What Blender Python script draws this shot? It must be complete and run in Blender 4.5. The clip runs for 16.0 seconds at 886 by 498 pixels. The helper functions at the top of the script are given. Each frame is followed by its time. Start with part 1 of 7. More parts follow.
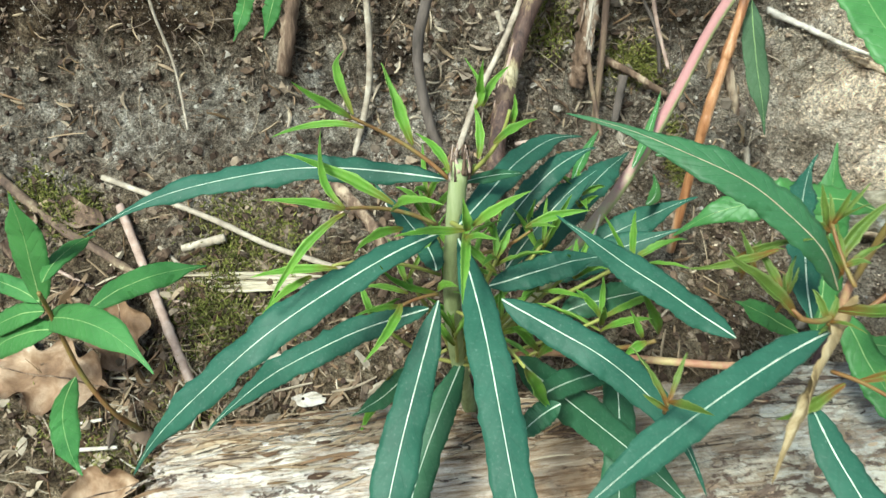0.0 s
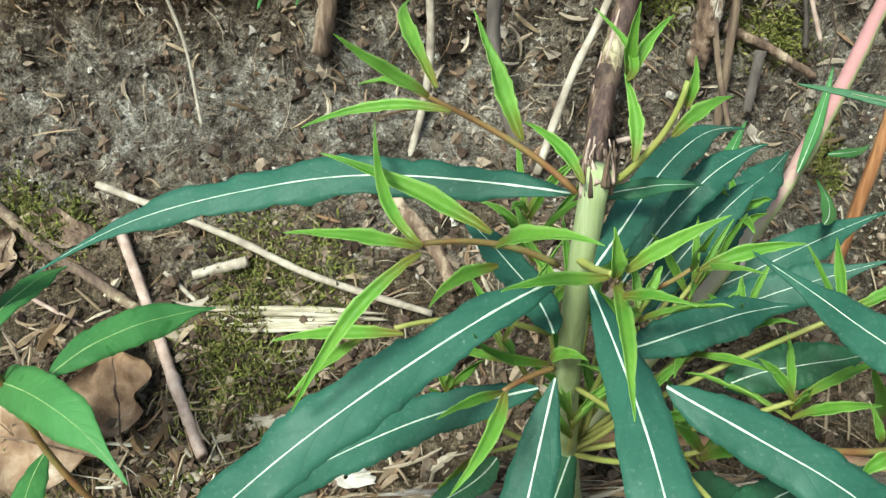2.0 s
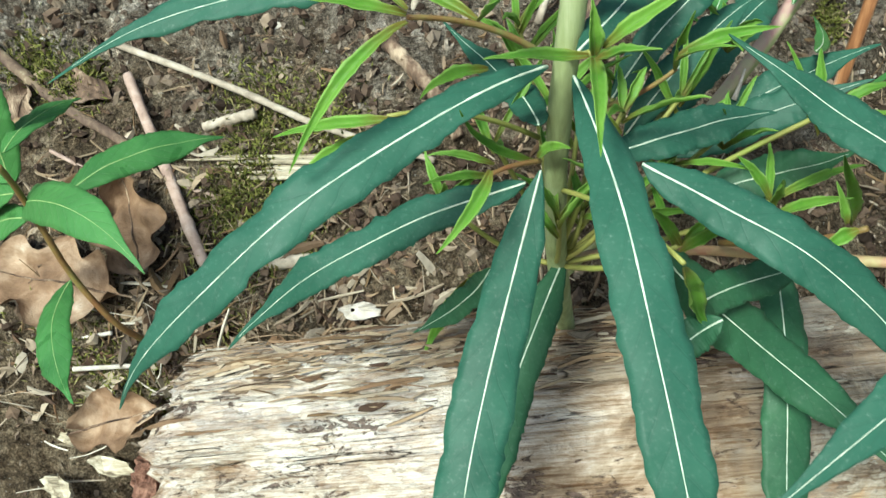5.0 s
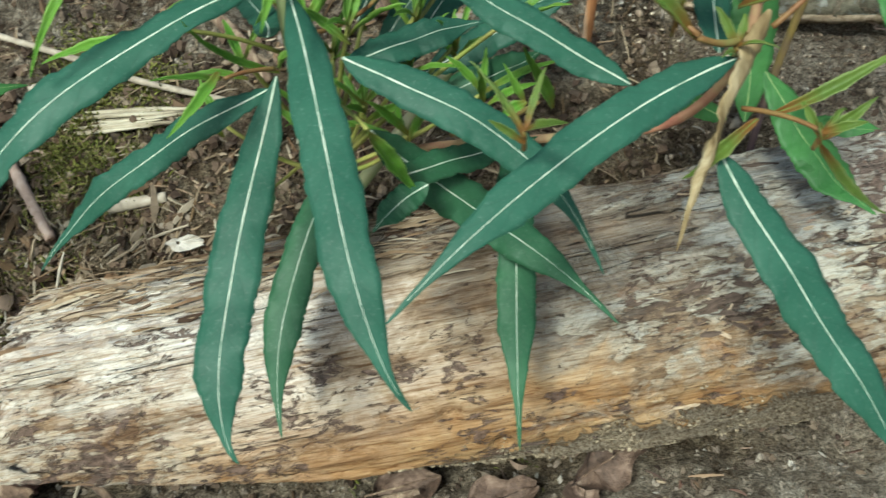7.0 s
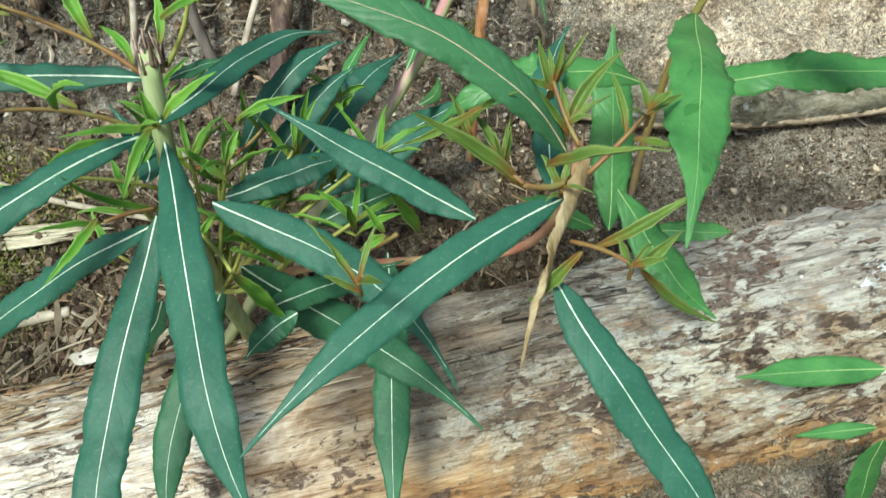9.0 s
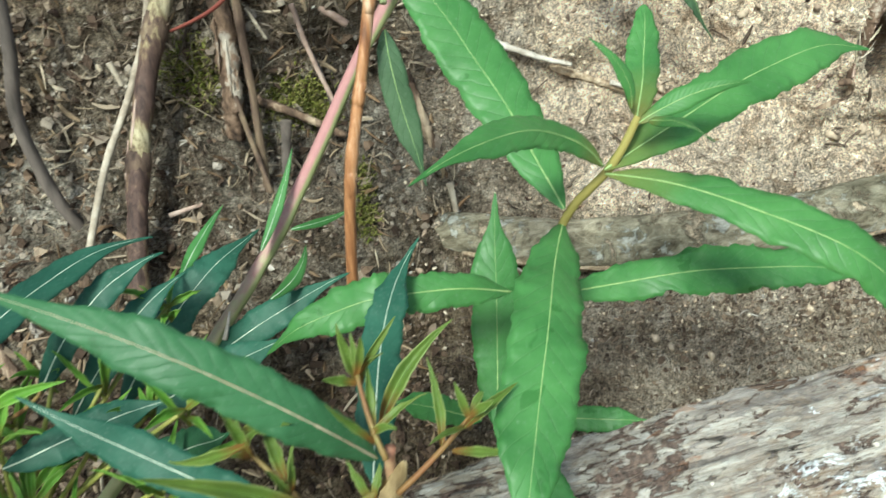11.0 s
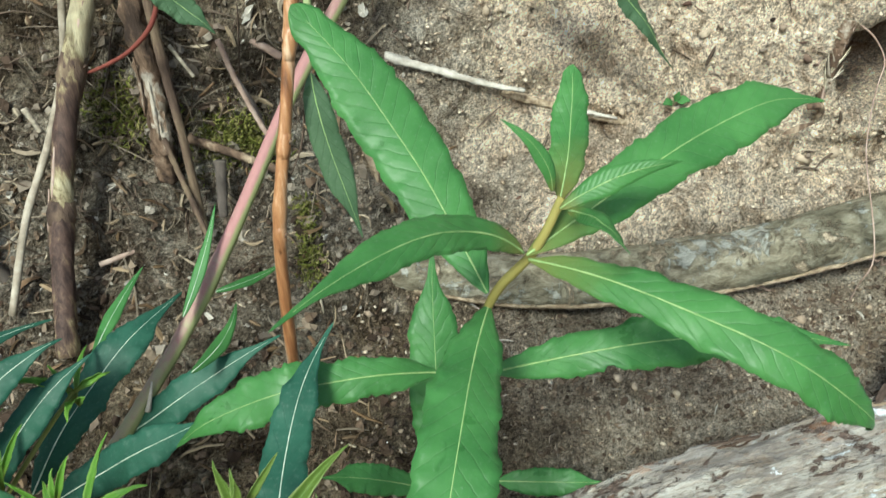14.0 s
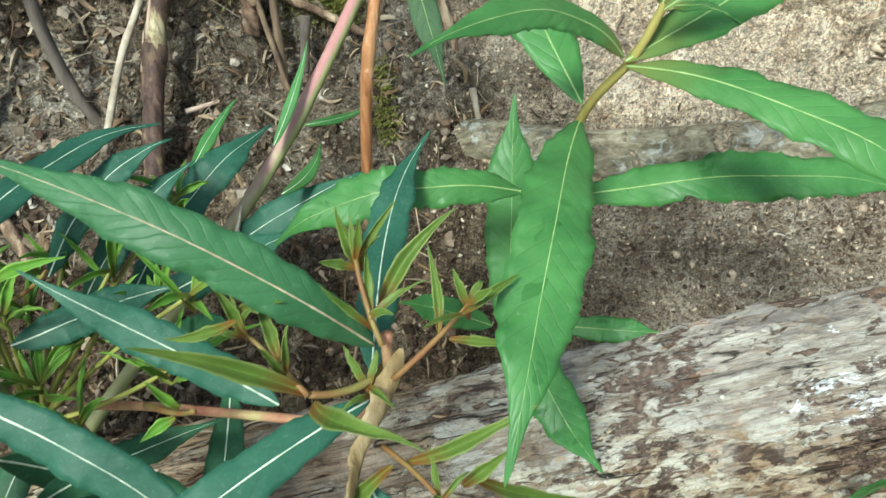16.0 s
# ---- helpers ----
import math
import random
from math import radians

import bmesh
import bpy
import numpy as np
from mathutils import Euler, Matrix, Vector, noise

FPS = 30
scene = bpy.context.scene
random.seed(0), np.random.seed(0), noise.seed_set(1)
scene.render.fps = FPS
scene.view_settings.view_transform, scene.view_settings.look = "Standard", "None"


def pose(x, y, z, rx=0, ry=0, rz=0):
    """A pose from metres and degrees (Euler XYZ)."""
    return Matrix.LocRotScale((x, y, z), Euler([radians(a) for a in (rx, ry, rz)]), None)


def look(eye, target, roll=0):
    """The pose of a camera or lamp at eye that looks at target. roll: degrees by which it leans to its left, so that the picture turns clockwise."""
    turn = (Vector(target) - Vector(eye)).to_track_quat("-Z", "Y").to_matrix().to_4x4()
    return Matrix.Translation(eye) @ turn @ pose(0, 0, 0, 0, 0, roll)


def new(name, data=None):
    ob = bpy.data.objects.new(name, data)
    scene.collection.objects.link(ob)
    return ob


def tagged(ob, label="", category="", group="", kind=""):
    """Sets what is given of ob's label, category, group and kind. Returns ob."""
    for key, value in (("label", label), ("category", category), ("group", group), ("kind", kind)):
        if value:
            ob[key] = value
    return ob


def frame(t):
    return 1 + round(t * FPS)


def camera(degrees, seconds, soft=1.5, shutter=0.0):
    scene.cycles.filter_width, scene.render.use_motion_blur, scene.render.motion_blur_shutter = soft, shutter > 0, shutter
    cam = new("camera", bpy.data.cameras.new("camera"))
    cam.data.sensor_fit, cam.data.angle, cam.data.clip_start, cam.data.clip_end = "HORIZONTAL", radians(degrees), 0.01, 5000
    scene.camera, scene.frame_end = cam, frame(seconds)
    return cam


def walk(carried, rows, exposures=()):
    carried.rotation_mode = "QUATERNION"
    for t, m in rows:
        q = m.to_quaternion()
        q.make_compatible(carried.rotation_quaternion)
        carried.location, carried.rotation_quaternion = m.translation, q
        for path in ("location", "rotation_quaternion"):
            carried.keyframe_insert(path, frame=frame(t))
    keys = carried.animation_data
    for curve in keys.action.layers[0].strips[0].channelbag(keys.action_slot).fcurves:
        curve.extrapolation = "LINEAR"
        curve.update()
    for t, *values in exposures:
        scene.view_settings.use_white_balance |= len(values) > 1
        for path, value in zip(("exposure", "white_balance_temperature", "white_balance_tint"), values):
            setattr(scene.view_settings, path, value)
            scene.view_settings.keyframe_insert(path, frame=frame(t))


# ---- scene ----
cam = camera(58.0, 16.0, 1.4, 0.35)
PATH = [
    (0, (0.023, 0.0, 0.298), (-0.065, 1.785, -0.6), -1.1),
    (0.5, (0.015, 0.031, 0.285), (-0.095, 1.827, -0.588), -0.5),
    (1, (0.002, 0.06, 0.273), (-0.15, 1.846, -0.615), -0.5),
    (1.5, (0.0, 0.078, 0.266), (-0.175, 1.858, -0.629), -1.2),
    (2, (-0.001, 0.094, 0.264), (-0.182, 1.874, -0.631), -2.3),
    (2.5, (0.001, 0.101, 0.263), (-0.182, 1.854, -0.682), -3.1),
    (3, (0.0, 0.097, 0.256), (-0.188, 1.841, -0.706), -2.9),
    (3.5, (-0.001, 0.094, 0.25), (-0.197, 1.829, -0.725), -2.7),
    (4, (0.001, 0.087, 0.245), (-0.213, 1.801, -0.762), -2.9),
    (4.2, (0.001, 0.083, 0.244), (-0.221, 1.79, -0.774), -3.0),
    (6.3, (0.03, 0.038, 0.242), (-0.143, 1.674, -0.895), -5.2),
    (6.5, (0.035, 0.03, 0.238), (-0.089, 1.68, -0.885), -4.9),
    (7, (0.059, 0.022, 0.236), (0.024, 1.69, -0.868), -4.8),
    (7.5, (0.076, 0.016, 0.238), (0.126, 1.702, -0.836), -4.2),
    (8, (0.086, 0.009, 0.243), (0.156, 1.7, -0.823), -4.1),
    (8.2, (0.085, 0.007, 0.246), (0.175, 1.708, -0.802), -3.9),
    (10.3, (0.113, 0.042, 0.29), (0.231, 1.816, -0.627), -4.3),
    (10.5, (0.122, 0.051, 0.294), (0.235, 1.818, -0.636), -5.2),
    (11, (0.148, 0.081, 0.305), (0.279, 1.83, -0.656), -5.1),
    (11.5, (0.167, 0.096, 0.318), (0.299, 1.828, -0.672), -6.1),
    (12, (0.179, 0.105, 0.332), (0.326, 1.84, -0.653), -5.8),
    (12.5, (0.184, 0.116, 0.337), (0.32, 1.84, -0.669), -5.7),
    (13, (0.184, 0.119, 0.334), (0.321, 1.845, -0.668), -5.9),
    (13.5, (0.182, 0.117, 0.33), (0.327, 1.847, -0.662), -5.8),
    (14, (0.178, 0.112, 0.321), (0.3, 1.828, -0.699), -6.5),
    (14.5, (0.174, 0.104, 0.313), (0.281, 1.808, -0.728), -6.5),
    (15, (0.169, 0.098, 0.305), (0.263, 1.787, -0.761), -5.7),
    (15.5, (0.161, 0.09, 0.299), (0.229, 1.764, -0.794), -5.0),
    (16, (0.154, 0.081, 0.293), (0.187, 1.743, -0.819), -4.7),
]
walk(cam, [(t, look(eye, target, roll)) for t, eye, target, roll in PATH], [(0, 0.83, 6000, -7), (4, 0.88, 6000, -7), (6.5, 0.47, 6020, -7), (7, 0.44, 6020, -7), (8, 0.6, 5980, -7), (10.5, 0.7, 6020, -7), (11.5, 0.62, 6020, -7), (12.5, 0.46, 5980, -7), (14.5, 0.56, 6020, -7), (16, 0.7, 6020, -7)])

# ---- world and light ----
world = bpy.data.worlds.new("sky")
scene.world = world
world.use_nodes = True
wn = world.node_tree.nodes
sky = wn.new("ShaderNodeTexSky")
sky.sky_type, sky.sun_disc = "NISHITA", False
sky.sun_elevation, sky.sun_rotation = radians(45), radians(202)
sky.air_density, sky.dust_density = 1.0, 3.0
wn["Background"].inputs["Strength"].default_value = 0.125
world.node_tree.links.new(sky.outputs["Color"], wn["Background"].inputs["Color"])

sun = new("sun", bpy.data.lights.new("sun", "SUN"))
sun.data.energy, sun.data.angle, sun.data.color = 3.4, radians(12), (1.0, 0.96, 0.9)
sun.matrix_world = look((-0.3, -0.76, 0.82), (0, 0, 0))


# ---- materials ----
def nodes(name, rough=0.7, spec=0.3):
    m = bpy.data.materials.new(name)
    m.use_nodes = True
    t = m.node_tree
    b = t.nodes["Principled BSDF"]
    b.inputs["Roughness"].default_value = rough
    b.inputs["Specular IOR Level"].default_value = spec
    return m, t, b


def noise_tex(t, vec, scale, detail=4.0, rough=0.6, distort=0.0):
    n = t.nodes.new("ShaderNodeTexNoise")
    n.inputs["Scale"].default_value, n.inputs["Detail"].default_value = scale, detail
    n.inputs["Roughness"].default_value, n.inputs["Distortion"].default_value = rough, distort
    t.links.new(vec, n.inputs["Vector"])
    return n.outputs["Fac"]


def ramp(t, fac, stops):
    r = t.nodes.new("ShaderNodeValToRGB")
    e = r.color_ramp.elements
    while len(e) < len(stops):
        e.new(0.5)
    for el, (p, c) in zip(e, stops):
        el.position, el.color = p, (*c, 1) if len(c) == 3 else c
    t.links.new(fac, r.inputs["Fac"])
    return r.outputs["Color"]


def grey(v):
    return (v, v, v)


def mix(t, fac, a, b, mode="MIX"):
    m = t.nodes.new("ShaderNodeMix")
    m.data_type, m.blend_type = "RGBA", mode
    for sock, val in ((m.inputs[0], fac), (m.inputs[6], a), (m.inputs[7], b)):
        if isinstance(val, (int, float)):
            sock.default_value = val
        elif isinstance(val, tuple):
            sock.default_value = (*val, 1)
        else:
            t.links.new(val, sock)
    return m.outputs[2]


def calc(t, op, a, b=0.0, c=0.0):
    m = t.nodes.new("ShaderNodeMath")
    m.operation = op
    for sock, val in zip(m.inputs, (a, b, c)):
        if isinstance(val, (int, float)):
            sock.default_value = val
        else:
            t.links.new(val, sock)
    return m.outputs[0]


def bump(t, b, height, strength, dist):
    n = t.nodes.new("ShaderNodeBump")
    n.inputs["Strength"].default_value, n.inputs["Distance"].default_value = strength, dist
    t.links.new(height, n.inputs["Height"])
    t.links.new(n.outputs["Normal"], b.inputs["Normal"])


def coords(t, kind="Object", stretch=None):
    c = t.nodes.new("ShaderNodeTexCoord").outputs[kind]
    if stretch:
        m = t.nodes.new("ShaderNodeMapping")
        m.inputs["Scale"].default_value = stretch
        t.links.new(c, m.inputs["Vector"])
        c = m.outputs["Vector"]
    return c


def leaf_material(name, dark, light, vein, veins=22, vein_mix=0.2, glow=0.25, rough=0.5, relief=0.6, young=0.0, foot=0.0, spots=0.0, shine=0.22):
    """Leaf blade: u across, v along; side veins, blotches, dust and light let through."""
    m, t, b = nodes(name, rough, shine)
    uv = coords(t, "UV")
    sep = t.nodes.new("ShaderNodeSeparateXYZ")
    t.links.new(uv, sep.inputs[0])
    u = calc(t, "ABSOLUTE", calc(t, "SUBTRACT", sep.outputs[0], 0.5))
    obj = coords(t, "Object")
    wob = noise_tex(t, obj, 90, 2)
    line = calc(t, "ADD", calc(t, "SUBTRACT", sep.outputs[1], calc(t, "MULTIPLY", u, 0.2)), calc(t, "MULTIPLY", wob, 0.05))
    saw = calc(t, "ABSOLUTE", calc(t, "SUBTRACT", calc(t, "FRACT", calc(t, "MULTIPLY", line, veins)), 0.5))
    ridge = calc(t, "POWER", calc(t, "MULTIPLY", saw, 2.0), 14.0)
    quilt = calc(t, "MULTIPLY", saw, 2.0)
    info = t.nodes.new("ShaderNodeObjectInfo").outputs["Random"]
    blotch = noise_tex(t, obj, 60, 5)
    col = ramp(t, blotch, [(0.3, dark), (0.72, light)])
    col = mix(t, calc(t, "MULTIPLY", info, 0.35), col, light)
    col = mix(t, calc(t, "MULTIPLY", ridge, vein_mix), col, vein)
    clip = lambda v: calc(t, "MINIMUM", calc(t, "MAXIMUM", v, 0.0), 1.0)
    col = mix(t, 1.0, col, ramp(t, ridge, [(0.0, grey(1.0)), (0.25, grey(0.86)), (0.7, grey(1.0))]), "MULTIPLY")
    if spots:
        wet = ramp(t, noise_tex(t, obj, 95, 3, 0.55, 0.4), [(0.665, grey(0.0)), (0.68, grey(1.0))])
        col = mix(t, calc(t, "MULTIPLY", wet, 0.55 * spots), col, mix(t, 1.0, col, (0.3, 0.5, 0.25), "MULTIPLY"))
    if foot:
        near = clip(calc(t, "MULTIPLY", calc(t, "SUBTRACT", 0.28, calc(t, "ADD", sep.outputs[1], calc(t, "MULTIPLY", blotch, 0.2))), 4.5))
        col = mix(t, calc(t, "MULTIPLY", near, foot), col, (0.26, 0.2, 0.05))
    if young:
        margin = clip(calc(t, "MULTIPLY", calc(t, "SUBTRACT", u, 0.3), 5.0))
        col = mix(t, calc(t, "MULTIPLY", margin, 0.55 * young), col, vein)
        root = clip(calc(t, "MULTIPLY", calc(t, "SUBTRACT", 0.22 + 0.16 * young, calc(t, "ADD", sep.outputs[1], calc(t, "MULTIPLY", blotch, 0.2))), 4.0))
        col = mix(t, calc(t, "MULTIPLY", root, min(0.95, 0.7 * young)), col, (0.19, 0.085, 0.022))
    dust = calc(t, "POWER", noise_tex(t, obj, 900, 3), 10.0)
    col = mix(t, calc(t, "MINIMUM", calc(t, "MULTIPLY", dust, 3.0), 0.4), col, (0.42, 0.46, 0.4))
    t.links.new(col, b.inputs["Base Color"])
    fine = noise_tex(t, obj, 900, 2)
    h = calc(t, "ADD", calc(t, "ADD", calc(t, "MULTIPLY", ridge, -0.5), calc(t, "MULTIPLY", quilt, -0.35)), calc(t, "ADD", calc(t, "MULTIPLY", fine, 0.25), calc(t, "MULTIPLY", blotch, 0.8)))
    bump(t, b, h, relief, 0.0006)
    tr = t.nodes.new("ShaderNodeBsdfTranslucent")
    t.links.new(mix(t, 0.5, col, light), tr.inputs["Color"])
    mx = t.nodes.new("ShaderNodeMixShader")
    mx.inputs[0].default_value = glow
    t.links.new(b.outputs[0], mx.inputs[1])
    t.links.new(tr.outputs[0], mx.inputs[2])
    t.links.new(mx.outputs[0], t.nodes["Material Output"].inputs["Surface"])
    return m


def plain_material(name, stops, scale=60, rough=0.7, relief=0.4, depth=0.001, stretch=None, spec=0.25, vary=0.0):
    m, t, b = nodes(name, rough, spec)
    c = coords(t, "Object", stretch)
    n = noise_tex(t, c, scale, 6, 0.65, 0.3)
    col = ramp(t, n, stops)
    if vary:
        info = t.nodes.new("ShaderNodeObjectInfo").outputs["Random"]
        col = mix(t, vary, col, ramp(t, info, [(0.0, grey(0.45)), (1.0, grey(1.0))]), "MULTIPLY")
    t.links.new(col, b.inputs["Base Color"])
    fine = noise_tex(t, c, scale * 5, 3)
    bump(t, b, calc(t, "ADD", n, calc(t, "MULTIPLY", fine, 0.5)), relief, depth)
    return m


def height_material(name, stops, high, shaded=None):
    """A stem whose own colour changes from foot to tip."""
    m, t, b = nodes(name, 0.62, 0.2)
    sep = t.nodes.new("ShaderNodeSeparateXYZ")
    t.links.new(coords(t, "Object"), sep.inputs[0])
    n = noise_tex(t, coords(t, "Object", (1, 1, 0.25)), 190, 7, 0.75, 0.3)
    k = calc(t, "ADD", calc(t, "DIVIDE", sep.outputs[2], high), calc(t, "MULTIPLY", calc(t, "SUBTRACT", n, 0.5), 0.6))
    col = ramp(t, k, stops)
    if shaded:
        # the flank of the stem that never turned red
        geo = t.nodes.new("ShaderNodeNewGeometry")
        flank = t.nodes.new("ShaderNodeVectorMath")
        flank.operation = "DOT_PRODUCT"
        t.links.new(geo.outputs["Normal"], flank.inputs[0])
        flank.inputs[1].default_value = (0.8, -0.15, -0.58)
        edge = ramp(t, calc(t, "ADD", flank.outputs["Value"], calc(t, "MULTIPLY", calc(t, "SUBTRACT", n, 0.5), 0.5)), [(0.05, grey(0.0)), (0.5, grey(1.0))])
        col = mix(t, edge, col, shaded)
    t.links.new(col, b.inputs["Base Color"])
    bump(t, b, n, 0.6, 0.001)
    return m


def island_material(name, cols, rough=0.85, scale=200):
    """For loose bits joined in one mesh: each bit takes its own shade."""
    m, t, b = nodes(name, rough, 0.15)
    r = t.nodes.new("ShaderNodeNewGeometry").outputs["Random Per Island"]
    k = len(cols)
    col = ramp(t, r, [(i / max(1, k - 1), c) for i, c in enumerate(cols)])
    n = noise_tex(t, coords(t), scale, 3)
    col = mix(t, 0.55, col, ramp(t, n, [(0.3, grey(0.35)), (0.7, grey(1.0))]), "MULTIPLY")
    t.links.new(col, b.inputs["Base Color"])
    bump(t, b, n, 0.4, 0.0005)
    return m


def soil_material():
    m, t, b = nodes("bank_soil", 0.95, 0.08)
    c = coords(t)
    sep = t.nodes.new("ShaderNodeSeparateXYZ")
    t.links.new(c, sep.inputs[0])
    big = noise_tex(t, c, 11, 4, 0.6, 0.4)
    mid = noise_tex(t, c, 75, 8, 0.75, 0.3)
    fine = noise_tex(t, c, 380, 6, 0.75)
    grain = noise_tex(t, c, 950, 4, 0.85)
    humus = ramp(t, mid, [(0.32, (0.028, 0.019, 0.013)), (0.5, (0.185, 0.14, 0.09)), (0.68, (0.47, 0.385, 0.265))])
    sand = ramp(t, mid, [(0.3, (0.564, 0.443, 0.322)), (0.5, (0.826, 0.694, 0.533)), (0.7, (0.936, 0.826, 0.665))])
    loam = ramp(t, mid, [(0.34, (0.07, 0.056, 0.043)), (0.5, (0.3, 0.265, 0.215)), (0.68, (0.68, 0.63, 0.55))])
    # sand lies to one side and high on the bank, loam on the other, humus at its foot
    right = calc(t, "ADD", calc(t, "MULTIPLY", calc(t, "SUBTRACT", sep.outputs[0], 0.17), 13.0), calc(t, "MULTIPLY", calc(t, "SUBTRACT", big, 0.5), 3.0))
    high = calc(t, "ADD", calc(t, "MULTIPLY", calc(t, "SUBTRACT", sep.outputs[2], 0.095), 22.0), calc(t, "MULTIPLY", calc(t, "SUBTRACT", big, 0.5), 4.0))
    clamp = lambda v: calc(t, "MINIMUM", calc(t, "MAXIMUM", v, 0.0), 1.0)
    upper = mix(t, clamp(right), loam, sand)
    pocket = calc(t, "ABSOLUTE", calc(t, "SUBTRACT", sep.outputs[0], 0.042))
    pocket = clamp(calc(t, "ADD", calc(t, "MULTIPLY", calc(t, "SUBTRACT", calc(t, "ADD", 0.05, calc(t, "MINIMUM", calc(t, "MAXIMUM", calc(t, "MULTIPLY", calc(t, "SUBTRACT", sep.outputs[2], 0.17), 2.2), 0.0), 0.16)), pocket), 26.0), calc(t, "MULTIPLY", calc(t, "SUBTRACT", big, 0.5), 5.0)))
    upper = mix(t, calc(t, "MULTIPLY", pocket, calc(t, "ADD", 0.45, calc(t, "MULTIPLY", clamp(calc(t, "MULTIPLY", calc(t, "SUBTRACT", sep.outputs[2], 0.205), 30.0)), 0.32))), upper, humus)
    # humus tone on the upper left stands in for shade under an overhang
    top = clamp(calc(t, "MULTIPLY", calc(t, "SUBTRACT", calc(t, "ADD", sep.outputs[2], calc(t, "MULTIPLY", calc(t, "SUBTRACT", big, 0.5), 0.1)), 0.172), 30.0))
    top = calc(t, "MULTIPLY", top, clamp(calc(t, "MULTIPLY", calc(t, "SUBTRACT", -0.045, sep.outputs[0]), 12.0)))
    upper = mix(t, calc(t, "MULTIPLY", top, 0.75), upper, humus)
    low = mix(t, calc(t, "MULTIPLY", clamp(calc(t, "MULTIPLY", right, 0.6)), 0.9), humus, mix(t, 0.45, loam, sand))
    front = clamp(calc(t, "MULTIPLY", calc(t, "SUBTRACT", 0.285, sep.outputs[1]), 40.0))
    low = mix(t, calc(t, "MULTIPLY", front, 0.5), low, mix(t, 0.2, loam, sand))
    col = mix(t, clamp(high), low, upper)
    col = mix(t, 0.95, col, ramp(t, fine, [(0.36, grey(0.3)), (0.48, grey(0.95)), (0.54, grey(1.05)), (0.64, grey(1.6))]), "MULTIPLY")
    col = mix(t, 0.95, col, ramp(t, grain, [(0.39, grey(0.3)), (0.6, grey(1.5))]), "MULTIPLY")
    stain = ramp(t, noise_tex(t, c, 30, 6, 0.75, 0.8), [(0.53, grey(1.0)), (0.66, (0.4, 0.33, 0.27))])
    stain = mix(t, 0.85, stain, ramp(t, noise_tex(t, c, 120, 7, 0.8, 0.6), [(0.53, grey(1.0)), (0.62, (0.42, 0.34, 0.27))]), "MULTIPLY")
    col = mix(t, calc(t, "SUBTRACT", 0.85, calc(t, "MULTIPLY", clamp(right), 0.05)), col, stain, "MULTIPLY")
    # brown patches and small pits in the sand
    pit = ramp(t, noise_tex(t, c, 52, 7, 0.78, 0.7), [(0.42, (1.3, 1.27, 1.22)), (0.54, grey(1.05)), (0.61, (0.52, 0.43, 0.36)), (0.69, (0.27, 0.2, 0.16))])
    pit = mix(t, 0.8, pit, ramp(t, noise_tex(t, c, 210, 6, 0.8, 0.5), [(0.36, (0.3, 0.24, 0.19)), (0.43, grey(1.0)), (0.6, grey(1.45))]), "MULTIPLY")
    col = mix(t, calc(t, "MULTIPLY", calc(t, "MULTIPLY", clamp(right), clamp(high)), 0.7), col, mix(t, 1.0, col, pit, "MULTIPLY"))
    # brown earth inside the burrow, with the hole's shade also put into its colour
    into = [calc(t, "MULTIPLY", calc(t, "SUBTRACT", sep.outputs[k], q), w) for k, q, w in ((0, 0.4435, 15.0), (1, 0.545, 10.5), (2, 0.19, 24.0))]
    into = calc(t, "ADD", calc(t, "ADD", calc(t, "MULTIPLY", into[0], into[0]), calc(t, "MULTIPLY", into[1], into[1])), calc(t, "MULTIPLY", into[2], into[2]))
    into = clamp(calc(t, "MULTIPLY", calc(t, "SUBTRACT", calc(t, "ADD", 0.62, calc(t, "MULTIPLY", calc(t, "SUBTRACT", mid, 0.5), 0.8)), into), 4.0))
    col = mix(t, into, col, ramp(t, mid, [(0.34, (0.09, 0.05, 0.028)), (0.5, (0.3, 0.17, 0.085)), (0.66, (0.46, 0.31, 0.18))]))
    # pale dusty clods among dark hollows on the loam
    clod = noise_tex(t, c, 34, 7, 0.7, 0.5)
    left = clamp(calc(t, "MULTIPLY", calc(t, "SUBTRACT", 0.2, sep.outputs[0]), 10.0))
    col = mix(t, calc(t, "MULTIPLY", calc(t, "MULTIPLY", left, clamp(high)), 0.85), col, mix(t, 1.0, col, ramp(t, clod, [(0.38, (0.3, 0.25, 0.21)), (0.49, (0.85, 0.83, 0.8)), (0.6, (1.55, 1.58, 1.58))]), "MULTIPLY"))
    # overhang shade on the upper left, darkened further in the soil colour
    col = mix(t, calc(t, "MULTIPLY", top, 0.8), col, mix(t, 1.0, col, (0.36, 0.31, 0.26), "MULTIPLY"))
    # away from the bank the ground is plain loam
    far = calc(t, "MULTIPLY", calc(t, "SUBTRACT", calc(t, "ABSOLUTE", calc(t, "SUBTRACT", sep.outputs[0], 0.15)), 0.45), 1.6)
    far = calc(t, "MAXIMUM", far, calc(t, "MULTIPLY", calc(t, "SUBTRACT", 0.05, sep.outputs[1]), 2.0))
    far = clamp(calc(t, "MAXIMUM", far, calc(t, "ADD", calc(t, "MULTIPLY", calc(t, "SUBTRACT", sep.outputs[1], 0.54), 11.0), calc(t, "SUBTRACT", noise_tex(t, c, 5, 4), 0.5))))
    patch = ramp(t, noise_tex(t, c, 3.0, 8, 0.7, 0.4), [(0.3, (0.07, 0.055, 0.04)), (0.5, (0.15, 0.12, 0.088)), (0.7, (0.26, 0.215, 0.16))])
    col = mix(t, far, col, patch)
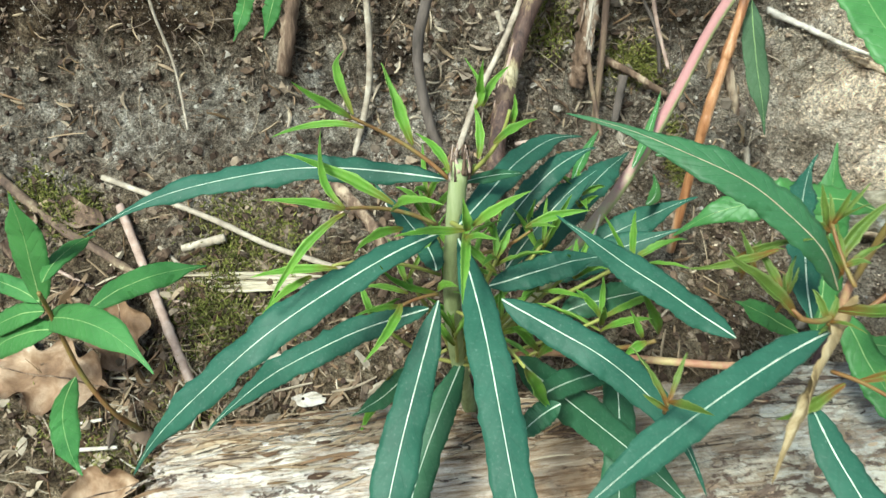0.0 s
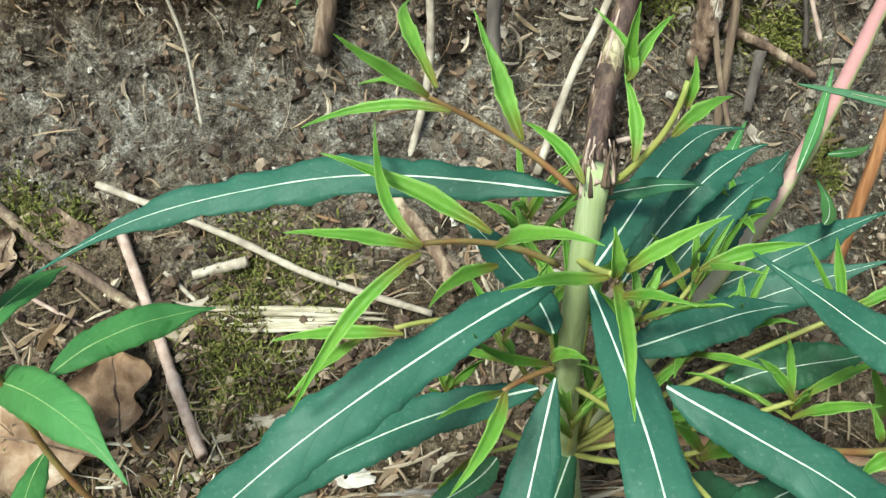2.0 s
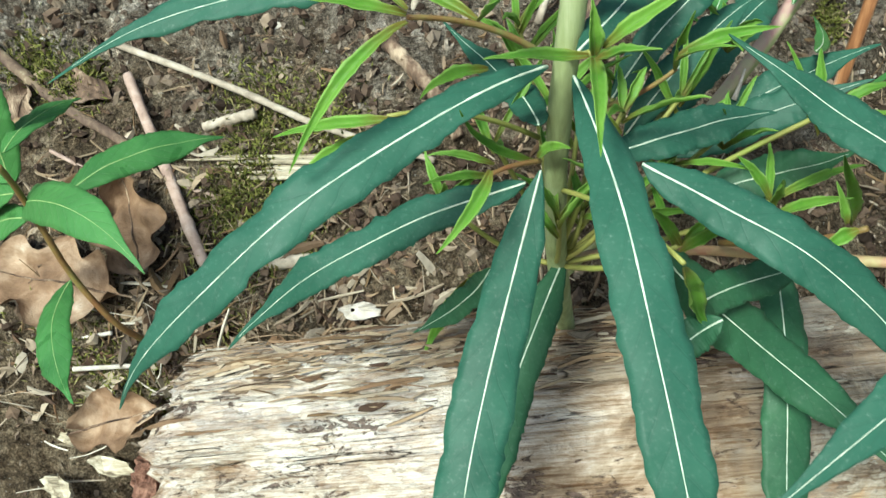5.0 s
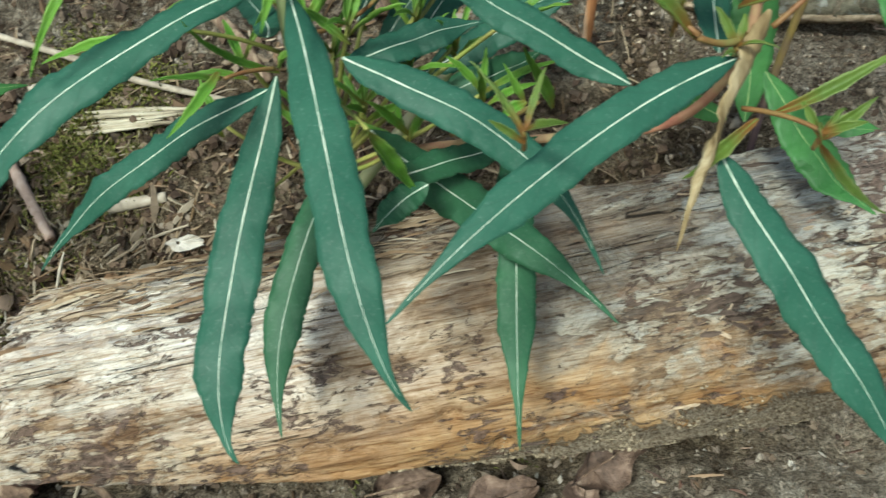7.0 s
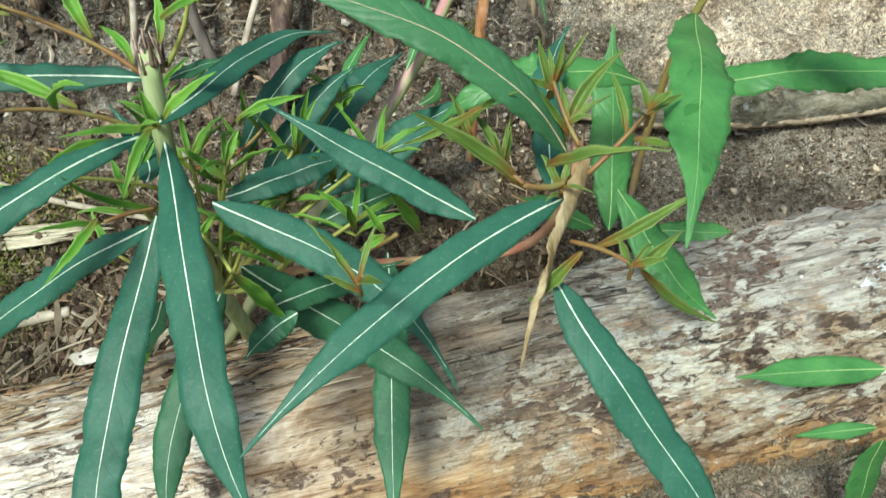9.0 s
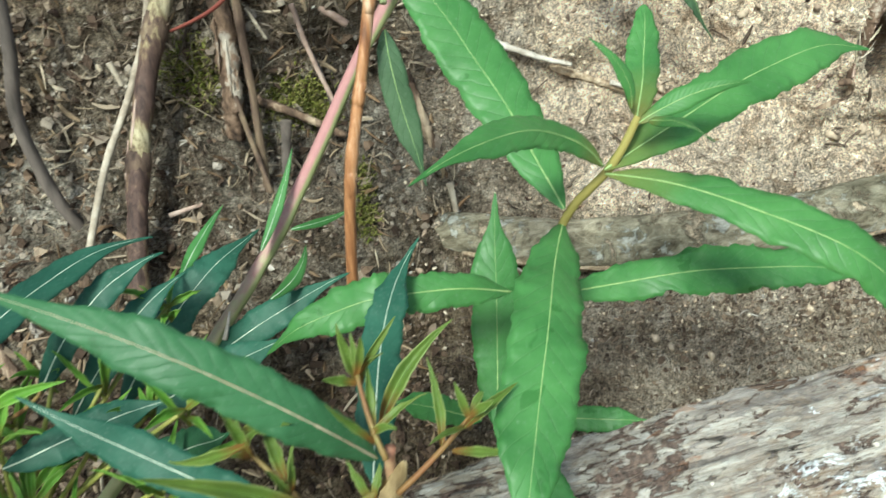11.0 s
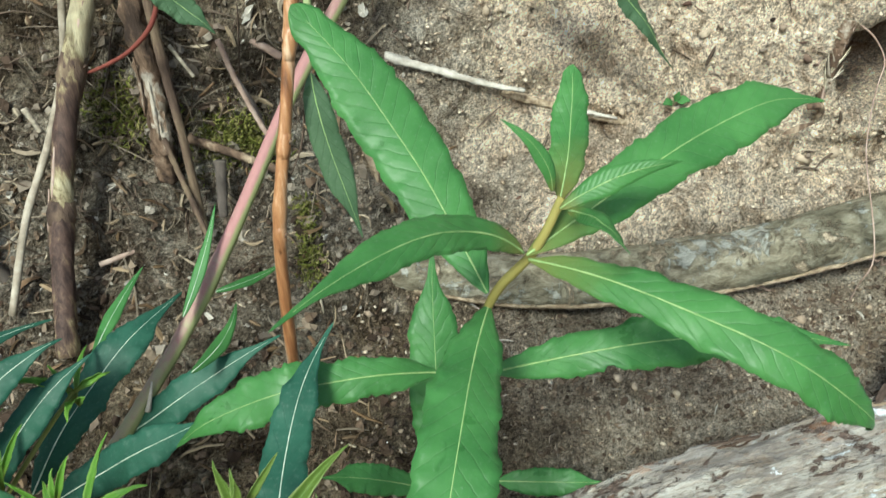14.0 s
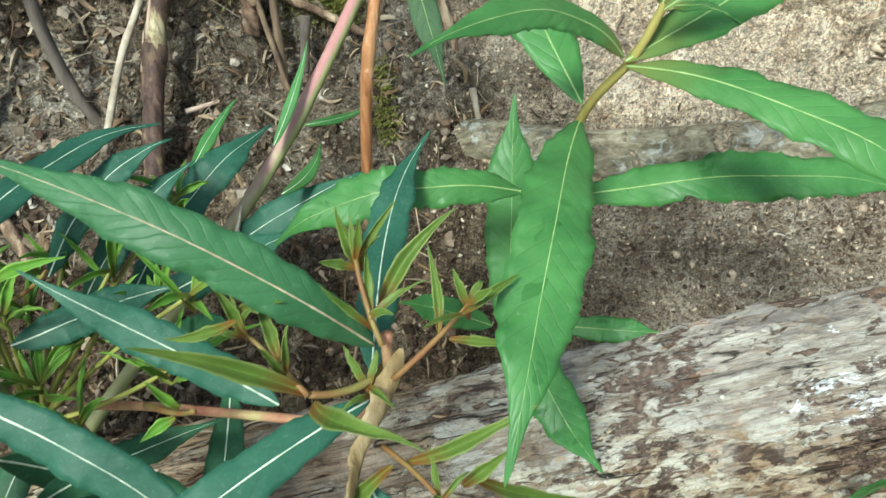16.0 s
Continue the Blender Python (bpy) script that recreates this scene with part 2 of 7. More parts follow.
    speck = ramp(t, noise_tex(t, c, 520, 3, 0.7), [(0.66, grey(0.0)), (0.7, grey(1.0))])
    col = mix(t, calc(t, "MULTIPLY", speck, 0.75), col, (0.62, 0.59, 0.53))
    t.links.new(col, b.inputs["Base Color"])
    h = calc(t, "ADD", calc(t, "ADD", calc(t, "MULTIPLY", clod, 2.0), calc(t, "MULTIPLY", fine, 1.2)), calc(t, "ADD", calc(t, "MULTIPLY", grain, 0.9), calc(t, "MULTIPLY", mid, 1.8)))
    bump(t, b, h, 1.0, 0.0036)
    return m


def cells(t, stretch, scale, wobble, feature="F1"):
    """Irregular cells with torn outlines: one random value for each cell, or the distance to its edge."""
    c = coords(t, "Object", stretch)
    n = t.nodes.new("ShaderNodeTexNoise")
    n.inputs["Scale"].default_value, n.inputs["Detail"].default_value, n.inputs["Roughness"].default_value = scale * 1.3, 5.0, 0.7
    t.links.new(c, n.inputs["Vector"])
    shift = t.nodes.new("ShaderNodeVectorMath")
    shift.operation = "MULTIPLY_ADD"
    t.links.new(n.outputs["Color"], shift.inputs[0])
    shift.inputs[1].default_value = (wobble / scale,) * 3
    t.links.new(c, shift.inputs[2])
    v = t.nodes.new("ShaderNodeTexVoronoi")
    v.feature = feature
    v.inputs["Scale"].default_value = scale
    t.links.new(shift.outputs[0], v.inputs["Vector"])
    if feature != "F1":
        return v.outputs["Distance"]
    sep = t.nodes.new("ShaderNodeSeparateColor")
    t.links.new(v.outputs["Color"], sep.inputs[0])
    return sep.outputs[0]


def log_material():
    """Weathered barkless wood: cream at the broken end, ochre below, flaking at the thick end, sandy crust beneath."""
    m, t, b = nodes("weathered_log", 0.82, 0.14)
    o = coords(t)
    sep = t.nodes.new("ShaderNodeSeparateXYZ")
    t.links.new(o, sep.inputs[0])
    px, pz = sep.outputs[0], sep.outputs[2]
    clamp = lambda v, hi=1.0: calc(t, "MINIMUM", calc(t, "MAXIMUM", v, 0.0), hi)
    slope = lambda v, lo, hi: clamp(calc(t, "MULTIPLY", calc(t, "SUBTRACT", v, lo), 1.0 / (hi - lo)))
    times = lambda a, b: calc(t, "MULTIPLY", a, b)
    along = lambda k, scale, det=6, ro=0.7, di=0.4: noise_tex(t, coords(t, "Object", (k, 1, 1)), scale, det, ro, di)
    fibre, grain = along(0.04, 1300, 4, 0.75, 0.3), along(0.05, 420, 7, 0.72, 0.4)
    streak, fleck = along(0.13, 105, 8, 0.72, 0.6), along(0.42, 210, 8, 0.75, 0.9)
    patch = noise_tex(t, o, 24, 6, 0.7, 0.6)
    wobble = times(calc(t, "SUBTRACT", patch, 0.5), 0.09)
    zz = calc(t, "ADD", pz, wobble)
    xx = calc(t, "ADD", px, times(wobble, 4.0))
    cream = ramp(t, streak, [(0.36, (0.42, 0.3, 0.2)), (0.43, (0.68, 0.58, 0.47)), (0.5, (0.9, 0.84, 0.77))])
    tan = ramp(t, streak, [(0.34, (0.145, 0.09, 0.052)), (0.46, (0.275, 0.19, 0.113)), (0.6, (0.39, 0.305, 0.205))])
    ochre = ramp(t, streak, [(0.36, (0.13, 0.066, 0.026)), (0.48, (0.27, 0.15, 0.062)), (0.6, (0.37, 0.238, 0.112))])
    weathered = ramp(t, streak, [(0.36, (0.0893, 0.0713, 0.0569)), (0.48, (0.196, 0.167, 0.136)), (0.6, (0.31, 0.282, 0.24))])
    col = mix(t, slope(xx, 0.08, 0.2), cream, tan)
    drop = times(slope(px, 0.17, 0.05), 0.03)
    col = mix(t, times(slope(calc(t, "SUBTRACT", zz, drop), 0.03, 0.008), 0.92), col, ochre)
    col = mix(t, times(times(slope(zz, 0.026, 0.046), slope(xx, 0.16, 0.26)), 0.92), col, weathered)
    # layers that flake off: each flake keeps its own tone and height
    big, small, chip = cells(t, (0.34, 1, 1), 150, 1.5), cells(t, (0.42, 1, 1), 330, 1.3), cells(t, (0.5, 1, 1), 620, 1.2)
    rim_b, rim_s = cells(t, (0.34, 1, 1), 150, 1.5, "DISTANCE_TO_EDGE"), cells(t, (0.42, 1, 1), 330, 1.3, "DISTANCE_TO_EDGE")
    layer = calc(t, "ADD", times(big, 0.52), calc(t, "ADD", times(small, 0.33), times(chip, 0.15)))
    layer = calc(t, "ADD", layer, times(calc(t, "SUBTRACT", along(0.3, 40, 5), 0.5), 0.75))
    flaky = ramp(t, layer, [(0.2, (0.0475, 0.0317, 0.0242)), (0.27, (0.108, 0.0693, 0.0471)), (0.3, (0.203, 0.142, 0.0909)), (0.4, (0.279, 0.215, 0.145)), (0.44, (0.228, 0.191, 0.151)), (0.52, (0.348, 0.297, 0.222)), (0.57, (0.431, 0.396, 0.316)), (0.72, (0.494, 0.475, 0.404)), (0.85, (0.444, 0.436, 0.39))])
    thick = calc(t, "MAXIMUM", slope(xx, 0.24, 0.33), times(slope(xx, 0.17, 0.1), 0.6))
    flaking = times(times(thick, 0.92), slope(zz, -0.006, 0.018))
    col = mix(t, flaking, col, flaky)
    edges = times(ramp(t, rim_b, [(0.0, grey(0.42)), (0.05, grey(1.0))]), ramp(t, rim_s, [(0.0, grey(0.6)), (0.05, grey(1.0))]))
    col = mix(t, times(flaking, 0.75), col, edges, "MULTIPLY")
    # silver-grey weather skin on the upper side of the thick end
    col = mix(t, times(times(slope(zz, 0.044, 0.06), slope(xx, 0.3, 0.4)), 0.6), col, ramp(t, streak, [(0.4, (0.2, 0.185, 0.17)), (0.6, (0.45, 0.43, 0.4))]))
    less = calc(t, "SUBTRACT", 1.0, times(slope(xx, 0.25, 0.36), 0.45))
    col = mix(t, less, col, ramp(t, grain, [(0.36, (0.58, 0.47, 0.37)), (0.44, grey(0.98)), (0.56, grey(1.08))]), "MULTIPLY")
    col = mix(t, less, col, ramp(t, fibre, [(0.37, (0.72, 0.63, 0.54)), (0.52, grey(1.08))]), "MULTIPLY")
    # flecks of old bark in clusters, and rusty rot
    dark = calc(t, "ADD", times(fleck, 0.6), times(noise_tex(t, o, 21, 4, 0.6, 0.4), 0.4))
    bark = ramp(t, dark, [(0.55, grey(0.0)), (0.558, grey(1.0))])
    col = mix(t, times(bark, 0.9), col, ramp(t, noise_tex(t, o, 420, 4), [(0.35, (0.035, 0.022, 0.018)), (0.65, (0.17, 0.115, 0.09))]))
    rot = ramp(t, calc(t, "ADD", times(along(0.45, 60, 6, 0.7), 0.7), times(small, 0.12)), [(0.5, grey(0.0)), (0.54, grey(1.0))])
    col = mix(t, times(times(rot, slope(xx, 0.22, 0.3)), 0.55), col, (0.27, 0.125, 0.058))
    hair = calc(t, "ADD", calc(t, "ABSOLUTE", calc(t, "SUBTRACT", along(0.07, 40, 4, 0.6, 0.8), 0.5)), calc(t, "MAXIMUM", times(calc(t, "SUBTRACT", along(0.3, 30, 3), 0.45), 0.3), 0.0))
    col = mix(t, 1.0, col, ramp(t, hair, [(0.0022, grey(0.06)), (0.0065, grey(1.0))]), "MULTIPLY")
    lichen = ramp(t, calc(t, "ADD", along(0.5, 70, 6, 0.75), calc(t, "ADD", times(calc(t, "SUBTRACT", px, 0.5), 1.0), times(calc(t, "ABSOLUTE", calc(t, "SUBTRACT", pz, 0.05)), -6.0))), [(0.5, grey(0.0)), (0.53, grey(1.0))])
    col = mix(t, times(lichen, 0.9), col, ramp(t, grain, [(0.4, (0.5, 0.55, 0.57)), (0.55, (0.8, 0.84, 0.86))]))
    # grey sandy crust in broken patches on the lower front
    edge = times(calc(t, "POWER", times(calc(t, "SUBTRACT", px, 0.3), 6.0), 2.0), -0.02)
    low = calc(t, "ADD", calc(t, "SUBTRACT", calc(t, "ADD", calc(t, "MAXIMUM", edge, -0.022), -0.006), calc(t, "SUBTRACT", pz, drop)), times(calc(t, "SUBTRACT", noise_tex(t, o, 75, 8, 0.78, 0.6), 0.5), 0.07))
    sandy = slope(low, -0.003, 0.0)
    grit = noise_tex(t, o, 800, 5, 0.8)
    col = mix(t, times(sandy, 0.92), col, ramp(t, grit, [(0.39, (0.07, 0.052, 0.033)), (0.48, (0.22, 0.175, 0.12)), (0.57, (0.42, 0.36, 0.27))]))
    t.links.new(col, b.inputs["Base Color"])
    h = calc(t, "ADD", times(grain, 0.6), calc(t, "ADD", times(times(layer, flaking), 2.0), calc(t, "ADD", times(bark, 0.3), times(clamp(times(hair, 80.0)), 0.5))))
    h = calc(t, "ADD", h, times(sandy, calc(t, "ADD", 0.5, times(grit, 1.4))))
    bump(t, b, h, 1.0, 0.0022)
    return m


def root_material():
    """Root bark: olive-grey skin, pale lichen spots, sand stuck on in patches."""
    m, t, b = nodes("root_bark", 0.88, 0.1)
    o = coords(t)
    skin = noise_tex(t, coords(t, "Object", (0.5, 1, 1)), 190, 8, 0.75, 0.5)
    col = ramp(t, skin, [(0.34, (0.085, 0.072, 0.052)), (0.46, (0.2, 0.178, 0.135)), (0.56, (0.31, 0.285, 0.225)), (0.68, (0.46, 0.43, 0.37))])
    tone = ramp(t, noise_tex(t, o, 22, 4, 0.6, 0.4), [(0.38, (0.55, 0.56, 0.5)), (0.62, (1.25, 1.22, 1.12))])
    col = mix(t, 0.9, col, tone, "MULTIPLY")
    spot = calc(t, "ADD", calc(t, "MULTIPLY", noise_tex(t, o, 130, 5, 0.7, 0.5), 0.6), calc(t, "MULTIPLY", noise_tex(t, o, 30, 3), 0.4))
    lichen = ramp(t, spot, [(0.56, grey(0.0)), (0.585, grey(1.0))])
    col = mix(t, calc(t, "MULTIPLY", lichen, 0.55), col, ramp(t, skin, [(0.4, (0.34, 0.36, 0.33)), (0.6, (0.56, 0.57, 0.53))]))
    sand = ramp(t, noise_tex(t, o, 62, 9, 0.8, 0.6), [(0.55, grey(0.0)), (0.6, grey(1.0))])
    col = mix(t, calc(t, "MULTIPLY", sand, 0.7), col, ramp(t, noise_tex(t, o, 900, 4, 0.8), [(0.4, (0.24, 0.175, 0.115)), (0.58, (0.62, 0.5, 0.36))]))
    t.links.new(col, b.inputs["Base Color"])
    bump(t, b, calc(t, "ADD", skin, calc(t, "ADD", calc(t, "MULTIPLY", lichen, 0.3), calc(t, "MULTIPLY", sand, 0.5))), 1.0, 0.002)
    return m


def banded_material():
    """Dead stalk: dark wine-brown skin, olive-yellow and pale bare stretches, thin peeling streaks."""
    m, t, b = nodes("dead_stalk_skin", 0.6, 0.3)
    bare = noise_tex(t, coords(t, "Object", (0.45, 0.45, 0.7)), 42, 4, 0.6, 0.15)
    line = noise_tex(t, coords(t, "Object", (1, 1, 0.1)), 260, 6, 0.75, 0.4)
    k = calc(t, "ADD", calc(t, "MULTIPLY", bare, 0.66), calc(t, "MULTIPLY", line, 0.34))
    col = ramp(t, k, [(0.36, (0.045, 0.027, 0.022)), (0.45, (0.095, 0.058, 0.046)), (0.48, (0.16, 0.11, 0.068)), (0.51, (0.27, 0.225, 0.125)), (0.57, (0.44, 0.39, 0.255)), (0.66, (0.3, 0.25, 0.155))])
    col = mix(t, 0.8, col, ramp(t, line, [(0.38, grey(0.5)), (0.55, grey(1.1))]), "MULTIPLY")
    t.links.new(col, b.inputs["Base Color"])
    bump(t, b, calc(t, "ADD", line, calc(t, "MULTIPLY", k, 2.0)), 0.8, 0.001)
    return m


BLUE = leaf_material("mature_leaf", (0.0185, 0.07, 0.044), (0.036, 0.112, 0.072), (0.072, 0.17, 0.12), 14, 0.03, 0.1, 0.5, 0.12, shine=0.18)
DEEP = leaf_material("lower_leaf", (0.022, 0.076, 0.036), (0.04, 0.12, 0.055), (0.07, 0.18, 0.09), 14, 0.03, 0.15, 0.5, 0.15)
GREEN = leaf_material("fresh_leaf", (0.042, 0.145, 0.036), (0.098, 0.27, 0.074), (0.19, 0.38, 0.14), 19, 0.17, 0.32, 0.42, 0.32, spots=1.0, shine=0.32)
WHORL = leaf_material("whorl_leaf", (0.045, 0.15, 0.036), (0.102, 0.275, 0.074), (0.19, 0.38, 0.14), 19, 0.17, 0.32, 0.42, 0.32, foot=0.8, shine=0.32)
DULL = leaf_material("old_leaf", (0.04, 0.085, 0.038), (0.085, 0.15, 0.075), (0.16, 0.22, 0.13), 16, 0.08, 0.2, 0.6, 0.4, spots=1.0)
LIME = leaf_material("young_leaf", (0.075, 0.23, 0.022), (0.2, 0.38, 0.055), (0.36, 0.54, 0.14), 12, 0.03, 0.35, 0.42, 0.2, 1.0)
OLIVE = leaf_material("tip_leaf", (0.06, 0.12, 0.018), (0.15, 0.22, 0.042), (0.25, 0.32, 0.1), 12, 0.03, 0.3, 0.42, 0.2, 1.35)
MID = leaf_material("long_leaf", (0.034, 0.105, 0.041), (0.06, 0.165, 0.068), (0.12, 0.28, 0.12), 19, 0.1, 0.2, 0.44, 0.32, spots=0.6)
DRY = plain_material("withered_leaf", [(0.34, (0.104, 0.068, 0.028)), (0.48, (0.232, 0.172, 0.084)), (0.58, (0.336, 0.264, 0.148)), (0.7, (0.448, 0.376, 0.24))], 170, 0.75, 0.8, 0.001, (0.8, 0.8, 0.128))
RIB = plain_material("pale_midrib", [(0.35, (0.36, 0.46, 0.34)), (0.6, (0.66, 0.72, 0.58))], 150, 0.5, 0.2)
RIBG = plain_material("green_midrib", [(0.3, (0.2, 0.34, 0.11)), (0.7, (0.36, 0.48, 0.2))], 150, 0.5, 0.2)
RIBL = plain_material("leaflet_midrib", [(0.3, (0.1, 0.19, 0.03)), (0.7, (0.19, 0.3, 0.07))], 150, 0.5, 0.2)
RIBP = plain_material("pinkish_midrib", [(0.3, (0.36, 0.26, 0.17)), (0.7, (0.52, 0.46, 0.32))], 150, 0.5, 0.2)
STEM = plain_material("green_stem", [(0.3, (0.15, 0.17, 0.075)), (0.5, (0.26, 0.31, 0.14)), (0.7, (0.4, 0.43, 0.27))], 120, 0.6, 0.5, 0.0008, (1, 1, 0.12))
REDSTEM = plain_material("reddish_stem", [(0.32, (0.17, 0.07, 0.032)), (0.5, (0.19, 0.12, 0.042)), (0.66, (0.18, 0.18, 0.055))], 70, 0.5, 0.3, 0.0006)
YELSTEM = plain_material("yellow_stem", [(0.3, (0.2, 0.24, 0.05)), (0.7, (0.32, 0.3, 0.09))], 70, 0.5, 0.3, 0.0006)
PINK = height_material("pink_stem", [(0.2, (0.348, 0.348, 0.174)), (0.37, (0.374, 0.331, 0.209)), (0.46, (0.374, 0.252, 0.209)), (0.56, (0.365, 0.187, 0.178)), (0.75, (0.348, 0.183, 0.174)), (0.95, (0.348, 0.252, 0.2))], 0.28, (0.27, 0.296, 0.131))
PURPLE = height_material("green_stem_with_purple_foot", [(0.1, (0.09, 0.06, 0.07)), (0.3, (0.13, 0.09, 0.08)), (0.5, (0.22, 0.16, 0.05)), (0.9, (0.27, 0.235, 0.07))], 0.18)
CREEP = plain_material("creeping_stem", [(0.3, (0.24, 0.085, 0.06)), (0.48, (0.33, 0.18, 0.11)), (0.7, (0.38, 0.34, 0.16))], 60, 0.5, 0.3, 0.0006)
RED = plain_material("red_shoot", [(0.3, (0.122, 0.0259, 0.0216)), (0.7, (0.209, 0.0684, 0.0504))], 60, 0.5, 0.2)
ORANGE = plain_material("orange_stalk", [(0.34, (0.11, 0.046, 0.022)), (0.46, (0.25, 0.11, 0.046)), (0.56, (0.39, 0.195, 0.088)), (0.68, (0.6, 0.43, 0.29))], 130, 0.36, 0.6, 0.0008, (1, 1, 0.1), spec=0.5)
BROWN = plain_material("dead_stalk", [(0.34, (0.035, 0.023, 0.018)), (0.48, (0.11, 0.074, 0.054)), (0.6, (0.19, 0.14, 0.09)), (0.7, (0.44, 0.39, 0.26))], 75, 0.8, 0.9, 0.002, (1, 1, 0.22))
BARK = plain_material("split_bark", [(0.36, (0.03, 0.02, 0.016)), (0.52, (0.15, 0.1, 0.068)), (0.66, (0.42, 0.33, 0.23))], 80, 0.9, 1.0, 0.003, (1, 1, 0.15))
TWIG = plain_material("grey_twig", [(0.3, (0.05, 0.042, 0.036)), (0.7, (0.17, 0.14, 0.12))], 110, 0.85, 0.5, 0.0008, (1, 1, 0.3))
STRAW = plain_material("pale_straw", [(0.25, (0.17, 0.135, 0.1)), (0.5, (0.38, 0.325, 0.25)), (0.75, (0.6, 0.54, 0.44))], 120, 0.75, 0.5, 0.0006, (1, 1, 1), vary=0.4)
PINKSTRAW = plain_material("old_stalk", [(0.25, (0.17, 0.11, 0.085)), (0.5, (0.36, 0.26, 0.21)), (0.75, (0.5, 0.4, 0.34))], 120, 0.75, 0.5, 0.0006)
ROOT = root_material()
STALK = banded_material()
PATCHY = plain_material("patchy_bark", [(0.38, (0.035, 0.023, 0.017)), (0.5, (0.12, 0.078, 0.052)), (0.56, (0.19, 0.13, 0.09)), (0.6, (0.36, 0.31, 0.25)), (0.7, (0.5, 0.45, 0.38))], 75, 0.9, 1.0, 0.002, (1, 1, 0.45))
SANDLIP = plain_material("caked_sand", [(0.35, (0.2, 0.14, 0.09)), (0.5, (0.45, 0.35, 0.24)), (0.65, (0.66, 0.55, 0.41))], 240, 0.95, 1.0, 0.002)
OAK = plain_material("dead_oak_leaf", [(0.3, (0.085, 0.048, 0.026)), (0.48, (0.21, 0.13, 0.075)), (0.6, (0.33, 0.235, 0.155)), (0.7, (0.46, 0.38, 0.29))], 48, 0.7, 0.9, 0.0015)
WINE = plain_material("rotten_leaf", [(0.34, (0.035, 0.023, 0.017)), (0.48, (0.11, 0.072, 0.052)), (0.6, (0.2, 0.138, 0.102)), (0.7, (0.36, 0.28, 0.21))], 90, 0.6, 1.0, 0.002)
CHIP = plain_material("bleached_chip", [(0.3, (0.32, 0.28, 0.23)), (0.7, (0.66, 0.62, 0.55))], 160, 0.85, 0.6, 0.0008)
SPLIT = plain_material("split_straw", [(0.36, (0.085, 0.0638, 0.0425)), (0.46, (0.357, 0.306, 0.212)), (0.6, (0.578, 0.527, 0.399))], 300, 0.8, 0.9, 0.001, (0.0595, 0.85, 0.85), vary=0.3)
WHITE = plain_material("white_grit", [(0.3, (0.55, 0.54, 0.5)), (0.7, (0.8, 0.79, 0.75))], 300, 0.6, 0.3, 0.0004)
SOIL = soil_material()
LOGWOOD = log_material()


# ---- building helpers ----
def mesh_object(name, verts, faces, material, parent=None, uvs=None, smooth=True, label=""):
    """One mesh object; under a parent its points are given in the world and stored from the parent's place."""
    off = Vector((0, 0, 0))
    p = parent
    while p is not None:
        off += p.location
        p = p.parent
    me = bpy.data.meshes.new(name)
    v = np.asarray(verts, dtype=float) - np.array(off)
    me.from_pydata(v.tolist(), [], [tuple(f) for f in faces])
    if uvs is not None:
        layer = me.uv_layers.new(name="UVMap")
        idx = np.empty(len(me.loops), dtype=np.int32)
        me.loops.foreach_get("vertex_index", idx)
        layer.data.foreach_set("uv", np.asarray(uvs, dtype=np.float32)[idx].ravel())
    if smooth:
        me.polygons.foreach_set("use_smooth", [True] * len(me.polygons))
    me.materials.append(material)
    ob = new(name, me)
    ob.parent = parent
    return tagged(ob, label)


def thing(name, base, label, category, group=""):
    ob = new(name)
    ob.location, ob.empty_display_size = base, 0.01
    return tagged(ob, label, category, group)


def bezier(points, n):
    p = np.asarray(points, dtype=float)
    s = np.linspace(0, 1, n)[:, None]
    if len(p) == 4:
        return (1 - s) ** 3 * p[0] + 3 * s * (1 - s) ** 2 * p[1] + 3 * s * s * (1 - s) * p[2] + s**3 * p[3]
    if len(p) == 3:
        return (1 - s) ** 2 * p[0] + 2 * s * (1 - s) * p[1] + s * s * p[2]
    return (1 - s) * p[0] + s * p[1]


def spline(points, n):
    """A smooth curve through the given points."""
    p = np.asarray(points, dtype=float)
    if len(p) < 3:
        return bezier(p, n)
    k = np.linspace(0, len(p) - 1, n)
    i = np.clip(k.astype(int), 0, len(p) - 2)
    f = (k - i)[:, None]
    q = np.vstack([2 * p[0] - p[1], p, 2 * p[-1] - p[-2]])
    a, b, c, d = q[i], q[i + 1], q[i + 2], q[i + 3]
    return 0.5 * (2 * b + (c - a) * f + (2 * a - 5 * b + 4 * c - d) * f**2 + (3 * b - a - 3 * c + d) * f**3)


def soft_step(a, lo, hi):
    a = np.clip((a - lo) / (hi - lo), 0, 1)
    return a * a * (3 - 2 * a)


def unit(a):
    return a / (np.linalg.norm(a, axis=-1, keepdims=True) + 1e-12)


def axes(curve, facing):
    tan = unit(np.gradient(curve, axis=0))
    side = unit(np.cross(tan, np.asarray(facing, dtype=float)))
    return tan, side, np.cross(side, tan)


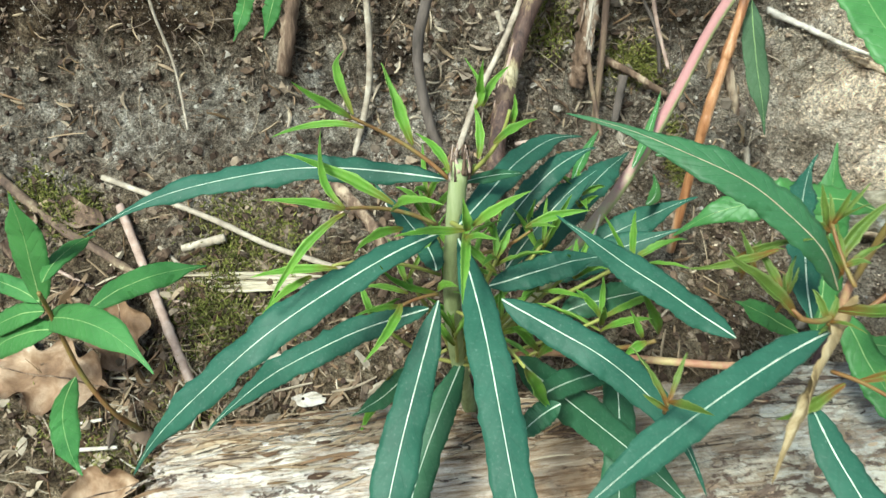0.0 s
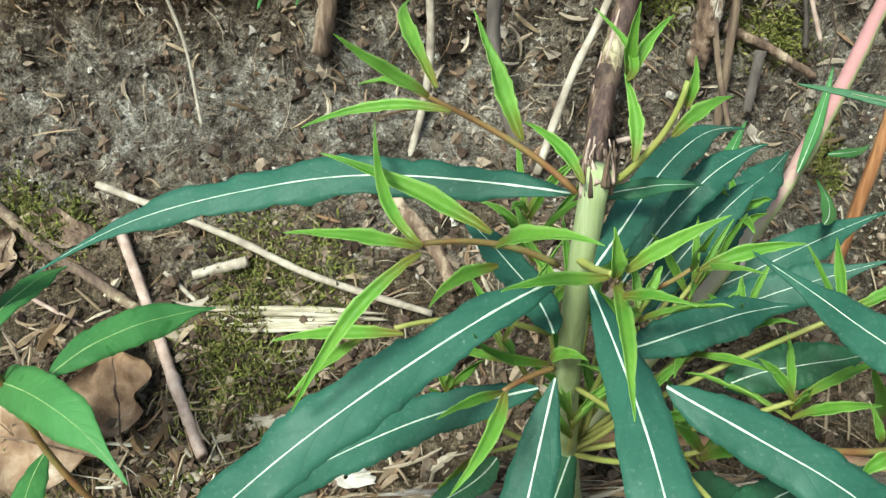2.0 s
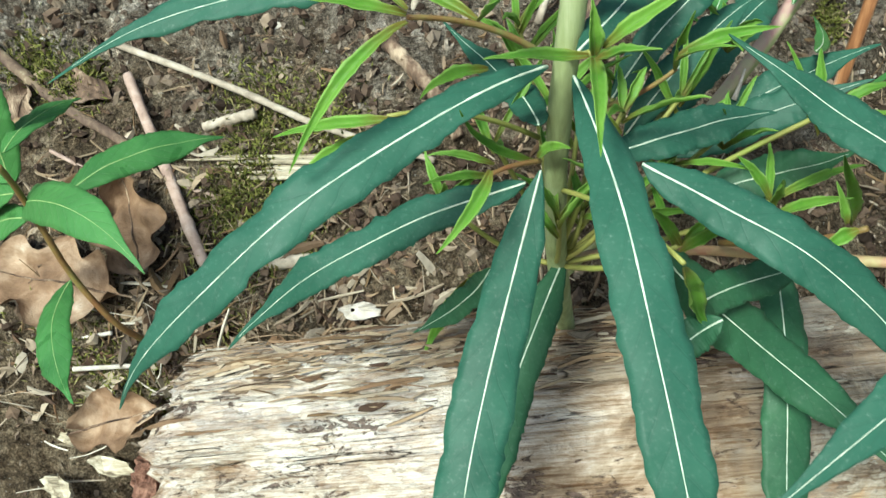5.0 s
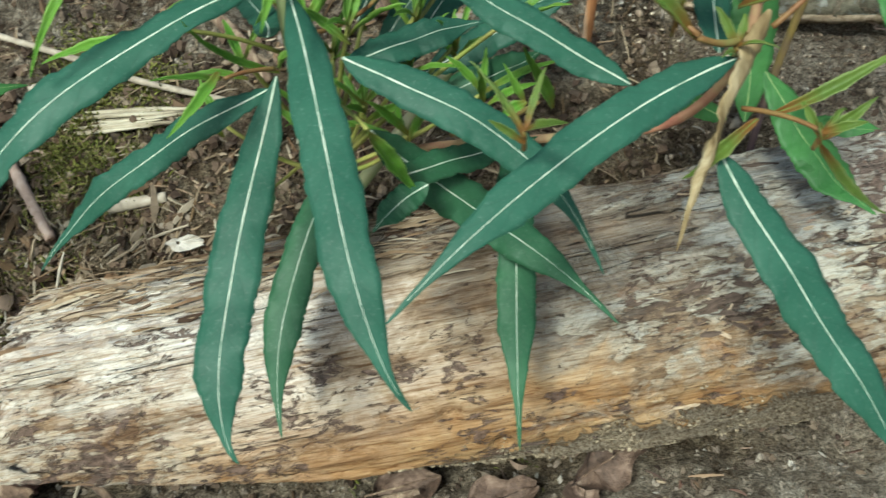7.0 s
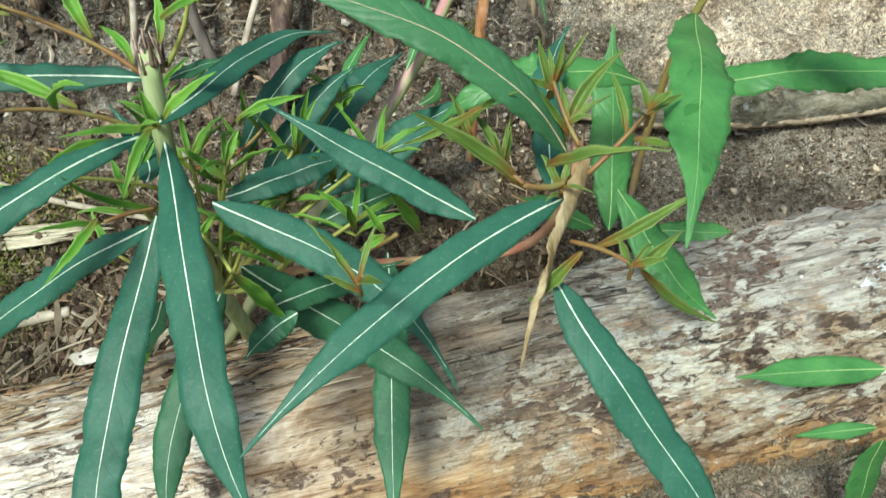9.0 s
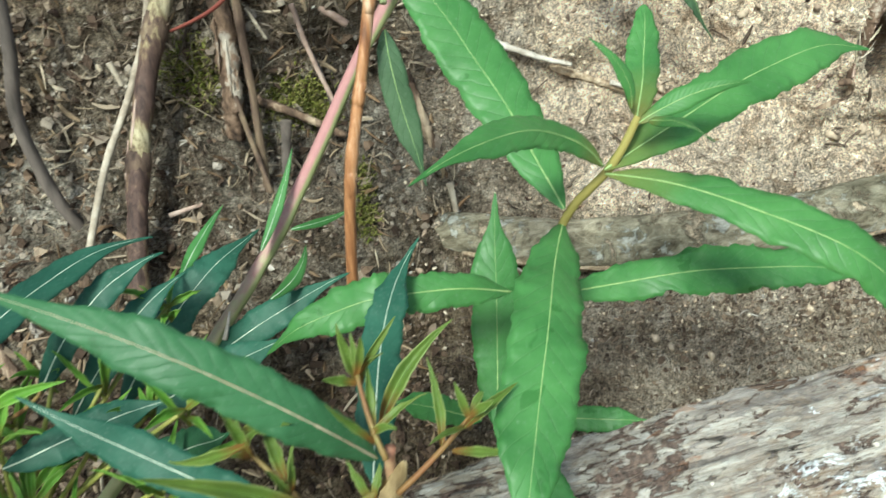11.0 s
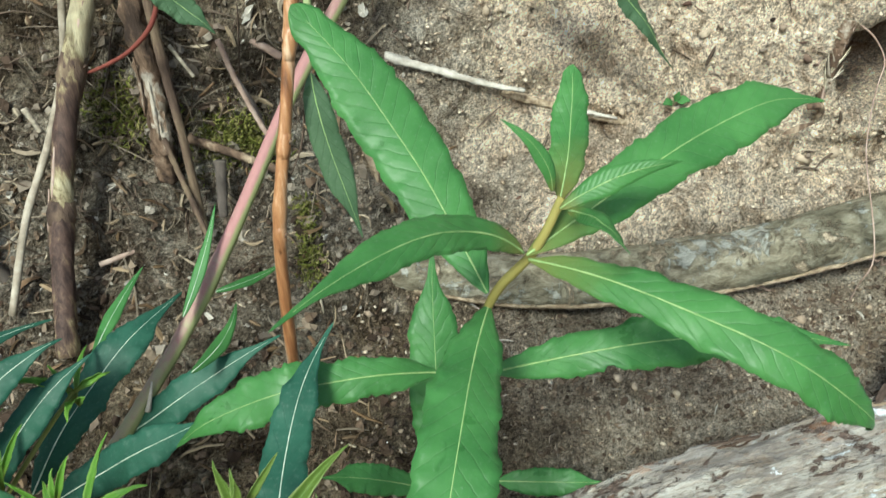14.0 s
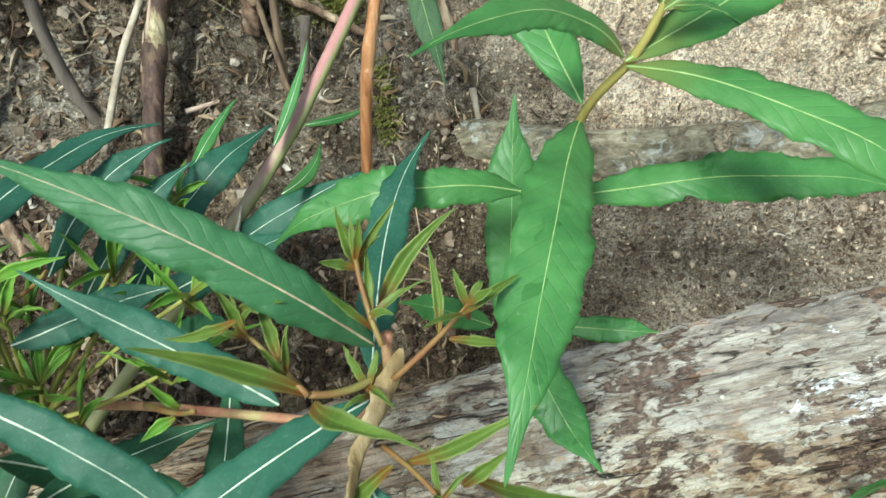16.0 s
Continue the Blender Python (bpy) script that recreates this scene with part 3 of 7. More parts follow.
def tube_data(curve, radii, sides=8, rough=0.0, seed=0, flat=1.0):
    rng = np.random.default_rng(seed)
    n = len(curve)
    _, s, u = axes(curve, (0.13, -0.83, 0.55))
    r = np.broadcast_to(np.asarray(radii, dtype=float), (n,))
    a = np.arange(sides) * 2 * math.pi / sides
    lump = 1 + rough * rng.normal(size=(n, sides)) + rough * np.sin(a * 2 + rng.uniform(0, 6)) * 1.2
    ring = (s[:, None] * np.cos(a)[None, :, None] + u[:, None] * np.sin(a)[None, :, None] * flat) * (r[:, None] * lump)[..., None]
    v = (curve[:, None] + ring).reshape(-1, 3)
    f = [(i * sides + j, i * sides + (j + 1) % sides, (i + 1) * sides + (j + 1) % sides, (i + 1) * sides + j) for i in range(n - 1) for j in range(sides)]
    f += [tuple(range(sides))[::-1], tuple((n - 1) * sides + j for j in range(sides))]
    return v, f


def tube(name, points, r0, r1, material, parent=None, sides=10, n=28, rough=0.03, seed=0, label="", nodes_at=(), through_points=False, wander=0.0):
    c = (spline if through_points else bezier)(points, n)
    rng = np.random.default_rng(seed + 5)
    if wander:
        k = np.linspace(0, 1, n)
        for _ in range(3):
            ph, fr, d = rng.uniform(0, 6), rng.uniform(1.5, 6), rng.normal(size=3)
            c = c + wander * np.sin(ph + fr * 6 * k)[:, None] * d * np.sin(k * math.pi)[:, None] ** 0.5
    r = np.linspace(r0, r1, n)
    for k in nodes_at:
        r = r * (1 + 0.16 * np.exp(-(((np.linspace(0, 1, n) - k) / 0.025) ** 2)))
    v, f = tube_data(c, r, sides, rough, seed)
    return mesh_object(name, v, f, material, parent, label=label)


leaf_count = 0


def leaf(plant, material, points, width, roll=0.0, rib=None, wave=1.0, fold=0.12, name="leaf", curl=0.0, broad=0.0, label="", facing=(0.05, -0.72, 0.7)):
    """A lance-shaped blade along a curve, with rippled edges and a raised pale midrib."""
    global leaf_count
    leaf_count += 1
    rng = np.random.default_rng(leaf_count)
    small = width < 0.0075
    crisp = material in (GREEN, WHORL) and not small
    wave = max(wave, 1.0) * 1.5 if small and material in (LIME, OLIVE) else wave * (1.2 if crisp else 1.0)
    n, m = (22, 7) if small else (80, 9)
    c = bezier(points, n)
    tan, side, up = axes(c, facing)
    s = np.linspace(0, 1, n)
    ang = radians(roll) + (curl + (rng.normal(0, 0.7) if small else 0.0)) * (s - 0.3)
    ca, sa = np.cos(ang)[:, None], np.sin(ang)[:, None]
    side, up = side * ca + up * sa, up * ca - side * sa
    if small:
        prof = (1 - np.exp(-s / 0.06)) * (0.42 + 0.58 * soft_step(s, 0.0, 0.45)) * np.clip((1 - s) / 0.6, 0, 1) ** 0.85
    else:
        tail = soft_step(s, 0.62 + 0.06 * broad, 0.95)
        prof = (1 - np.exp(-s / (0.11 + 0.05 * broad))) * (1 - 0.3 * np.clip((s - 0.4) / 0.5, 0, 1) ** 2) * (1 - (0.84 if broad < 1.2 else 0.3) * tail) * np.clip((1 - s) / 0.06, 0, 1) ** 0.6
    prof = prof / prof.max() * width / 2 + 0.0004 * (1 - s) + 0.00005
    ripple = np.zeros((2, n))
    lift = np.zeros((2, n))
    for k in range(2):
        for fr in (3, 7, 13, 24):
            ripple[k] += np.sin(rng.uniform(0, 6.3) + 6.28 * fr * rng.uniform(0.8, 1.2) * s) * {3: 0.042, 7: 0.034, 13: 0.022, 24: 0.015}[fr]
            lift[k] += np.sin(rng.uniform(0, 6.3) + 6.28 * fr * rng.uniform(0.8, 1.2) * s) * (0.11 if fr < 10 else 0.05)
    if not small:
        ripple += (0.022 if crisp else 0.018) * rng.normal(size=(2, n))
    u = np.linspace(-1, 1, m)
    k = (u > 0).astype(int)
    half = prof[:, None] * u[None] * (1 + wave * ripple[k].T * (abs(u) ** 2)[None])
    rise = prof[:, None] * (-fold * abs(u)[None] ** 1.4 + 0.5 * wave * lift[k].T * (abs(u) ** 2)[None])
    wav = 0.035 * width * wave * np.sin(rng.uniform(0, 6) + 6.28 * rng.uniform(1.8, 3.2) * s)
    top = c[:, None] + side[:, None] * half[..., None] + up[:, None] * (rise + wav[:, None])[..., None]
    thick = 0.00022
    bottom = top - up[:, None] * thick
    v = np.concatenate([top.reshape(-1, 3), bottom.reshape(-1, 3)])
    long = np.linalg.norm(np.diff(c, axis=0), axis=1).sum()
    uv = np.stack(np.meshgrid((u + 1) / 2, s * (1 if small else min(1.2, max(0.35, long / 0.11)))), -1).reshape(-1, 2)
    q, f = n * m, []
    for i in range(n - 1):
        for j in range(m - 1):
            a = i * m + j
            f.append((a, a + 1, a + m + 1, a + m))
            f.append((q + a, q + a + m, q + a + m + 1, q + a + 1))
        for j, o in ((0, 0), (m - 1, 1)):
            a, b = i * m + j, (i + 1) * m + j
            f.append((a, b, q + b, q + a) if o == 0 else (b, a, q + a, q + b))
    ob = mesh_object(name, v, f, material, plant, np.concatenate([uv, uv]), label=label)
    if rib is not None:
        wide = min(0.00032 if rib is RIB else 0.0003, width * 0.035)
        last = max(3, int(n * 0.94))
        r = wide * (1 - 0.88 * s[:last] ** 0.7) * (1 + 0.16 * rng.normal(size=last))
        mid = (top[:, m // 2] + up * 0.00006)[:last]
        rv, rf = tube_data(mid, r, 6, 0.0, leaf_count, 0.55)
        mesh_object("midrib", rv, rf, rib, ob)
    return ob


# ---- the bank: one sheet of ground from the floor up the slope to the far fields ----
PROFILE = [(-60, -0.5), (-6, -0.3), (-1, -0.16), (-0.2, -0.105), (0.1, -0.07), (0.2, -0.059), (0.245, -0.052), (0.275, -0.06), (0.305, -0.056), (0.32, 0.03), (0.345, 0.06), (0.405, 0.103), (0.448, 0.143),
           (0.468, 0.175), (0.474, 0.225), (0.488, 0.3), (0.53, 0.4), (0.62, 0.5), (0.95, 0.62), (3, 0.9), (12, 1.3), (60, 2.0)]
prof = np.array(PROFILE)
prof_len = np.r_[0, np.cumsum(np.linalg.norm(np.diff(prof, axis=0), axis=1))]
near_a, near_b = prof_len[4] + 0.03, prof_len[15] + 0.04


def smooth_profile(v):
    k = np.linspace(-0.014, 0.014, 9)
    y = np.mean([np.interp(v + d, prof_len, prof[:, 0]) for d in k], axis=0)
    z = np.mean([np.interp(v + d, prof_len, prof[:, 1]) for d in k], axis=0)
    return y, z


def ground_base(x, v):
    """The slope before its roughness: place on the sheet, with the ledge to one side and the burrow."""
    y, z = smooth_profile(v)
    foot = 1 - soft_step(z, 0.09, 0.2)
    low = soft_step(z, -0.02, 0.05)
    right = soft_step(x, 0.09, 0.24)
    y = y + 0.062 * right * foot * low + 0.012 * right * soft_step(z, 0.12, 0.2) * (1 - soft_step(z, 0.4, 0.6))
    # loose earth fills the trench behind the log
    y = y - 0.036 * soft_step(x, 0.06, 0.2) * np.exp(-(((z - 0.018) / 0.022) ** 2))
    # the sand banks up behind the root, and the bank swings forward towards the burrow
    y = y - soft_step(x, 0.19, 0.27) * (0.02 * soft_step(z, 0.05, 0.085) * (1 - soft_step(z, 0.13, 0.16)) + 0.016 * np.exp(-(((z - 0.122) / 0.014) ** 2)))
    y = y - 0.05 * soft_step(x, 0.3, 0.42) * soft_step(z, 0.125, 0.165)
    y = y + 0.03 * soft_step(x, 0.2, 0.3) * (0.55 + 0.45 * np.sin(x * 47 + 2)) * np.exp(-(((z - 0.085 - 0.12 * np.clip(x - 0.345, 0, 1)) / 0.0055) ** 2))
    hole = np.exp(-((((x - 0.4435) / 0.05) ** 2 + ((z - 0.188) / 0.032) ** 2) ** 6))
    y = y + 0.12 * hole
    return y, z


def roughness(x, y, z):
    out = np.empty(len(x))
    for i, p in enumerate(zip(x.tolist(), y.tolist(), z.tolist())):
        w = Vector(p)
        hollow = max(0.0, 1 - ((p[0] - 0.085) / 0.1) ** 2) * min(1.0, max(0.0, (p[2] - 0.12) / 0.05)) if -0.1 < p[0] < 0.3 else 0.0
        loam = min(1.0, max(0.0, (p[2] - 0.11) / 0.04)) * min(1.0, max(0.0, (0.2 - p[0]) / 0.05)) if p[2] < 0.5 else 0.0
        out[i] = loam * (0.011 * (abs(noise.noise(w * 24 + Vector((0, 3, 0)))) - 0.22) + 0.004 * noise.noise(w * 62)) + hollow * (0.012 * noise.noise(w * 24 + Vector((5, 0, 0))) - 0.004) + 0.0075 * noise.noise(w * 16) + 0.0056 * noise.noise(w * 43) + 0.0034 * noise.noise(w * 108) + 0.0018 * noise.noise(w * 250)
    return out


def geometric(a, b, n, first):
    """Steps from a to b that grow away from a."""
    k = np.linspace(0, 1, n + 1)[1:]
    return a + (b - a) * (first * k + (1 - first) * k**5)


gx = np.r_[geometric(-0.36, -60, 22, 0.004)[::-1], np.arange(-0.36, 0.64, 0.0034), geometric(0.64, 60, 22, 0.004)]
gv = np.r_[prof_len[:4], np.linspace(prof_len[4] - 0.2, near_a, 22)[:-1], np.arange(near_a, near_b, 0.0034), np.linspace(near_b, prof_len[18], 24)[1:], prof_len[19:]]
nx, nv = len(gx), len(gv)
X, V = np.meshgrid(gx, gv)
Y, Z = ground_base(X, V)
amount = roughness(X.ravel(), Y.ravel(), Z.ravel()).reshape(X.shape) * (abs(X) < 3)
ny, nz = -np.gradient(Z, axis=0), np.gradient(Y, axis=0)
nl = np.hypot(ny, nz) + 1e-9
Y, Z = Y + amount * ny / nl, Z + amount * nz / nl
gverts = np.stack([X, Y, Z], -1)
gfaces = [(j * nx + i, j * nx + i + 1, (j + 1) * nx + i + 1, (j + 1) * nx + i) for j in range(nv - 1) for i in range(nx - 1)]
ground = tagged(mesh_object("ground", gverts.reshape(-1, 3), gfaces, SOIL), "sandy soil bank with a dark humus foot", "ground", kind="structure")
gnormal = unit(np.cross(np.gradient(gverts, axis=1), np.gradient(gverts, axis=0)))


def on_ground(x, z=None, y=None):
    """The point of the sheet at x and a height z (or a depth y), with its normal."""
    i = int(np.clip(np.searchsorted(gx, x), 1, nx - 2))
    col = gverts[:, i]
    near = slice(6, nv - 8)
    j = 6 + int(np.argmin(abs(col[near, 2] - z) if z is not None else abs(col[near, 1] - y)))
    return col[j].copy(), gnormal[j, i]


# ---- the log ----
LOG_A, LOG_B = Vector((-0.15, 0.2895, -0.025)), Vector((0.62, 0.352, 0.052))
log_dir = (LOG_B - LOG_A).normalized()
log_turn = Matrix((log_dir, Vector((0, 0, 1)).cross(log_dir).normalized(), log_dir.cross(Vector((0, 0, 1)).cross(log_dir).normalized()))).transposed().to_4x4()
LOG_M = Matrix.Translation(LOG_A) @ log_turn
LOG_LONG = (LOG_B - LOG_A).length


HOLLOWS = [(0.219, 3.16, 0.0045, 0.0035, 0.007), (0.2, 2.86, 0.004, 0.0022, 0.004), (0.152, 2.98, 0.0016, 0.0014, 0.003), (0.29, 2.98, 0.0008, 0.0008, 0.003), (0.327, 2.35, 0.006, 0.002, 0.003), (0.36, 2.7, 0.005, 0.002, 0.003), (0.39, 2.95, 0.007, 0.003, 0.004), (0.44, 2.75, 0.006, 0.002, 0.003)]


def log_radius(x, a):
    """Radius along the log (x) and round it (a): ridges, long cracks, worn hollows and lifted layers."""
    c, s = math.cos(a), math.sin(a)
    r = 0.0605 + 0.010 * x + 0.004 * noise.noise(Vector((x * 3.8, c * 1.4, s * 1.4))) + 0.0022 * noise.noise(Vector((x * 7, c * 5, s * 5)))
    r += 0.0013 * noise.noise(Vector((x * 16, c * 15, s * 15))) + 0.0007 * noise.noise(Vector((x * 40, c * 34, s * 34)))
    crack = noise.noise(Vector((x * 4 + 9, c * 7, s * 7)))
    r -= 0.006 * max(0.0, 1 - abs(crack) / 0.04) * max(0.0, noise.noise(Vector((x * 9, a * 2, 4))) + 0.2)
    for k, (fx, fa, cut, high) in enumerate(((22, 11, 0.05, 0.0015), (34, 19, 0.0, 0.0012), (60, 34, 0.1, 0.0008))):
        peel = noise.noise(Vector((x * fx, c * fa + 3 * k, s * fa)))
        r += high * min(1.0, max(0.0, (peel - cut) * 22)) * min(1.0, 0.35 + max(0.0, x - 0.2) * 6)
    for hx, ha, wx, wy, deep in HOLLOWS:
        k = ((x - hx) / wx) ** 2 + ((a - ha) * 0.062 / wy) ** 2
        if k < 6:
            r -= deep * math.exp(-k)
    return r


def log_point(x, a, lift=0.0):
    """A point of the log's skin in its own space; the underside is worn flat and ragged."""
    r = log_radius(max(0.0, x), a) * (1 - 0.3 * max(0.0, 1 - max(0.0, x) / 0.03) ** 1.5) + lift
    # a broken limb swells out of the far end
    swell = min(1.0, max(0.0, (x - 0.522) / 0.07))
    turn = (a + math.pi) % (2 * math.pi) - math.pi
    r *= 1 + 0.42 * swell * swell * math.exp(-(((turn - 0.85) / 0.75) ** 2))
    y, z = r * math.cos(a), r * math.sin(a)
    # the back has rotted away along a ridge
    back = min(1.0, max(0.0, (x - 0.16) / 0.11)) * (1 - swell)
    ridge = 0.003 + 0.0035 * noise.noise(Vector((x * 22, 0, 8))) + 0.0018 * noise.noise(Vector((x * 75, 0, 2)))
    if y > ridge:
        y += back * (ridge + 0.12 * (y - ridge) - y)
    foot = float(np.interp(x, [0.0, 0.05, 0.1, 0.15, 0.215, 0.275, 0.33, 0.6], [0.034, 0.023, 0.006, -0.006, -0.017, -0.026, -0.029, -0.028]))
    foot += 0.003 * noise.noise(Vector((x * 30, 0, 3))) + 0.002 * noise.noise(Vector((x * 90, 0, 5))) + 0.001 * noise.noise(Vector((x * 260, 0, 5)))
    if z < foot + 0.01:
        z = foot + 0.01 * math.exp((z - foot - 0.01) / 0.01)
    return Vector((x, y, z))


def build_log():
    n, m = 420, 190
    verts, faces = [], []
    for i in range(n):
        for j in range(m):
            a = 2 * math.pi * j / m
            ragged = 0.016 * noise.noise(Vector((math.cos(a) * 4, math.sin(a) * 4, 2.2))) + 0.007 * noise.noise(Vector((math.cos(a) * 13, math.sin(a) * 13, 7))) + 0.005 * noise.noise(Vector((math.cos(a) * 40, math.sin(a) * 40, 3)))
            x = 0.02 + (LOG_LONG - 0.02) * (i / (n - 1)) ** 1.1
            verts.append(log_point(x, a) + Vector(((0.004 + ragged) * max(0.0, 1 - x / 0.09), 0, 0)))
    for i in range(n - 1):
        for j in range(m):
            faces.append((i * m + j, (i + 1) * m + j, (i + 1) * m + (j + 1) % m, i * m + (j + 1) % m))
    # the broken end: rings that go back into splintered wood
    prev = list(range(m))
    for k, (s, d) in enumerate(((0.82, 0.006), (0.6, 0.013), (0.35, 0.008), (0.12, 0.016))):
        ring = []
        for j in range(m):
            p = Vector(verts[j])
            ring.append(len(verts))
            verts.append(Vector((p.x + d + 0.009 * noise.noise(Vector((j * 0.24, k * 3.1, 1))), p.y * s, p.z * s)))
        for j in range(m):
            faces.append((prev[j], prev[(j + 1) % m], ring[(j + 1) % m], ring[j]))
        prev = ring
    faces.append(tuple(prev))
    faces.append(tuple((n - 1) * m + j for j in range(m))[::-1])
    ob = mesh_object("fallen_log", verts, faces, LOGWOOD)
    ob.matrix_world = LOG_M
    return tagged(ob, "weathered barkless log with splintered end at the bank foot", "log")


log = build_log()


def on_log(x, a, lift=0.0):
    return LOG_M @ log_point(x, a, lift)


# ---- the tall plant with cut stem, dark blue-green leaves and young side shoots ----
plant = thing("willowherb_plant", (0.022, 0.318, 0.05), "willowherb with cut stem, blue-green leaves and lime side shoots", "plant", "willowherbs on the bank")
tube("stem", [(0.022, 0.322, 0.035), (0.016, 0.29, 0.09), (0.008, 0.262, 0.13), (0.0169, 0.2586, 0.2015)], 0.0037, 0.0033, STEM, plant, label="pale green stem, cut off at the top")
rng = np.random.default_rng(3)
for k in range(20):
    a, out, tall = k * 0.83, rng.uniform(0.0026, 0.0036), rng.uniform(0.003, 0.0085)
    lean = rng.normal(0, 0.0012, 2)
    x, y = 0.0169 + out * math.cos(a), 0.2588 + out * math.sin(a)
    tube("torn_fibre", [(x, y, 0.1945 + 0.004 * rng.random()), (x + 0.0004 * math.cos(a), y + 0.0004 * math.sin(a), 0.2005), (x + lean[0], y + lean[1], 0.2005 + tall)], rng.uniform(0.0006, 0.0011), 0.0002, (BARK, PINKSTRAW, BROWN)[k % 3], plant, sides=5, n=8, rough=0.1, seed=k)
leaf(plant, BLUE, [(0.0118, 0.2701, 0.1902), (-0.0364, 0.2739, 0.1987), (-0.0844, 0.276, 0.1923), (-0.1271, 0.2678, 0.1686)], 0.0101, rib=RIB, wave=1.8)
leaf(plant, BLUE, [(0.0097, 0.2541, 0.1766), (-0.032, 0.2177, 0.1754), (-0.0732, 0.1896, 0.1462), (-0.0989, 0.2113, 0.1017)], 0.0116, rib=RIB, wave=1.7)
leaf(plant, BLUE, [(0.0047, 0.2547, 0.1452), (-0.0306, 0.2644, 0.1285), (-0.0673, 0.26, 0.1103), (-0.0894, 0.2601, 0.0816)], 0.0113, rib=RIB, wave=1.6)
leaf(plant, BLUE, [(0.0086, 0.2521, 0.1501), (-0.0048, 0.2115, 0.1106), (-0.0149, 0.1776, 0.0871), (-0.0055, 0.1752, 0.0684)], 0.0144, rib=RIB)
leaf(plant, BLUE, [(0.016, 0.255, 0.1738), (0.0318, 0.1968, 0.1586), (0.0313, 0.1619, 0.1231), (0.0456, 0.1596, 0.099)], 0.0128, rib=RIB)
leaf(plant, BLUE, [(0.0312, 0.236, 0.1602), (0.0511, 0.2267, 0.1504), (0.0849, 0.2147, 0.1479), (0.1002, 0.2065, 0.101)], 0.0120, rib=RIB)
leaf(plant, BLUE, [(0.0164, 0.2502, 0.1813), (0.0332, 0.2845, 0.1857), (0.045, 0.3152, 0.1939), (0.0684, 0.3341, 0.1849)], 0.0100, rib=RIB)
leaf(plant, BLUE, [(0.043, 0.3232, 0.1228), (0.0627, 0.3348, 0.1523), (0.0857, 0.3487, 0.1681), (0.0966, 0.376, 0.1624)], 0.0137, rib=RIB, wave=1.4)
leaf(plant, BLUE, [(0.0273, 0.2711, 0.1457), (0.0458, 0.2772, 0.148), (0.0611, 0.2846, 0.1517), (0.0744, 0.2869, 0.1504)], 0.0113, rib=RIB)
leaf(plant, BLUE, [(0.0658, 0.3517, 0.1174), (0.0844, 0.3468, 0.1287), (0.1045, 0.3546, 0.1399), (0.1307, 0.3659, 0.143)], 0.0133, rib=RIB)
leaf(plant, BLUE, [(0.03, 0.3, 0.15), (0.043, 0.306, 0.172), (0.058, 0.315, 0.184), (0.073, 0.325, 0.183)], 0.0099, rib=RIB)
leaf(plant, BLUE, [(0.035, 0.305, 0.135), (0.05, 0.312, 0.156), (0.063, 0.32, 0.168), (0.077, 0.331, 0.172)], 0.0106, rib=RIB)
leaf(plant, BLUE, [(0.0519, 0.3201, 0.1212), (0.0712, 0.3205, 0.1315), (0.0908, 0.3201, 0.1407), (0.1112, 0.3183, 0.1479)], 0.0133, rib=RIB)
leaf(plant, BLUE, [(0.0079, 0.254, 0.1613), (0.0066, 0.2738, 0.1609), (-0.0061, 0.298, 0.1603), (-0.0234, 0.3289, 0.1654)], 0.0091, rib=RIB)
leaf(plant, DEEP, [(0.0372, 0.2308, 0.1398), (0.0509, 0.2495, 0.1097), (0.0837, 0.245, 0.0924), (0.1093, 0.2217, 0.0702)], 0.0143, rib=RIB)
leaf(plant, DEEP, [(0.0813, 0.2908, 0.1064), (0.0812, 0.2539, 0.0912), (0.0756, 0.2241, 0.0681), (0.0747, 0.2018, 0.0364)], 0.0128, rib=RIB)
leaf(plant, DEEP, [(0.0169, 0.2841, 0.1035), (0.0031, 0.2537, 0.0828), (-0.01, 0.2358, 0.0608), (-0.0055, 0.2161, 0.0345)], 0.0132, rib=RIB)
leaf(plant, DEEP, [(-0.0063, 0.2783, 0.1019), (-0.0119, 0.2829, 0.0872), (-0.0227, 0.2883, 0.0754), (-0.0355, 0.2926, 0.0641)], 0.0085, rib=RIB)
leaf(plant, DEEP, [(0.018, 0.2691, 0.1899), (0.0264, 0.2677, 0.1929), (0.0336, 0.2635, 0.1957), (0.039, 0.2568, 0.1978)], 0.0045, rib=RIB)
leaf(plant, DEEP, [(0.0441, 0.2252, 0.127), (0.0529, 0.2415, 0.1224), (0.0687, 0.2513, 0.1195), (0.0879, 0.2576, 0.1212)], 0.0094, rib=RIB)
leaf(plant, DEEP, [(0.057, 0.2816, 0.1269), (0.07, 0.2887, 0.1305), (0.0842, 0.283, 0.1336), (0.0932, 0.2733, 0.1457)], 0.0122, rib=RIB)
leaf(plant, DEEP, [(0.052, 0.2269, 0.1233), (0.0453, 0.2239, 0.1217), (0.0398, 0.2198, 0.1191), (0.0353, 0.2148, 0.1157)], 0.0082, rib=RIB)
shoot = tube("side_shoot", [(0.0125, 0.2607, 0.1943), (0.0027, 0.2639, 0.2039), (-0.0098, 0.2635, 0.2107), (-0.0226, 0.2609, 0.2179)], 0.0009, 0.0006, REDSTEM, plant, sides=7, n=12)
leaf(shoot, LIME, [(-0.0186, 0.2513, 0.2193), (-0.0241, 0.2468, 0.2238), (-0.0293, 0.2426, 0.229), (-0.0342, 0.2389, 0.2348)], 0.0026, rib=RIBL, name='leaflet', wave=0.5, fold=-0.8, broad=0.3)
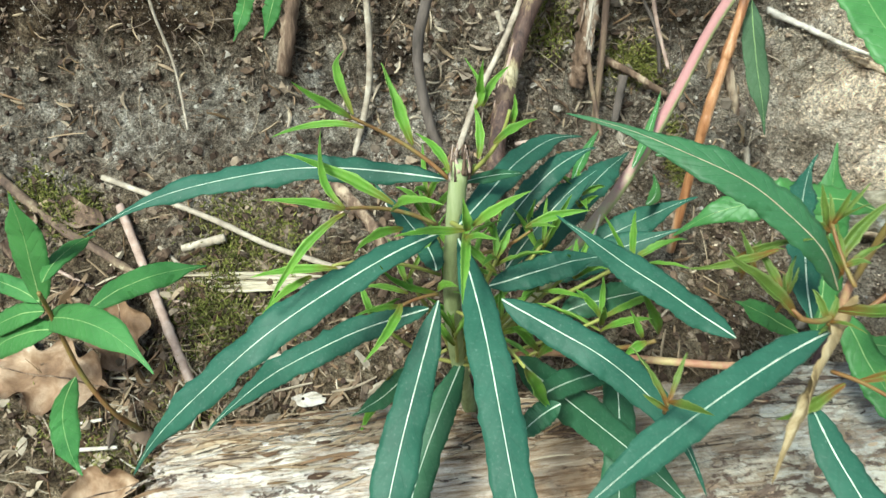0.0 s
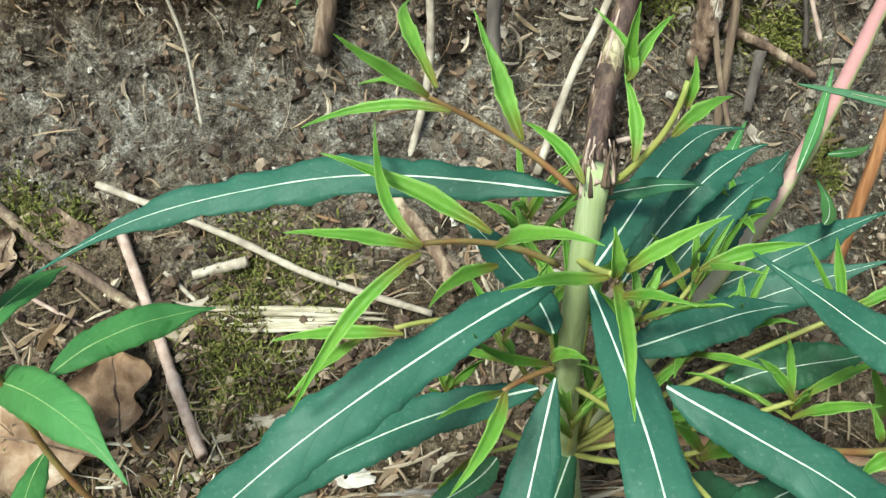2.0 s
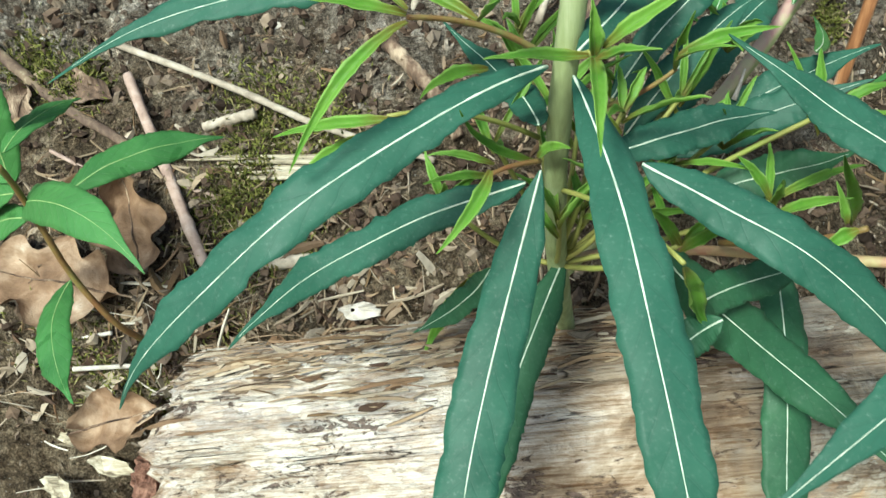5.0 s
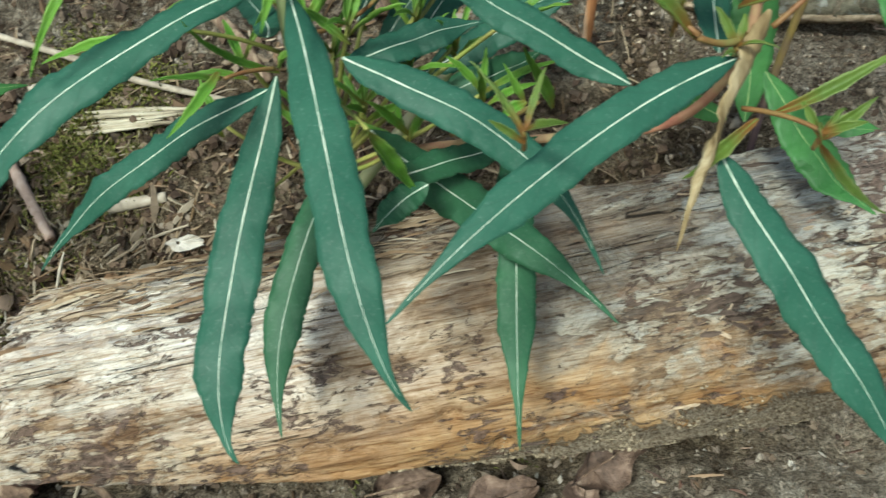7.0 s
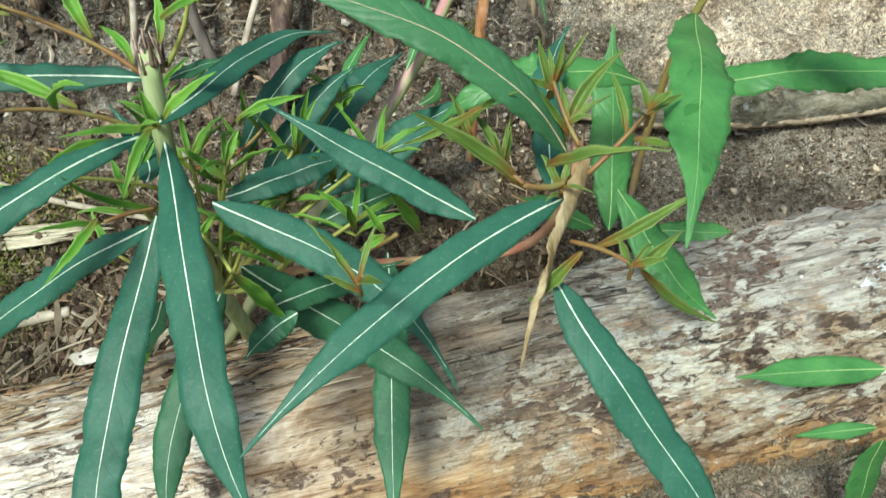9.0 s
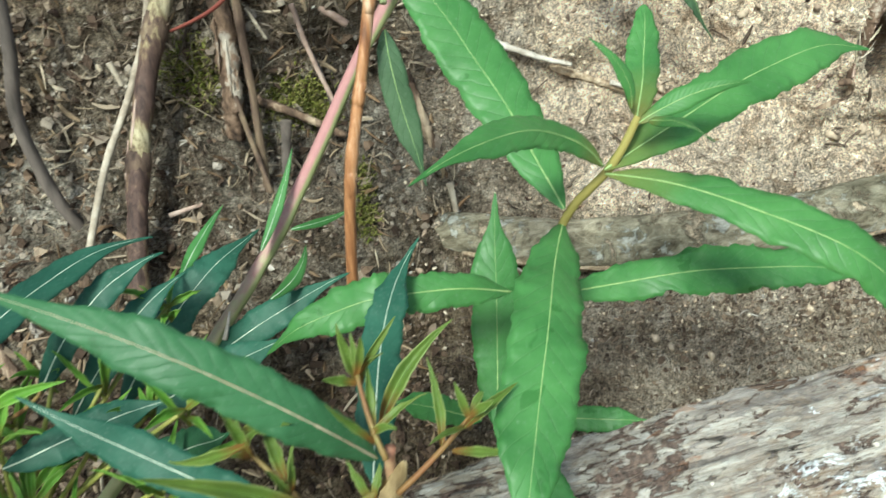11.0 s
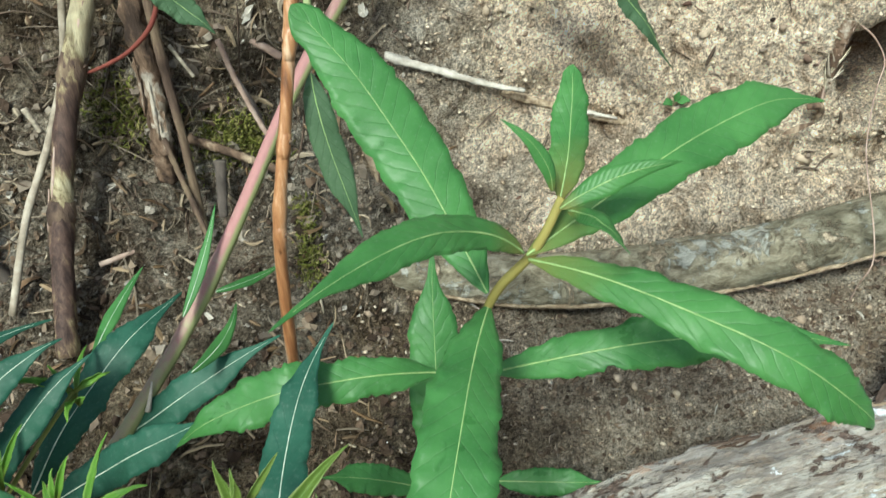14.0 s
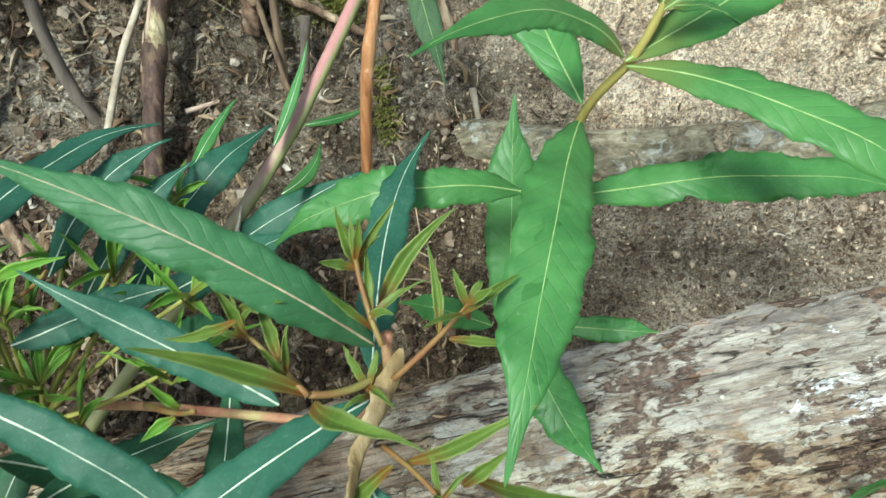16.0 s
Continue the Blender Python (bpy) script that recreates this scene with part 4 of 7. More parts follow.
leaf(shoot, LIME, [(-0.0154, 0.2348, 0.2257), (-0.0223, 0.25, 0.2327), (-0.0272, 0.2708, 0.2335), (-0.027, 0.2964, 0.2313)], 0.0025, rib=RIBL, name='leaflet', wave=0.5, fold=-0.8, broad=0.3)
leaf(shoot, LIME, [(-0.0137, 0.2444, 0.2183), (-0.024, 0.2452, 0.2203), (-0.0341, 0.2451, 0.2193), (-0.0437, 0.244, 0.2154)], 0.0019, rib=RIBL, name='leaflet', wave=0.5, fold=-0.8, broad=0.3)
leaf(shoot, LIME, [(0.0004, 0.2622, 0.2062), (-0.0037, 0.2652, 0.2148), (-0.0071, 0.2681, 0.2236), (-0.0103, 0.2708, 0.2327)], 0.0039, rib=RIBL, name='leaflet', wave=0.5, fold=-0.8, broad=0.3)
leaf(shoot, LIME, [(0.013, 0.2531, 0.1996), (0.0108, 0.2591, 0.204), (0.0066, 0.2647, 0.2069), (0.0007, 0.2694, 0.2082)], 0.0024, rib=RIBL, name='leaflet', wave=0.5, fold=-0.8, broad=0.3)
leaf(shoot, LIME, [(-0.0207, 0.2495, 0.221), (-0.0254, 0.2564, 0.2215), (-0.0306, 0.2626, 0.2203), (-0.0362, 0.268, 0.2175)], 0.0019, rib=RIBL, name='leaflet', wave=0.5, fold=-0.8, broad=0.3)
shoot = tube("side_shoot", [(0.0084, 0.2536, 0.1798), (-0.0003, 0.2485, 0.1877), (-0.0097, 0.2416, 0.1926), (-0.0196, 0.2336, 0.1949)], 0.0009, 0.0006, REDSTEM, plant, sides=7, n=12)
leaf(shoot, LIME, [(-0.0063, 0.2526, 0.1881), (-0.0179, 0.2558, 0.1948), (-0.0305, 0.2567, 0.2004), (-0.0434, 0.2561, 0.2058)], 0.0039, rib=RIBL, name='leaflet', wave=0.5, fold=-0.8, broad=0.3)
leaf(shoot, LIME, [(-0.0181, 0.2239, 0.1992), (-0.0253, 0.221, 0.2066), (-0.0294, 0.2476, 0.2055), (-0.0378, 0.2927, 0.2013)], 0.0019, rib=RIBL, name='leaflet', wave=0.5, fold=-0.8, broad=0.3)
leaf(shoot, LIME, [(-0.0189, 0.2276, 0.1972), (-0.0267, 0.2253, 0.2), (-0.0346, 0.2234, 0.2023), (-0.0427, 0.2213, 0.2031)], 0.0023, rib=RIBL, name='leaflet', wave=0.5, fold=-0.8, broad=0.3)
leaf(shoot, LIME, [(-0.0188, 0.2277, 0.1957), (-0.029, 0.2196, 0.1921), (-0.0367, 0.2146, 0.1821), (-0.0434, 0.2129, 0.1691)], 0.0025, rib=RIBL, name='leaflet', wave=0.5, fold=-0.8, broad=0.3)
leaf(shoot, LIME, [(-0.0048, 0.2354, 0.1933), (-0.0014, 0.2245, 0.2001), (0.0043, 0.2163, 0.2065), (0.0131, 0.2098, 0.2067)], 0.0035, rib=RIBL, name='leaflet', wave=0.5, fold=-0.8, broad=0.3)
leaf(shoot, LIME, [(-0.0054, 0.2729, 0.1693), (-0.0126, 0.2667, 0.1709), (-0.0179, 0.2591, 0.1716), (-0.0207, 0.2503, 0.1704)], 0.0034, rib=RIBL, name='leaflet', wave=0.5, fold=-0.8, broad=0.3)
shoot = tube("side_shoot", [(0.012, 0.262, 0.178), (0.017, 0.25, 0.18), (0.019, 0.242, 0.184)], 0.001, 0.0008, YELSTEM, plant, sides=7, n=12)
leaf(shoot, LIME, [(0.0182, 0.2418, 0.1833), (0.0096, 0.2387, 0.1841), (0.0021, 0.2341, 0.1864), (-0.0038, 0.2274, 0.1878)], 0.0027, rib=RIBL, name='leaflet', wave=0.5, fold=-0.8, broad=0.3)
leaf(shoot, LIME, [(0.0195, 0.2399, 0.1841), (0.0192, 0.2375, 0.1883), (0.0183, 0.2362, 0.1927), (0.018, 0.2362, 0.1975)], 0.0030, rib=RIBL, name='leaflet', wave=0.5, fold=-0.8, broad=0.3)
leaf(shoot, LIME, [(0.019, 0.2354, 0.185), (0.0194, 0.2232, 0.1855), (0.0184, 0.2112, 0.1836), (0.0184, 0.1995, 0.1797)], 0.0029, rib=RIBL, name='leaflet', wave=0.5, fold=-0.8, broad=0.3)
leaf(shoot, LIME, [(0.0191, 0.225, 0.1884), (0.0221, 0.2202, 0.1914), (0.0253, 0.215, 0.1937), (0.0288, 0.2097, 0.1955)], 0.0021, rib=RIBL, name='leaflet', wave=0.5, fold=-0.8, broad=0.3)
leaf(shoot, LIME, [(0.0213, 0.2395, 0.1859), (0.0267, 0.2378, 0.1914), (0.0329, 0.237, 0.196), (0.0399, 0.237, 0.1997)], 0.0029, rib=RIBL, name='leaflet', wave=0.5, fold=-0.8, broad=0.3)
shoot = tube("side_shoot", [(0.0155, 0.2881, 0.1509), (0.0252, 0.2808, 0.1535), (0.0348, 0.2766, 0.1591), (0.0436, 0.2762, 0.1676)], 0.0009, 0.0006, REDSTEM, plant, sides=7, n=12)
leaf(shoot, LIME, [(0.0396, 0.2531, 0.1789), (0.0464, 0.2545, 0.1825), (0.0539, 0.2552, 0.1845), (0.0617, 0.255, 0.1849)], 0.0029, rib=RIBL, name='leaflet', wave=0.5, fold=-0.8, broad=0.3)
leaf(shoot, LIME, [(0.0427, 0.2749, 0.1679), (0.0403, 0.2678, 0.1742), (0.0412, 0.2607, 0.1805), (0.0427, 0.2556, 0.1886)], 0.0024, rib=RIBL, name='leaflet', wave=0.5, fold=-0.8, broad=0.3)
leaf(shoot, LIME, [(0.0399, 0.2578, 0.1762), (0.0419, 0.2518, 0.1806), (0.0448, 0.2455, 0.1838), (0.0487, 0.2392, 0.186)], 0.0016, rib=RIBL, name='leaflet', wave=0.5, fold=-0.8, broad=0.3)
shoot = tube("side_shoot", [(0.0202, 0.2623, 0.1958), (0.0267, 0.2581, 0.2032), (0.0318, 0.2556, 0.2112), (0.0332, 0.2557, 0.2207)], 0.0009, 0.0006, YELSTEM, plant, sides=7, n=12)
leaf(shoot, LIME, [(0.0278, 0.2384, 0.2149), (0.0322, 0.244, 0.2171), (0.037, 0.2496, 0.2181), (0.0422, 0.255, 0.2177)], 0.0025, rib=RIBL, name='leaflet', wave=0.5, fold=-0.8, broad=0.3)
leaf(shoot, LIME, [(0.0228, 0.2504, 0.2056), (0.0241, 0.2544, 0.2108), (0.0237, 0.2584, 0.216), (0.0214, 0.2623, 0.2208)], 0.0025, rib=RIBL, name='leaflet', wave=0.5, fold=-0.8, broad=0.3)
leaf(shoot, LIME, [(0.0219, 0.2598, 0.2199), (0.026, 0.267, 0.221), (0.0242, 0.2795, 0.2234), (0.0178, 0.2959, 0.2282)], 0.0018, rib=RIBL, name='leaflet', wave=0.5, fold=-0.8, broad=0.3)
leaf(shoot, LIME, [(0.0238, 0.2733, 0.217), (0.023, 0.2705, 0.2229), (0.0235, 0.2682, 0.2287), (0.0245, 0.2665, 0.2345)], 0.0024, rib=RIBL, name='leaflet', wave=0.5, fold=-0.8, broad=0.3)
leaf(shoot, LIME, [(0.0245, 0.2719, 0.2169), (0.0255, 0.2728, 0.2223), (0.0289, 0.2754, 0.2265), (0.0338, 0.2796, 0.2293)], 0.0023, rib=RIBL, name='leaflet', wave=0.5, fold=-0.8, broad=0.3)
leaf(shoot, LIME, [(0.034, 0.2581, 0.2145), (0.035, 0.2579, 0.218), (0.0353, 0.258, 0.2216), (0.0348, 0.2581, 0.2252)], 0.0015, rib=RIBL, name='leaflet', wave=0.5, fold=-0.8, broad=0.3)
shoot = tube("side_shoot", [(0.0082, 0.2537, 0.1519), (0.0046, 0.249, 0.1539), (0.0006, 0.2446, 0.1552), (-0.0036, 0.2402, 0.155)], 0.0008, 0.0006, REDSTEM, plant, sides=7, n=12)
leaf(shoot, LIME, [(-0.003, 0.2342, 0.159), (-0.004, 0.2253, 0.1575), (-0.0079, 0.2177, 0.155), (-0.0136, 0.2115, 0.1509)], 0.0029, rib=RIBL, name='leaflet', wave=0.5, fold=-0.8, broad=0.3)
leaf(shoot, LIME, [(0.0078, 0.2617, 0.1476), (-0.0021, 0.2524, 0.1538), (-0.0081, 0.2427, 0.1627), (-0.0096, 0.2336, 0.1744)], 0.0022, rib=RIBL, name='leaflet', wave=0.5, fold=-0.8, broad=0.3)
leaf(shoot, LIME, [(0.0078, 0.262, 0.1486), (0.0102, 0.2584, 0.1531), (0.0129, 0.2538, 0.1563), (0.0157, 0.2485, 0.1579)], 0.0030, rib=RIBL, name='leaflet', wave=0.5, fold=-0.8, broad=0.3)
leaf(shoot, LIME, [(-0.0042, 0.2389, 0.1554), (-0.0085, 0.2324, 0.1587), (-0.0125, 0.2255, 0.1616), (-0.0163, 0.2183, 0.1642)], 0.0019, rib=RIBL, name='leaflet', wave=0.5, fold=-0.8, broad=0.3)
shoot = tube("side_shoot", [(0.008, 0.272, 0.15), (-0.012, 0.255, 0.168), (-0.028, 0.245, 0.168)], 0.0008, 0.0006, YELSTEM, plant, sides=7, n=12)
leaf(shoot, LIME, [(-0.0257, 0.2424, 0.1682), (-0.0372, 0.2466, 0.1659), (-0.0486, 0.2502, 0.1634), (-0.0599, 0.2523, 0.1593)], 0.0029, rib=RIBL, name='leaflet', wave=0.5, fold=-0.8, broad=0.3)
leaf(shoot, LIME, [(-0.0386, 0.2576, 0.1569), (-0.0446, 0.2532, 0.1556), (-0.0496, 0.2481, 0.1528), (-0.0545, 0.243, 0.1494)], 0.0026, rib=RIBL, name='leaflet', wave=0.5, fold=-0.8, broad=0.3)
shoot = tube("side_shoot", [(0.06, 0.27, 0.118), (0.078, 0.25, 0.13), (0.086, 0.242, 0.14)], 0.0011, 0.0008, REDSTEM, plant, sides=7, n=12)
leaf(shoot, LIME, [(0.0942, 0.2697, 0.1248), (0.0911, 0.2653, 0.1332), (0.0873, 0.262, 0.1418), (0.0838, 0.2595, 0.1508)], 0.0045, rib=RIBL, name='leaflet', wave=0.5, fold=-0.8, broad=0.3)
leaf(shoot, LIME, [(0.0818, 0.2438, 0.1401), (0.0795, 0.2428, 0.1442), (0.0776, 0.2419, 0.1485), (0.0762, 0.2411, 0.153)], 0.0022, rib=RIBL, name='leaflet', wave=0.5, fold=-0.8, broad=0.3)
leaf(shoot, LIME, [(0.0822, 0.238, 0.1419), (0.0788, 0.2374, 0.1408), (0.0758, 0.2358, 0.1397), (0.0732, 0.2333, 0.1389)], 0.0030, rib=RIBL, name='leaflet', wave=0.5, fold=-0.8, broad=0.3)
shoot = tube("side_shoot", [(0.014, 0.27, 0.135), (0.028, 0.235, 0.15), (0.038, 0.212, 0.149)], 0.0008, 0.0006, YELSTEM, plant, sides=7, n=12)
leaf(shoot, LIME, [(0.0378, 0.2118, 0.1482), (0.0409, 0.2183, 0.1389), (0.0445, 0.2238, 0.1293), (0.0488, 0.2284, 0.1194)], 0.0045, rib=RIBL, name='leaflet', wave=0.5, fold=-0.8, broad=0.3)
shoot = tube("side_shoot", [(0.01, 0.28, 0.11), (-0.004, 0.29, 0.095), (-0.015, 0.299, 0.085)], 0.0008, 0.0006, YELSTEM, plant, sides=7, n=12)
leaf(shoot, LIME, [(-0.0152, 0.2992, 0.0838), (-0.0223, 0.2997, 0.0717), (-0.0284, 0.3002, 0.0592), (-0.0338, 0.3008, 0.0463)], 0.0051, rib=RIBL, name='leaflet', wave=0.5, fold=-0.8, broad=0.3)
for k, (x, y, z, count, long) in enumerate(((-0.004, 0.268, 0.15, 5, 0.02), (0.03, 0.27, 0.158, 6, 0.018), (0.004, 0.295, 0.165, 5, 0.02), (0.068, 0.328, 0.16, 7, 0.02), (0.082, 0.275, 0.155, 6, 0.022), (0.022, 0.285, 0.12, 6, 0.018), (-0.02, 0.28, 0.125, 5, 0.018), (0.05, 0.3, 0.15, 6, 0.02), (0.002, 0.3, 0.172, 6, 0.02), (0.014, 0.288, 0.155, 6, 0.02), (0.02, 0.298, 0.14, 6, 0.018), (0.032, 0.268, 0.132, 7, 0.022), (0.047, 0.285, 0.138, 6, 0.02), (0.014, 0.262, 0.13, 6, 0.02), (0.046, 0.256, 0.126, 6, 0.018), (0.064, 0.298, 0.14, 7, 0.022), (0.071, 0.268, 0.133, 7, 0.02), (0.032, 0.308, 0.15, 6, 0.018))):
    rng = np.random.default_rng(40 + k)
    shoot = tube("side_shoot", [(0.014, 0.285, 0.1), (0.5 * x + 0.008, 0.5 * y + 0.143, z - 0.022), (x, y, z)], 0.001, 0.0007, YELSTEM, plant, sides=6, n=10)
    for i in range(count - 1):
        a, e = 6.283 * (i + 0.6 * rng.random()) / (count - 1), rng.uniform(0.1, 1.2)
        d = long * rng.uniform(0.6, 1.6) * np.array([math.cos(a) * math.cos(e), math.sin(a) * math.cos(e), math.sin(e)])
        p = np.array([x, y, z - 0.003 * (i % 3)])
        leaf(shoot, LIME, [p, p + d * 0.4 + (0, 0, 0.002), p + d * 0.75 + (0, 0, 0.002), p + d], rng.uniform(0.0015, 0.0028), rng.normal(0, 25), RIBL, 0.5, -0.8, "leaflet", broad=0.3, curl=rng.normal(0, 0.7))


# ---- the low plant with a creeping reddish stem and olive tips ----
plant = thing("willowherb_plant", (0.03, 0.315, 0.06), "willowherb with creeping reddish stem, blue-green leaves, olive young tips", "plant", "willowherbs on the bank")
tube("stem", [(0.012, 0.318, 0.05), (0.02, 0.298, 0.092), (0.05, 0.28, 0.109), (0.09, 0.262, 0.118), (0.125, 0.245, 0.128), (0.139, 0.232, 0.15), (0.142, 0.228, 0.172)], 0.0016, 0.0014, CREEP, plant, through_points=True, n=40, label="reddish creeping stem")
leaf(plant, BLUE, [(0.1358, 0.2227, 0.1563), (0.1063, 0.2006, 0.1589), (0.0691, 0.1778, 0.1455), (0.0417, 0.1624, 0.1238)], 0.0116, rib=RIB)
leaf(plant, BLUE, [(0.1329, 0.2189, 0.1313), (0.146, 0.1958, 0.1064), (0.1671, 0.1805, 0.079), (0.1835, 0.168, 0.0467)], 0.0148, rib=RIB)
leaf(plant, BLUE, [(0.136, 0.2366, 0.1527), (0.1399, 0.2606, 0.1684), (0.1415, 0.2862, 0.1772), (0.1577, 0.3058, 0.187)], 0.0116, rib=RIB, wave=1.4)
leaf(plant, BLUE, [(0.1111, 0.2347, 0.1462), (0.0918, 0.2422, 0.1577), (0.0704, 0.2456, 0.1705), (0.0498, 0.2517, 0.1847)], 0.0108, rib=RIB)
leaf(plant, MID, [(0.139, 0.2283, 0.1685), (0.1209, 0.2121, 0.2029), (0.0949, 0.2211, 0.2179), (0.05, 0.2427, 0.2236)], 0.0122, rib=RIBP, wave=1.1)
leaf(plant, DRY, [(0.145, 0.228, 0.167), (0.139, 0.222, 0.152), (0.129, 0.212, 0.136), (0.119, 0.203, 0.11)], 0.0078, roll=48, name='withered_leaf', wave=1.5, fold=0.45, curl=2.3, broad=0.6, label='brown withered leaf')
shoot = tube("side_shoot", [(0.1408, 0.2305, 0.1605), (0.1363, 0.2243, 0.1591), (0.1301, 0.2201, 0.1609), (0.1231, 0.2175, 0.1649)], 0.0012, 0.0009, REDSTEM, plant, sides=7, n=12)
leaf(shoot, OLIVE, [(0.1233, 0.2187, 0.1638), (0.1135, 0.2151, 0.175), (0.1032, 0.2104, 0.1851), (0.0925, 0.2048, 0.194)], 0.0044, rib=RIBL, name='leaflet', wave=0.5, fold=-0.8, broad=0.3)
leaf(shoot, OLIVE, [(0.1271, 0.2031, 0.1763), (0.1304, 0.1909, 0.1819), (0.1385, 0.1827, 0.1884), (0.1499, 0.1752, 0.1894)], 0.0038, rib=RIBL, name='leaflet', wave=0.5, fold=-0.8, broad=0.3)
shoot = tube("side_shoot", [(0.1232, 0.2164, 0.1656), (0.1184, 0.2205, 0.1696), (0.1134, 0.2247, 0.1734), (0.1085, 0.2289, 0.1772)], 0.0008, 0.0006, REDSTEM, plant, sides=7, n=12)
leaf(shoot, OLIVE, [(0.1178, 0.2203, 0.1725), (0.1161, 0.2257, 0.1755), (0.1138, 0.2307, 0.179), (0.1112, 0.2352, 0.1828)], 0.0027, rib=RIBL, name='leaflet', wave=0.5, fold=-0.8, broad=0.3)
leaf(shoot, OLIVE, [(0.1101, 0.2258, 0.1769), (0.1082, 0.2278, 0.1812), (0.1064, 0.2286, 0.1858), (0.1045, 0.2282, 0.1905)], 0.0023, rib=RIBL, name='leaflet', wave=0.5, fold=-0.8, broad=0.3)
leaf(shoot, OLIVE, [(0.1121, 0.2155, 0.1894), (0.105, 0.2194, 0.1837), (0.0975, 0.2242, 0.1791), (0.0899, 0.2296, 0.1756)], 0.0023, rib=RIBL, name='leaflet', wave=0.5, fold=-0.8, broad=0.3)
leaf(shoot, OLIVE, [(0.1064, 0.2328, 0.1779), (0.1113, 0.2279, 0.184), (0.1166, 0.2224, 0.189), (0.1223, 0.2162, 0.193)], 0.0020, rib=RIBL, name='leaflet', wave=0.5, fold=-0.8, broad=0.3)
shoot = tube("side_shoot", [(0.141, 0.2231, 0.1727), (0.1386, 0.2277, 0.1776), (0.1371, 0.2324, 0.1827), (0.1364, 0.2372, 0.1879)], 0.0008, 0.0006, REDSTEM, plant, sides=7, n=12)
leaf(shoot, OLIVE, [(0.14, 0.237, 0.1709), (0.1441, 0.2429, 0.1794), (0.1516, 0.2467, 0.1867), (0.1614, 0.2484, 0.1927)], 0.0039, rib=RIBL, name='leaflet', wave=0.5, fold=-0.8, broad=0.3)
leaf(shoot, OLIVE, [(0.1366, 0.2404, 0.1826), (0.1354, 0.2403, 0.1884), (0.1339, 0.241, 0.1942), (0.1329, 0.2424, 0.1999)], 0.0029, rib=RIBL, name='leaflet', wave=0.5, fold=-0.8, broad=0.3)
leaf(shoot, OLIVE, [(0.1361, 0.2492, 0.176), (0.1372, 0.2433, 0.1843), (0.1395, 0.2369, 0.1918), (0.1433, 0.23, 0.1983)], 0.0015, rib=RIBL, name='leaflet', wave=0.5, fold=-0.8, broad=0.3)
shoot = tube("side_shoot", [(0.1427, 0.2196, 0.1653), (0.1494, 0.2206, 0.1703), (0.1555, 0.2223, 0.1759), (0.1616, 0.224, 0.1815)], 0.0009, 0.0006, REDSTEM, plant, sides=7, n=12)
leaf(shoot, OLIVE, [(0.1599, 0.2215, 0.1809), (0.1646, 0.2258, 0.1814), (0.1695, 0.2299, 0.1817), (0.1746, 0.2337, 0.1817)], 0.0022, rib=RIBL, name='leaflet', wave=0.5, fold=-0.8, broad=0.3)
leaf(shoot, OLIVE, [(0.1542, 0.2224, 0.1754), (0.1552, 0.2278, 0.18), (0.155, 0.2328, 0.185), (0.1535, 0.2374, 0.1902)], 0.0020, rib=RIBL, name='leaflet', wave=0.5, fold=-0.8, broad=0.3)
leaf(shoot, OLIVE, [(0.1566, 0.2222, 0.1735), (0.1619, 0.2227, 0.1719), (0.1672, 0.2233, 0.1702), (0.1726, 0.2238, 0.1686)], 0.0019, rib=RIBL, name='leaflet', wave=0.5, fold=-0.8, broad=0.3)
shoot = tube("side_shoot", [(0.138, 0.2193, 0.1435), (0.1426, 0.2129, 0.1452), (0.1472, 0.2067, 0.146), (0.1513, 0.2005, 0.1443)], 0.0008, 0.0006, REDSTEM, plant, sides=7, n=12)
leaf(shoot, OLIVE, [(0.1439, 0.2132, 0.1443), (0.1538, 0.2087, 0.1497), (0.1638, 0.2085, 0.157), (0.1755, 0.2098, 0.1624)], 0.0033, rib=RIBL, name='leaflet', wave=0.5, fold=-0.8, broad=0.3)
leaf(shoot, OLIVE, [(0.1402, 0.2137, 0.1429), (0.1325, 0.2138, 0.1361), (0.1287, 0.215, 0.1274), (0.1245, 0.2215, 0.122)], 0.0034, rib=RIBL, name='leaflet', wave=0.5, fold=-0.8, broad=0.3)
leaf(shoot, OLIVE, [(0.1591, 0.2167, 0.1329), (0.1684, 0.2219, 0.118), (0.1804, 0.2278, 0.1058), (0.1949, 0.2342, 0.0966)], 0.0038, rib=RIBL, name='leaflet', wave=0.5, fold=-0.8, broad=0.3)
leaf(shoot, OLIVE, [(0.1567, 0.21, 0.1374), (0.1607, 0.21, 0.1411), (0.1646, 0.21, 0.1448), (0.1686, 0.21, 0.1485)], 0.0031, rib=RIBL, name='leaflet', wave=0.5, fold=-0.8, broad=0.3)
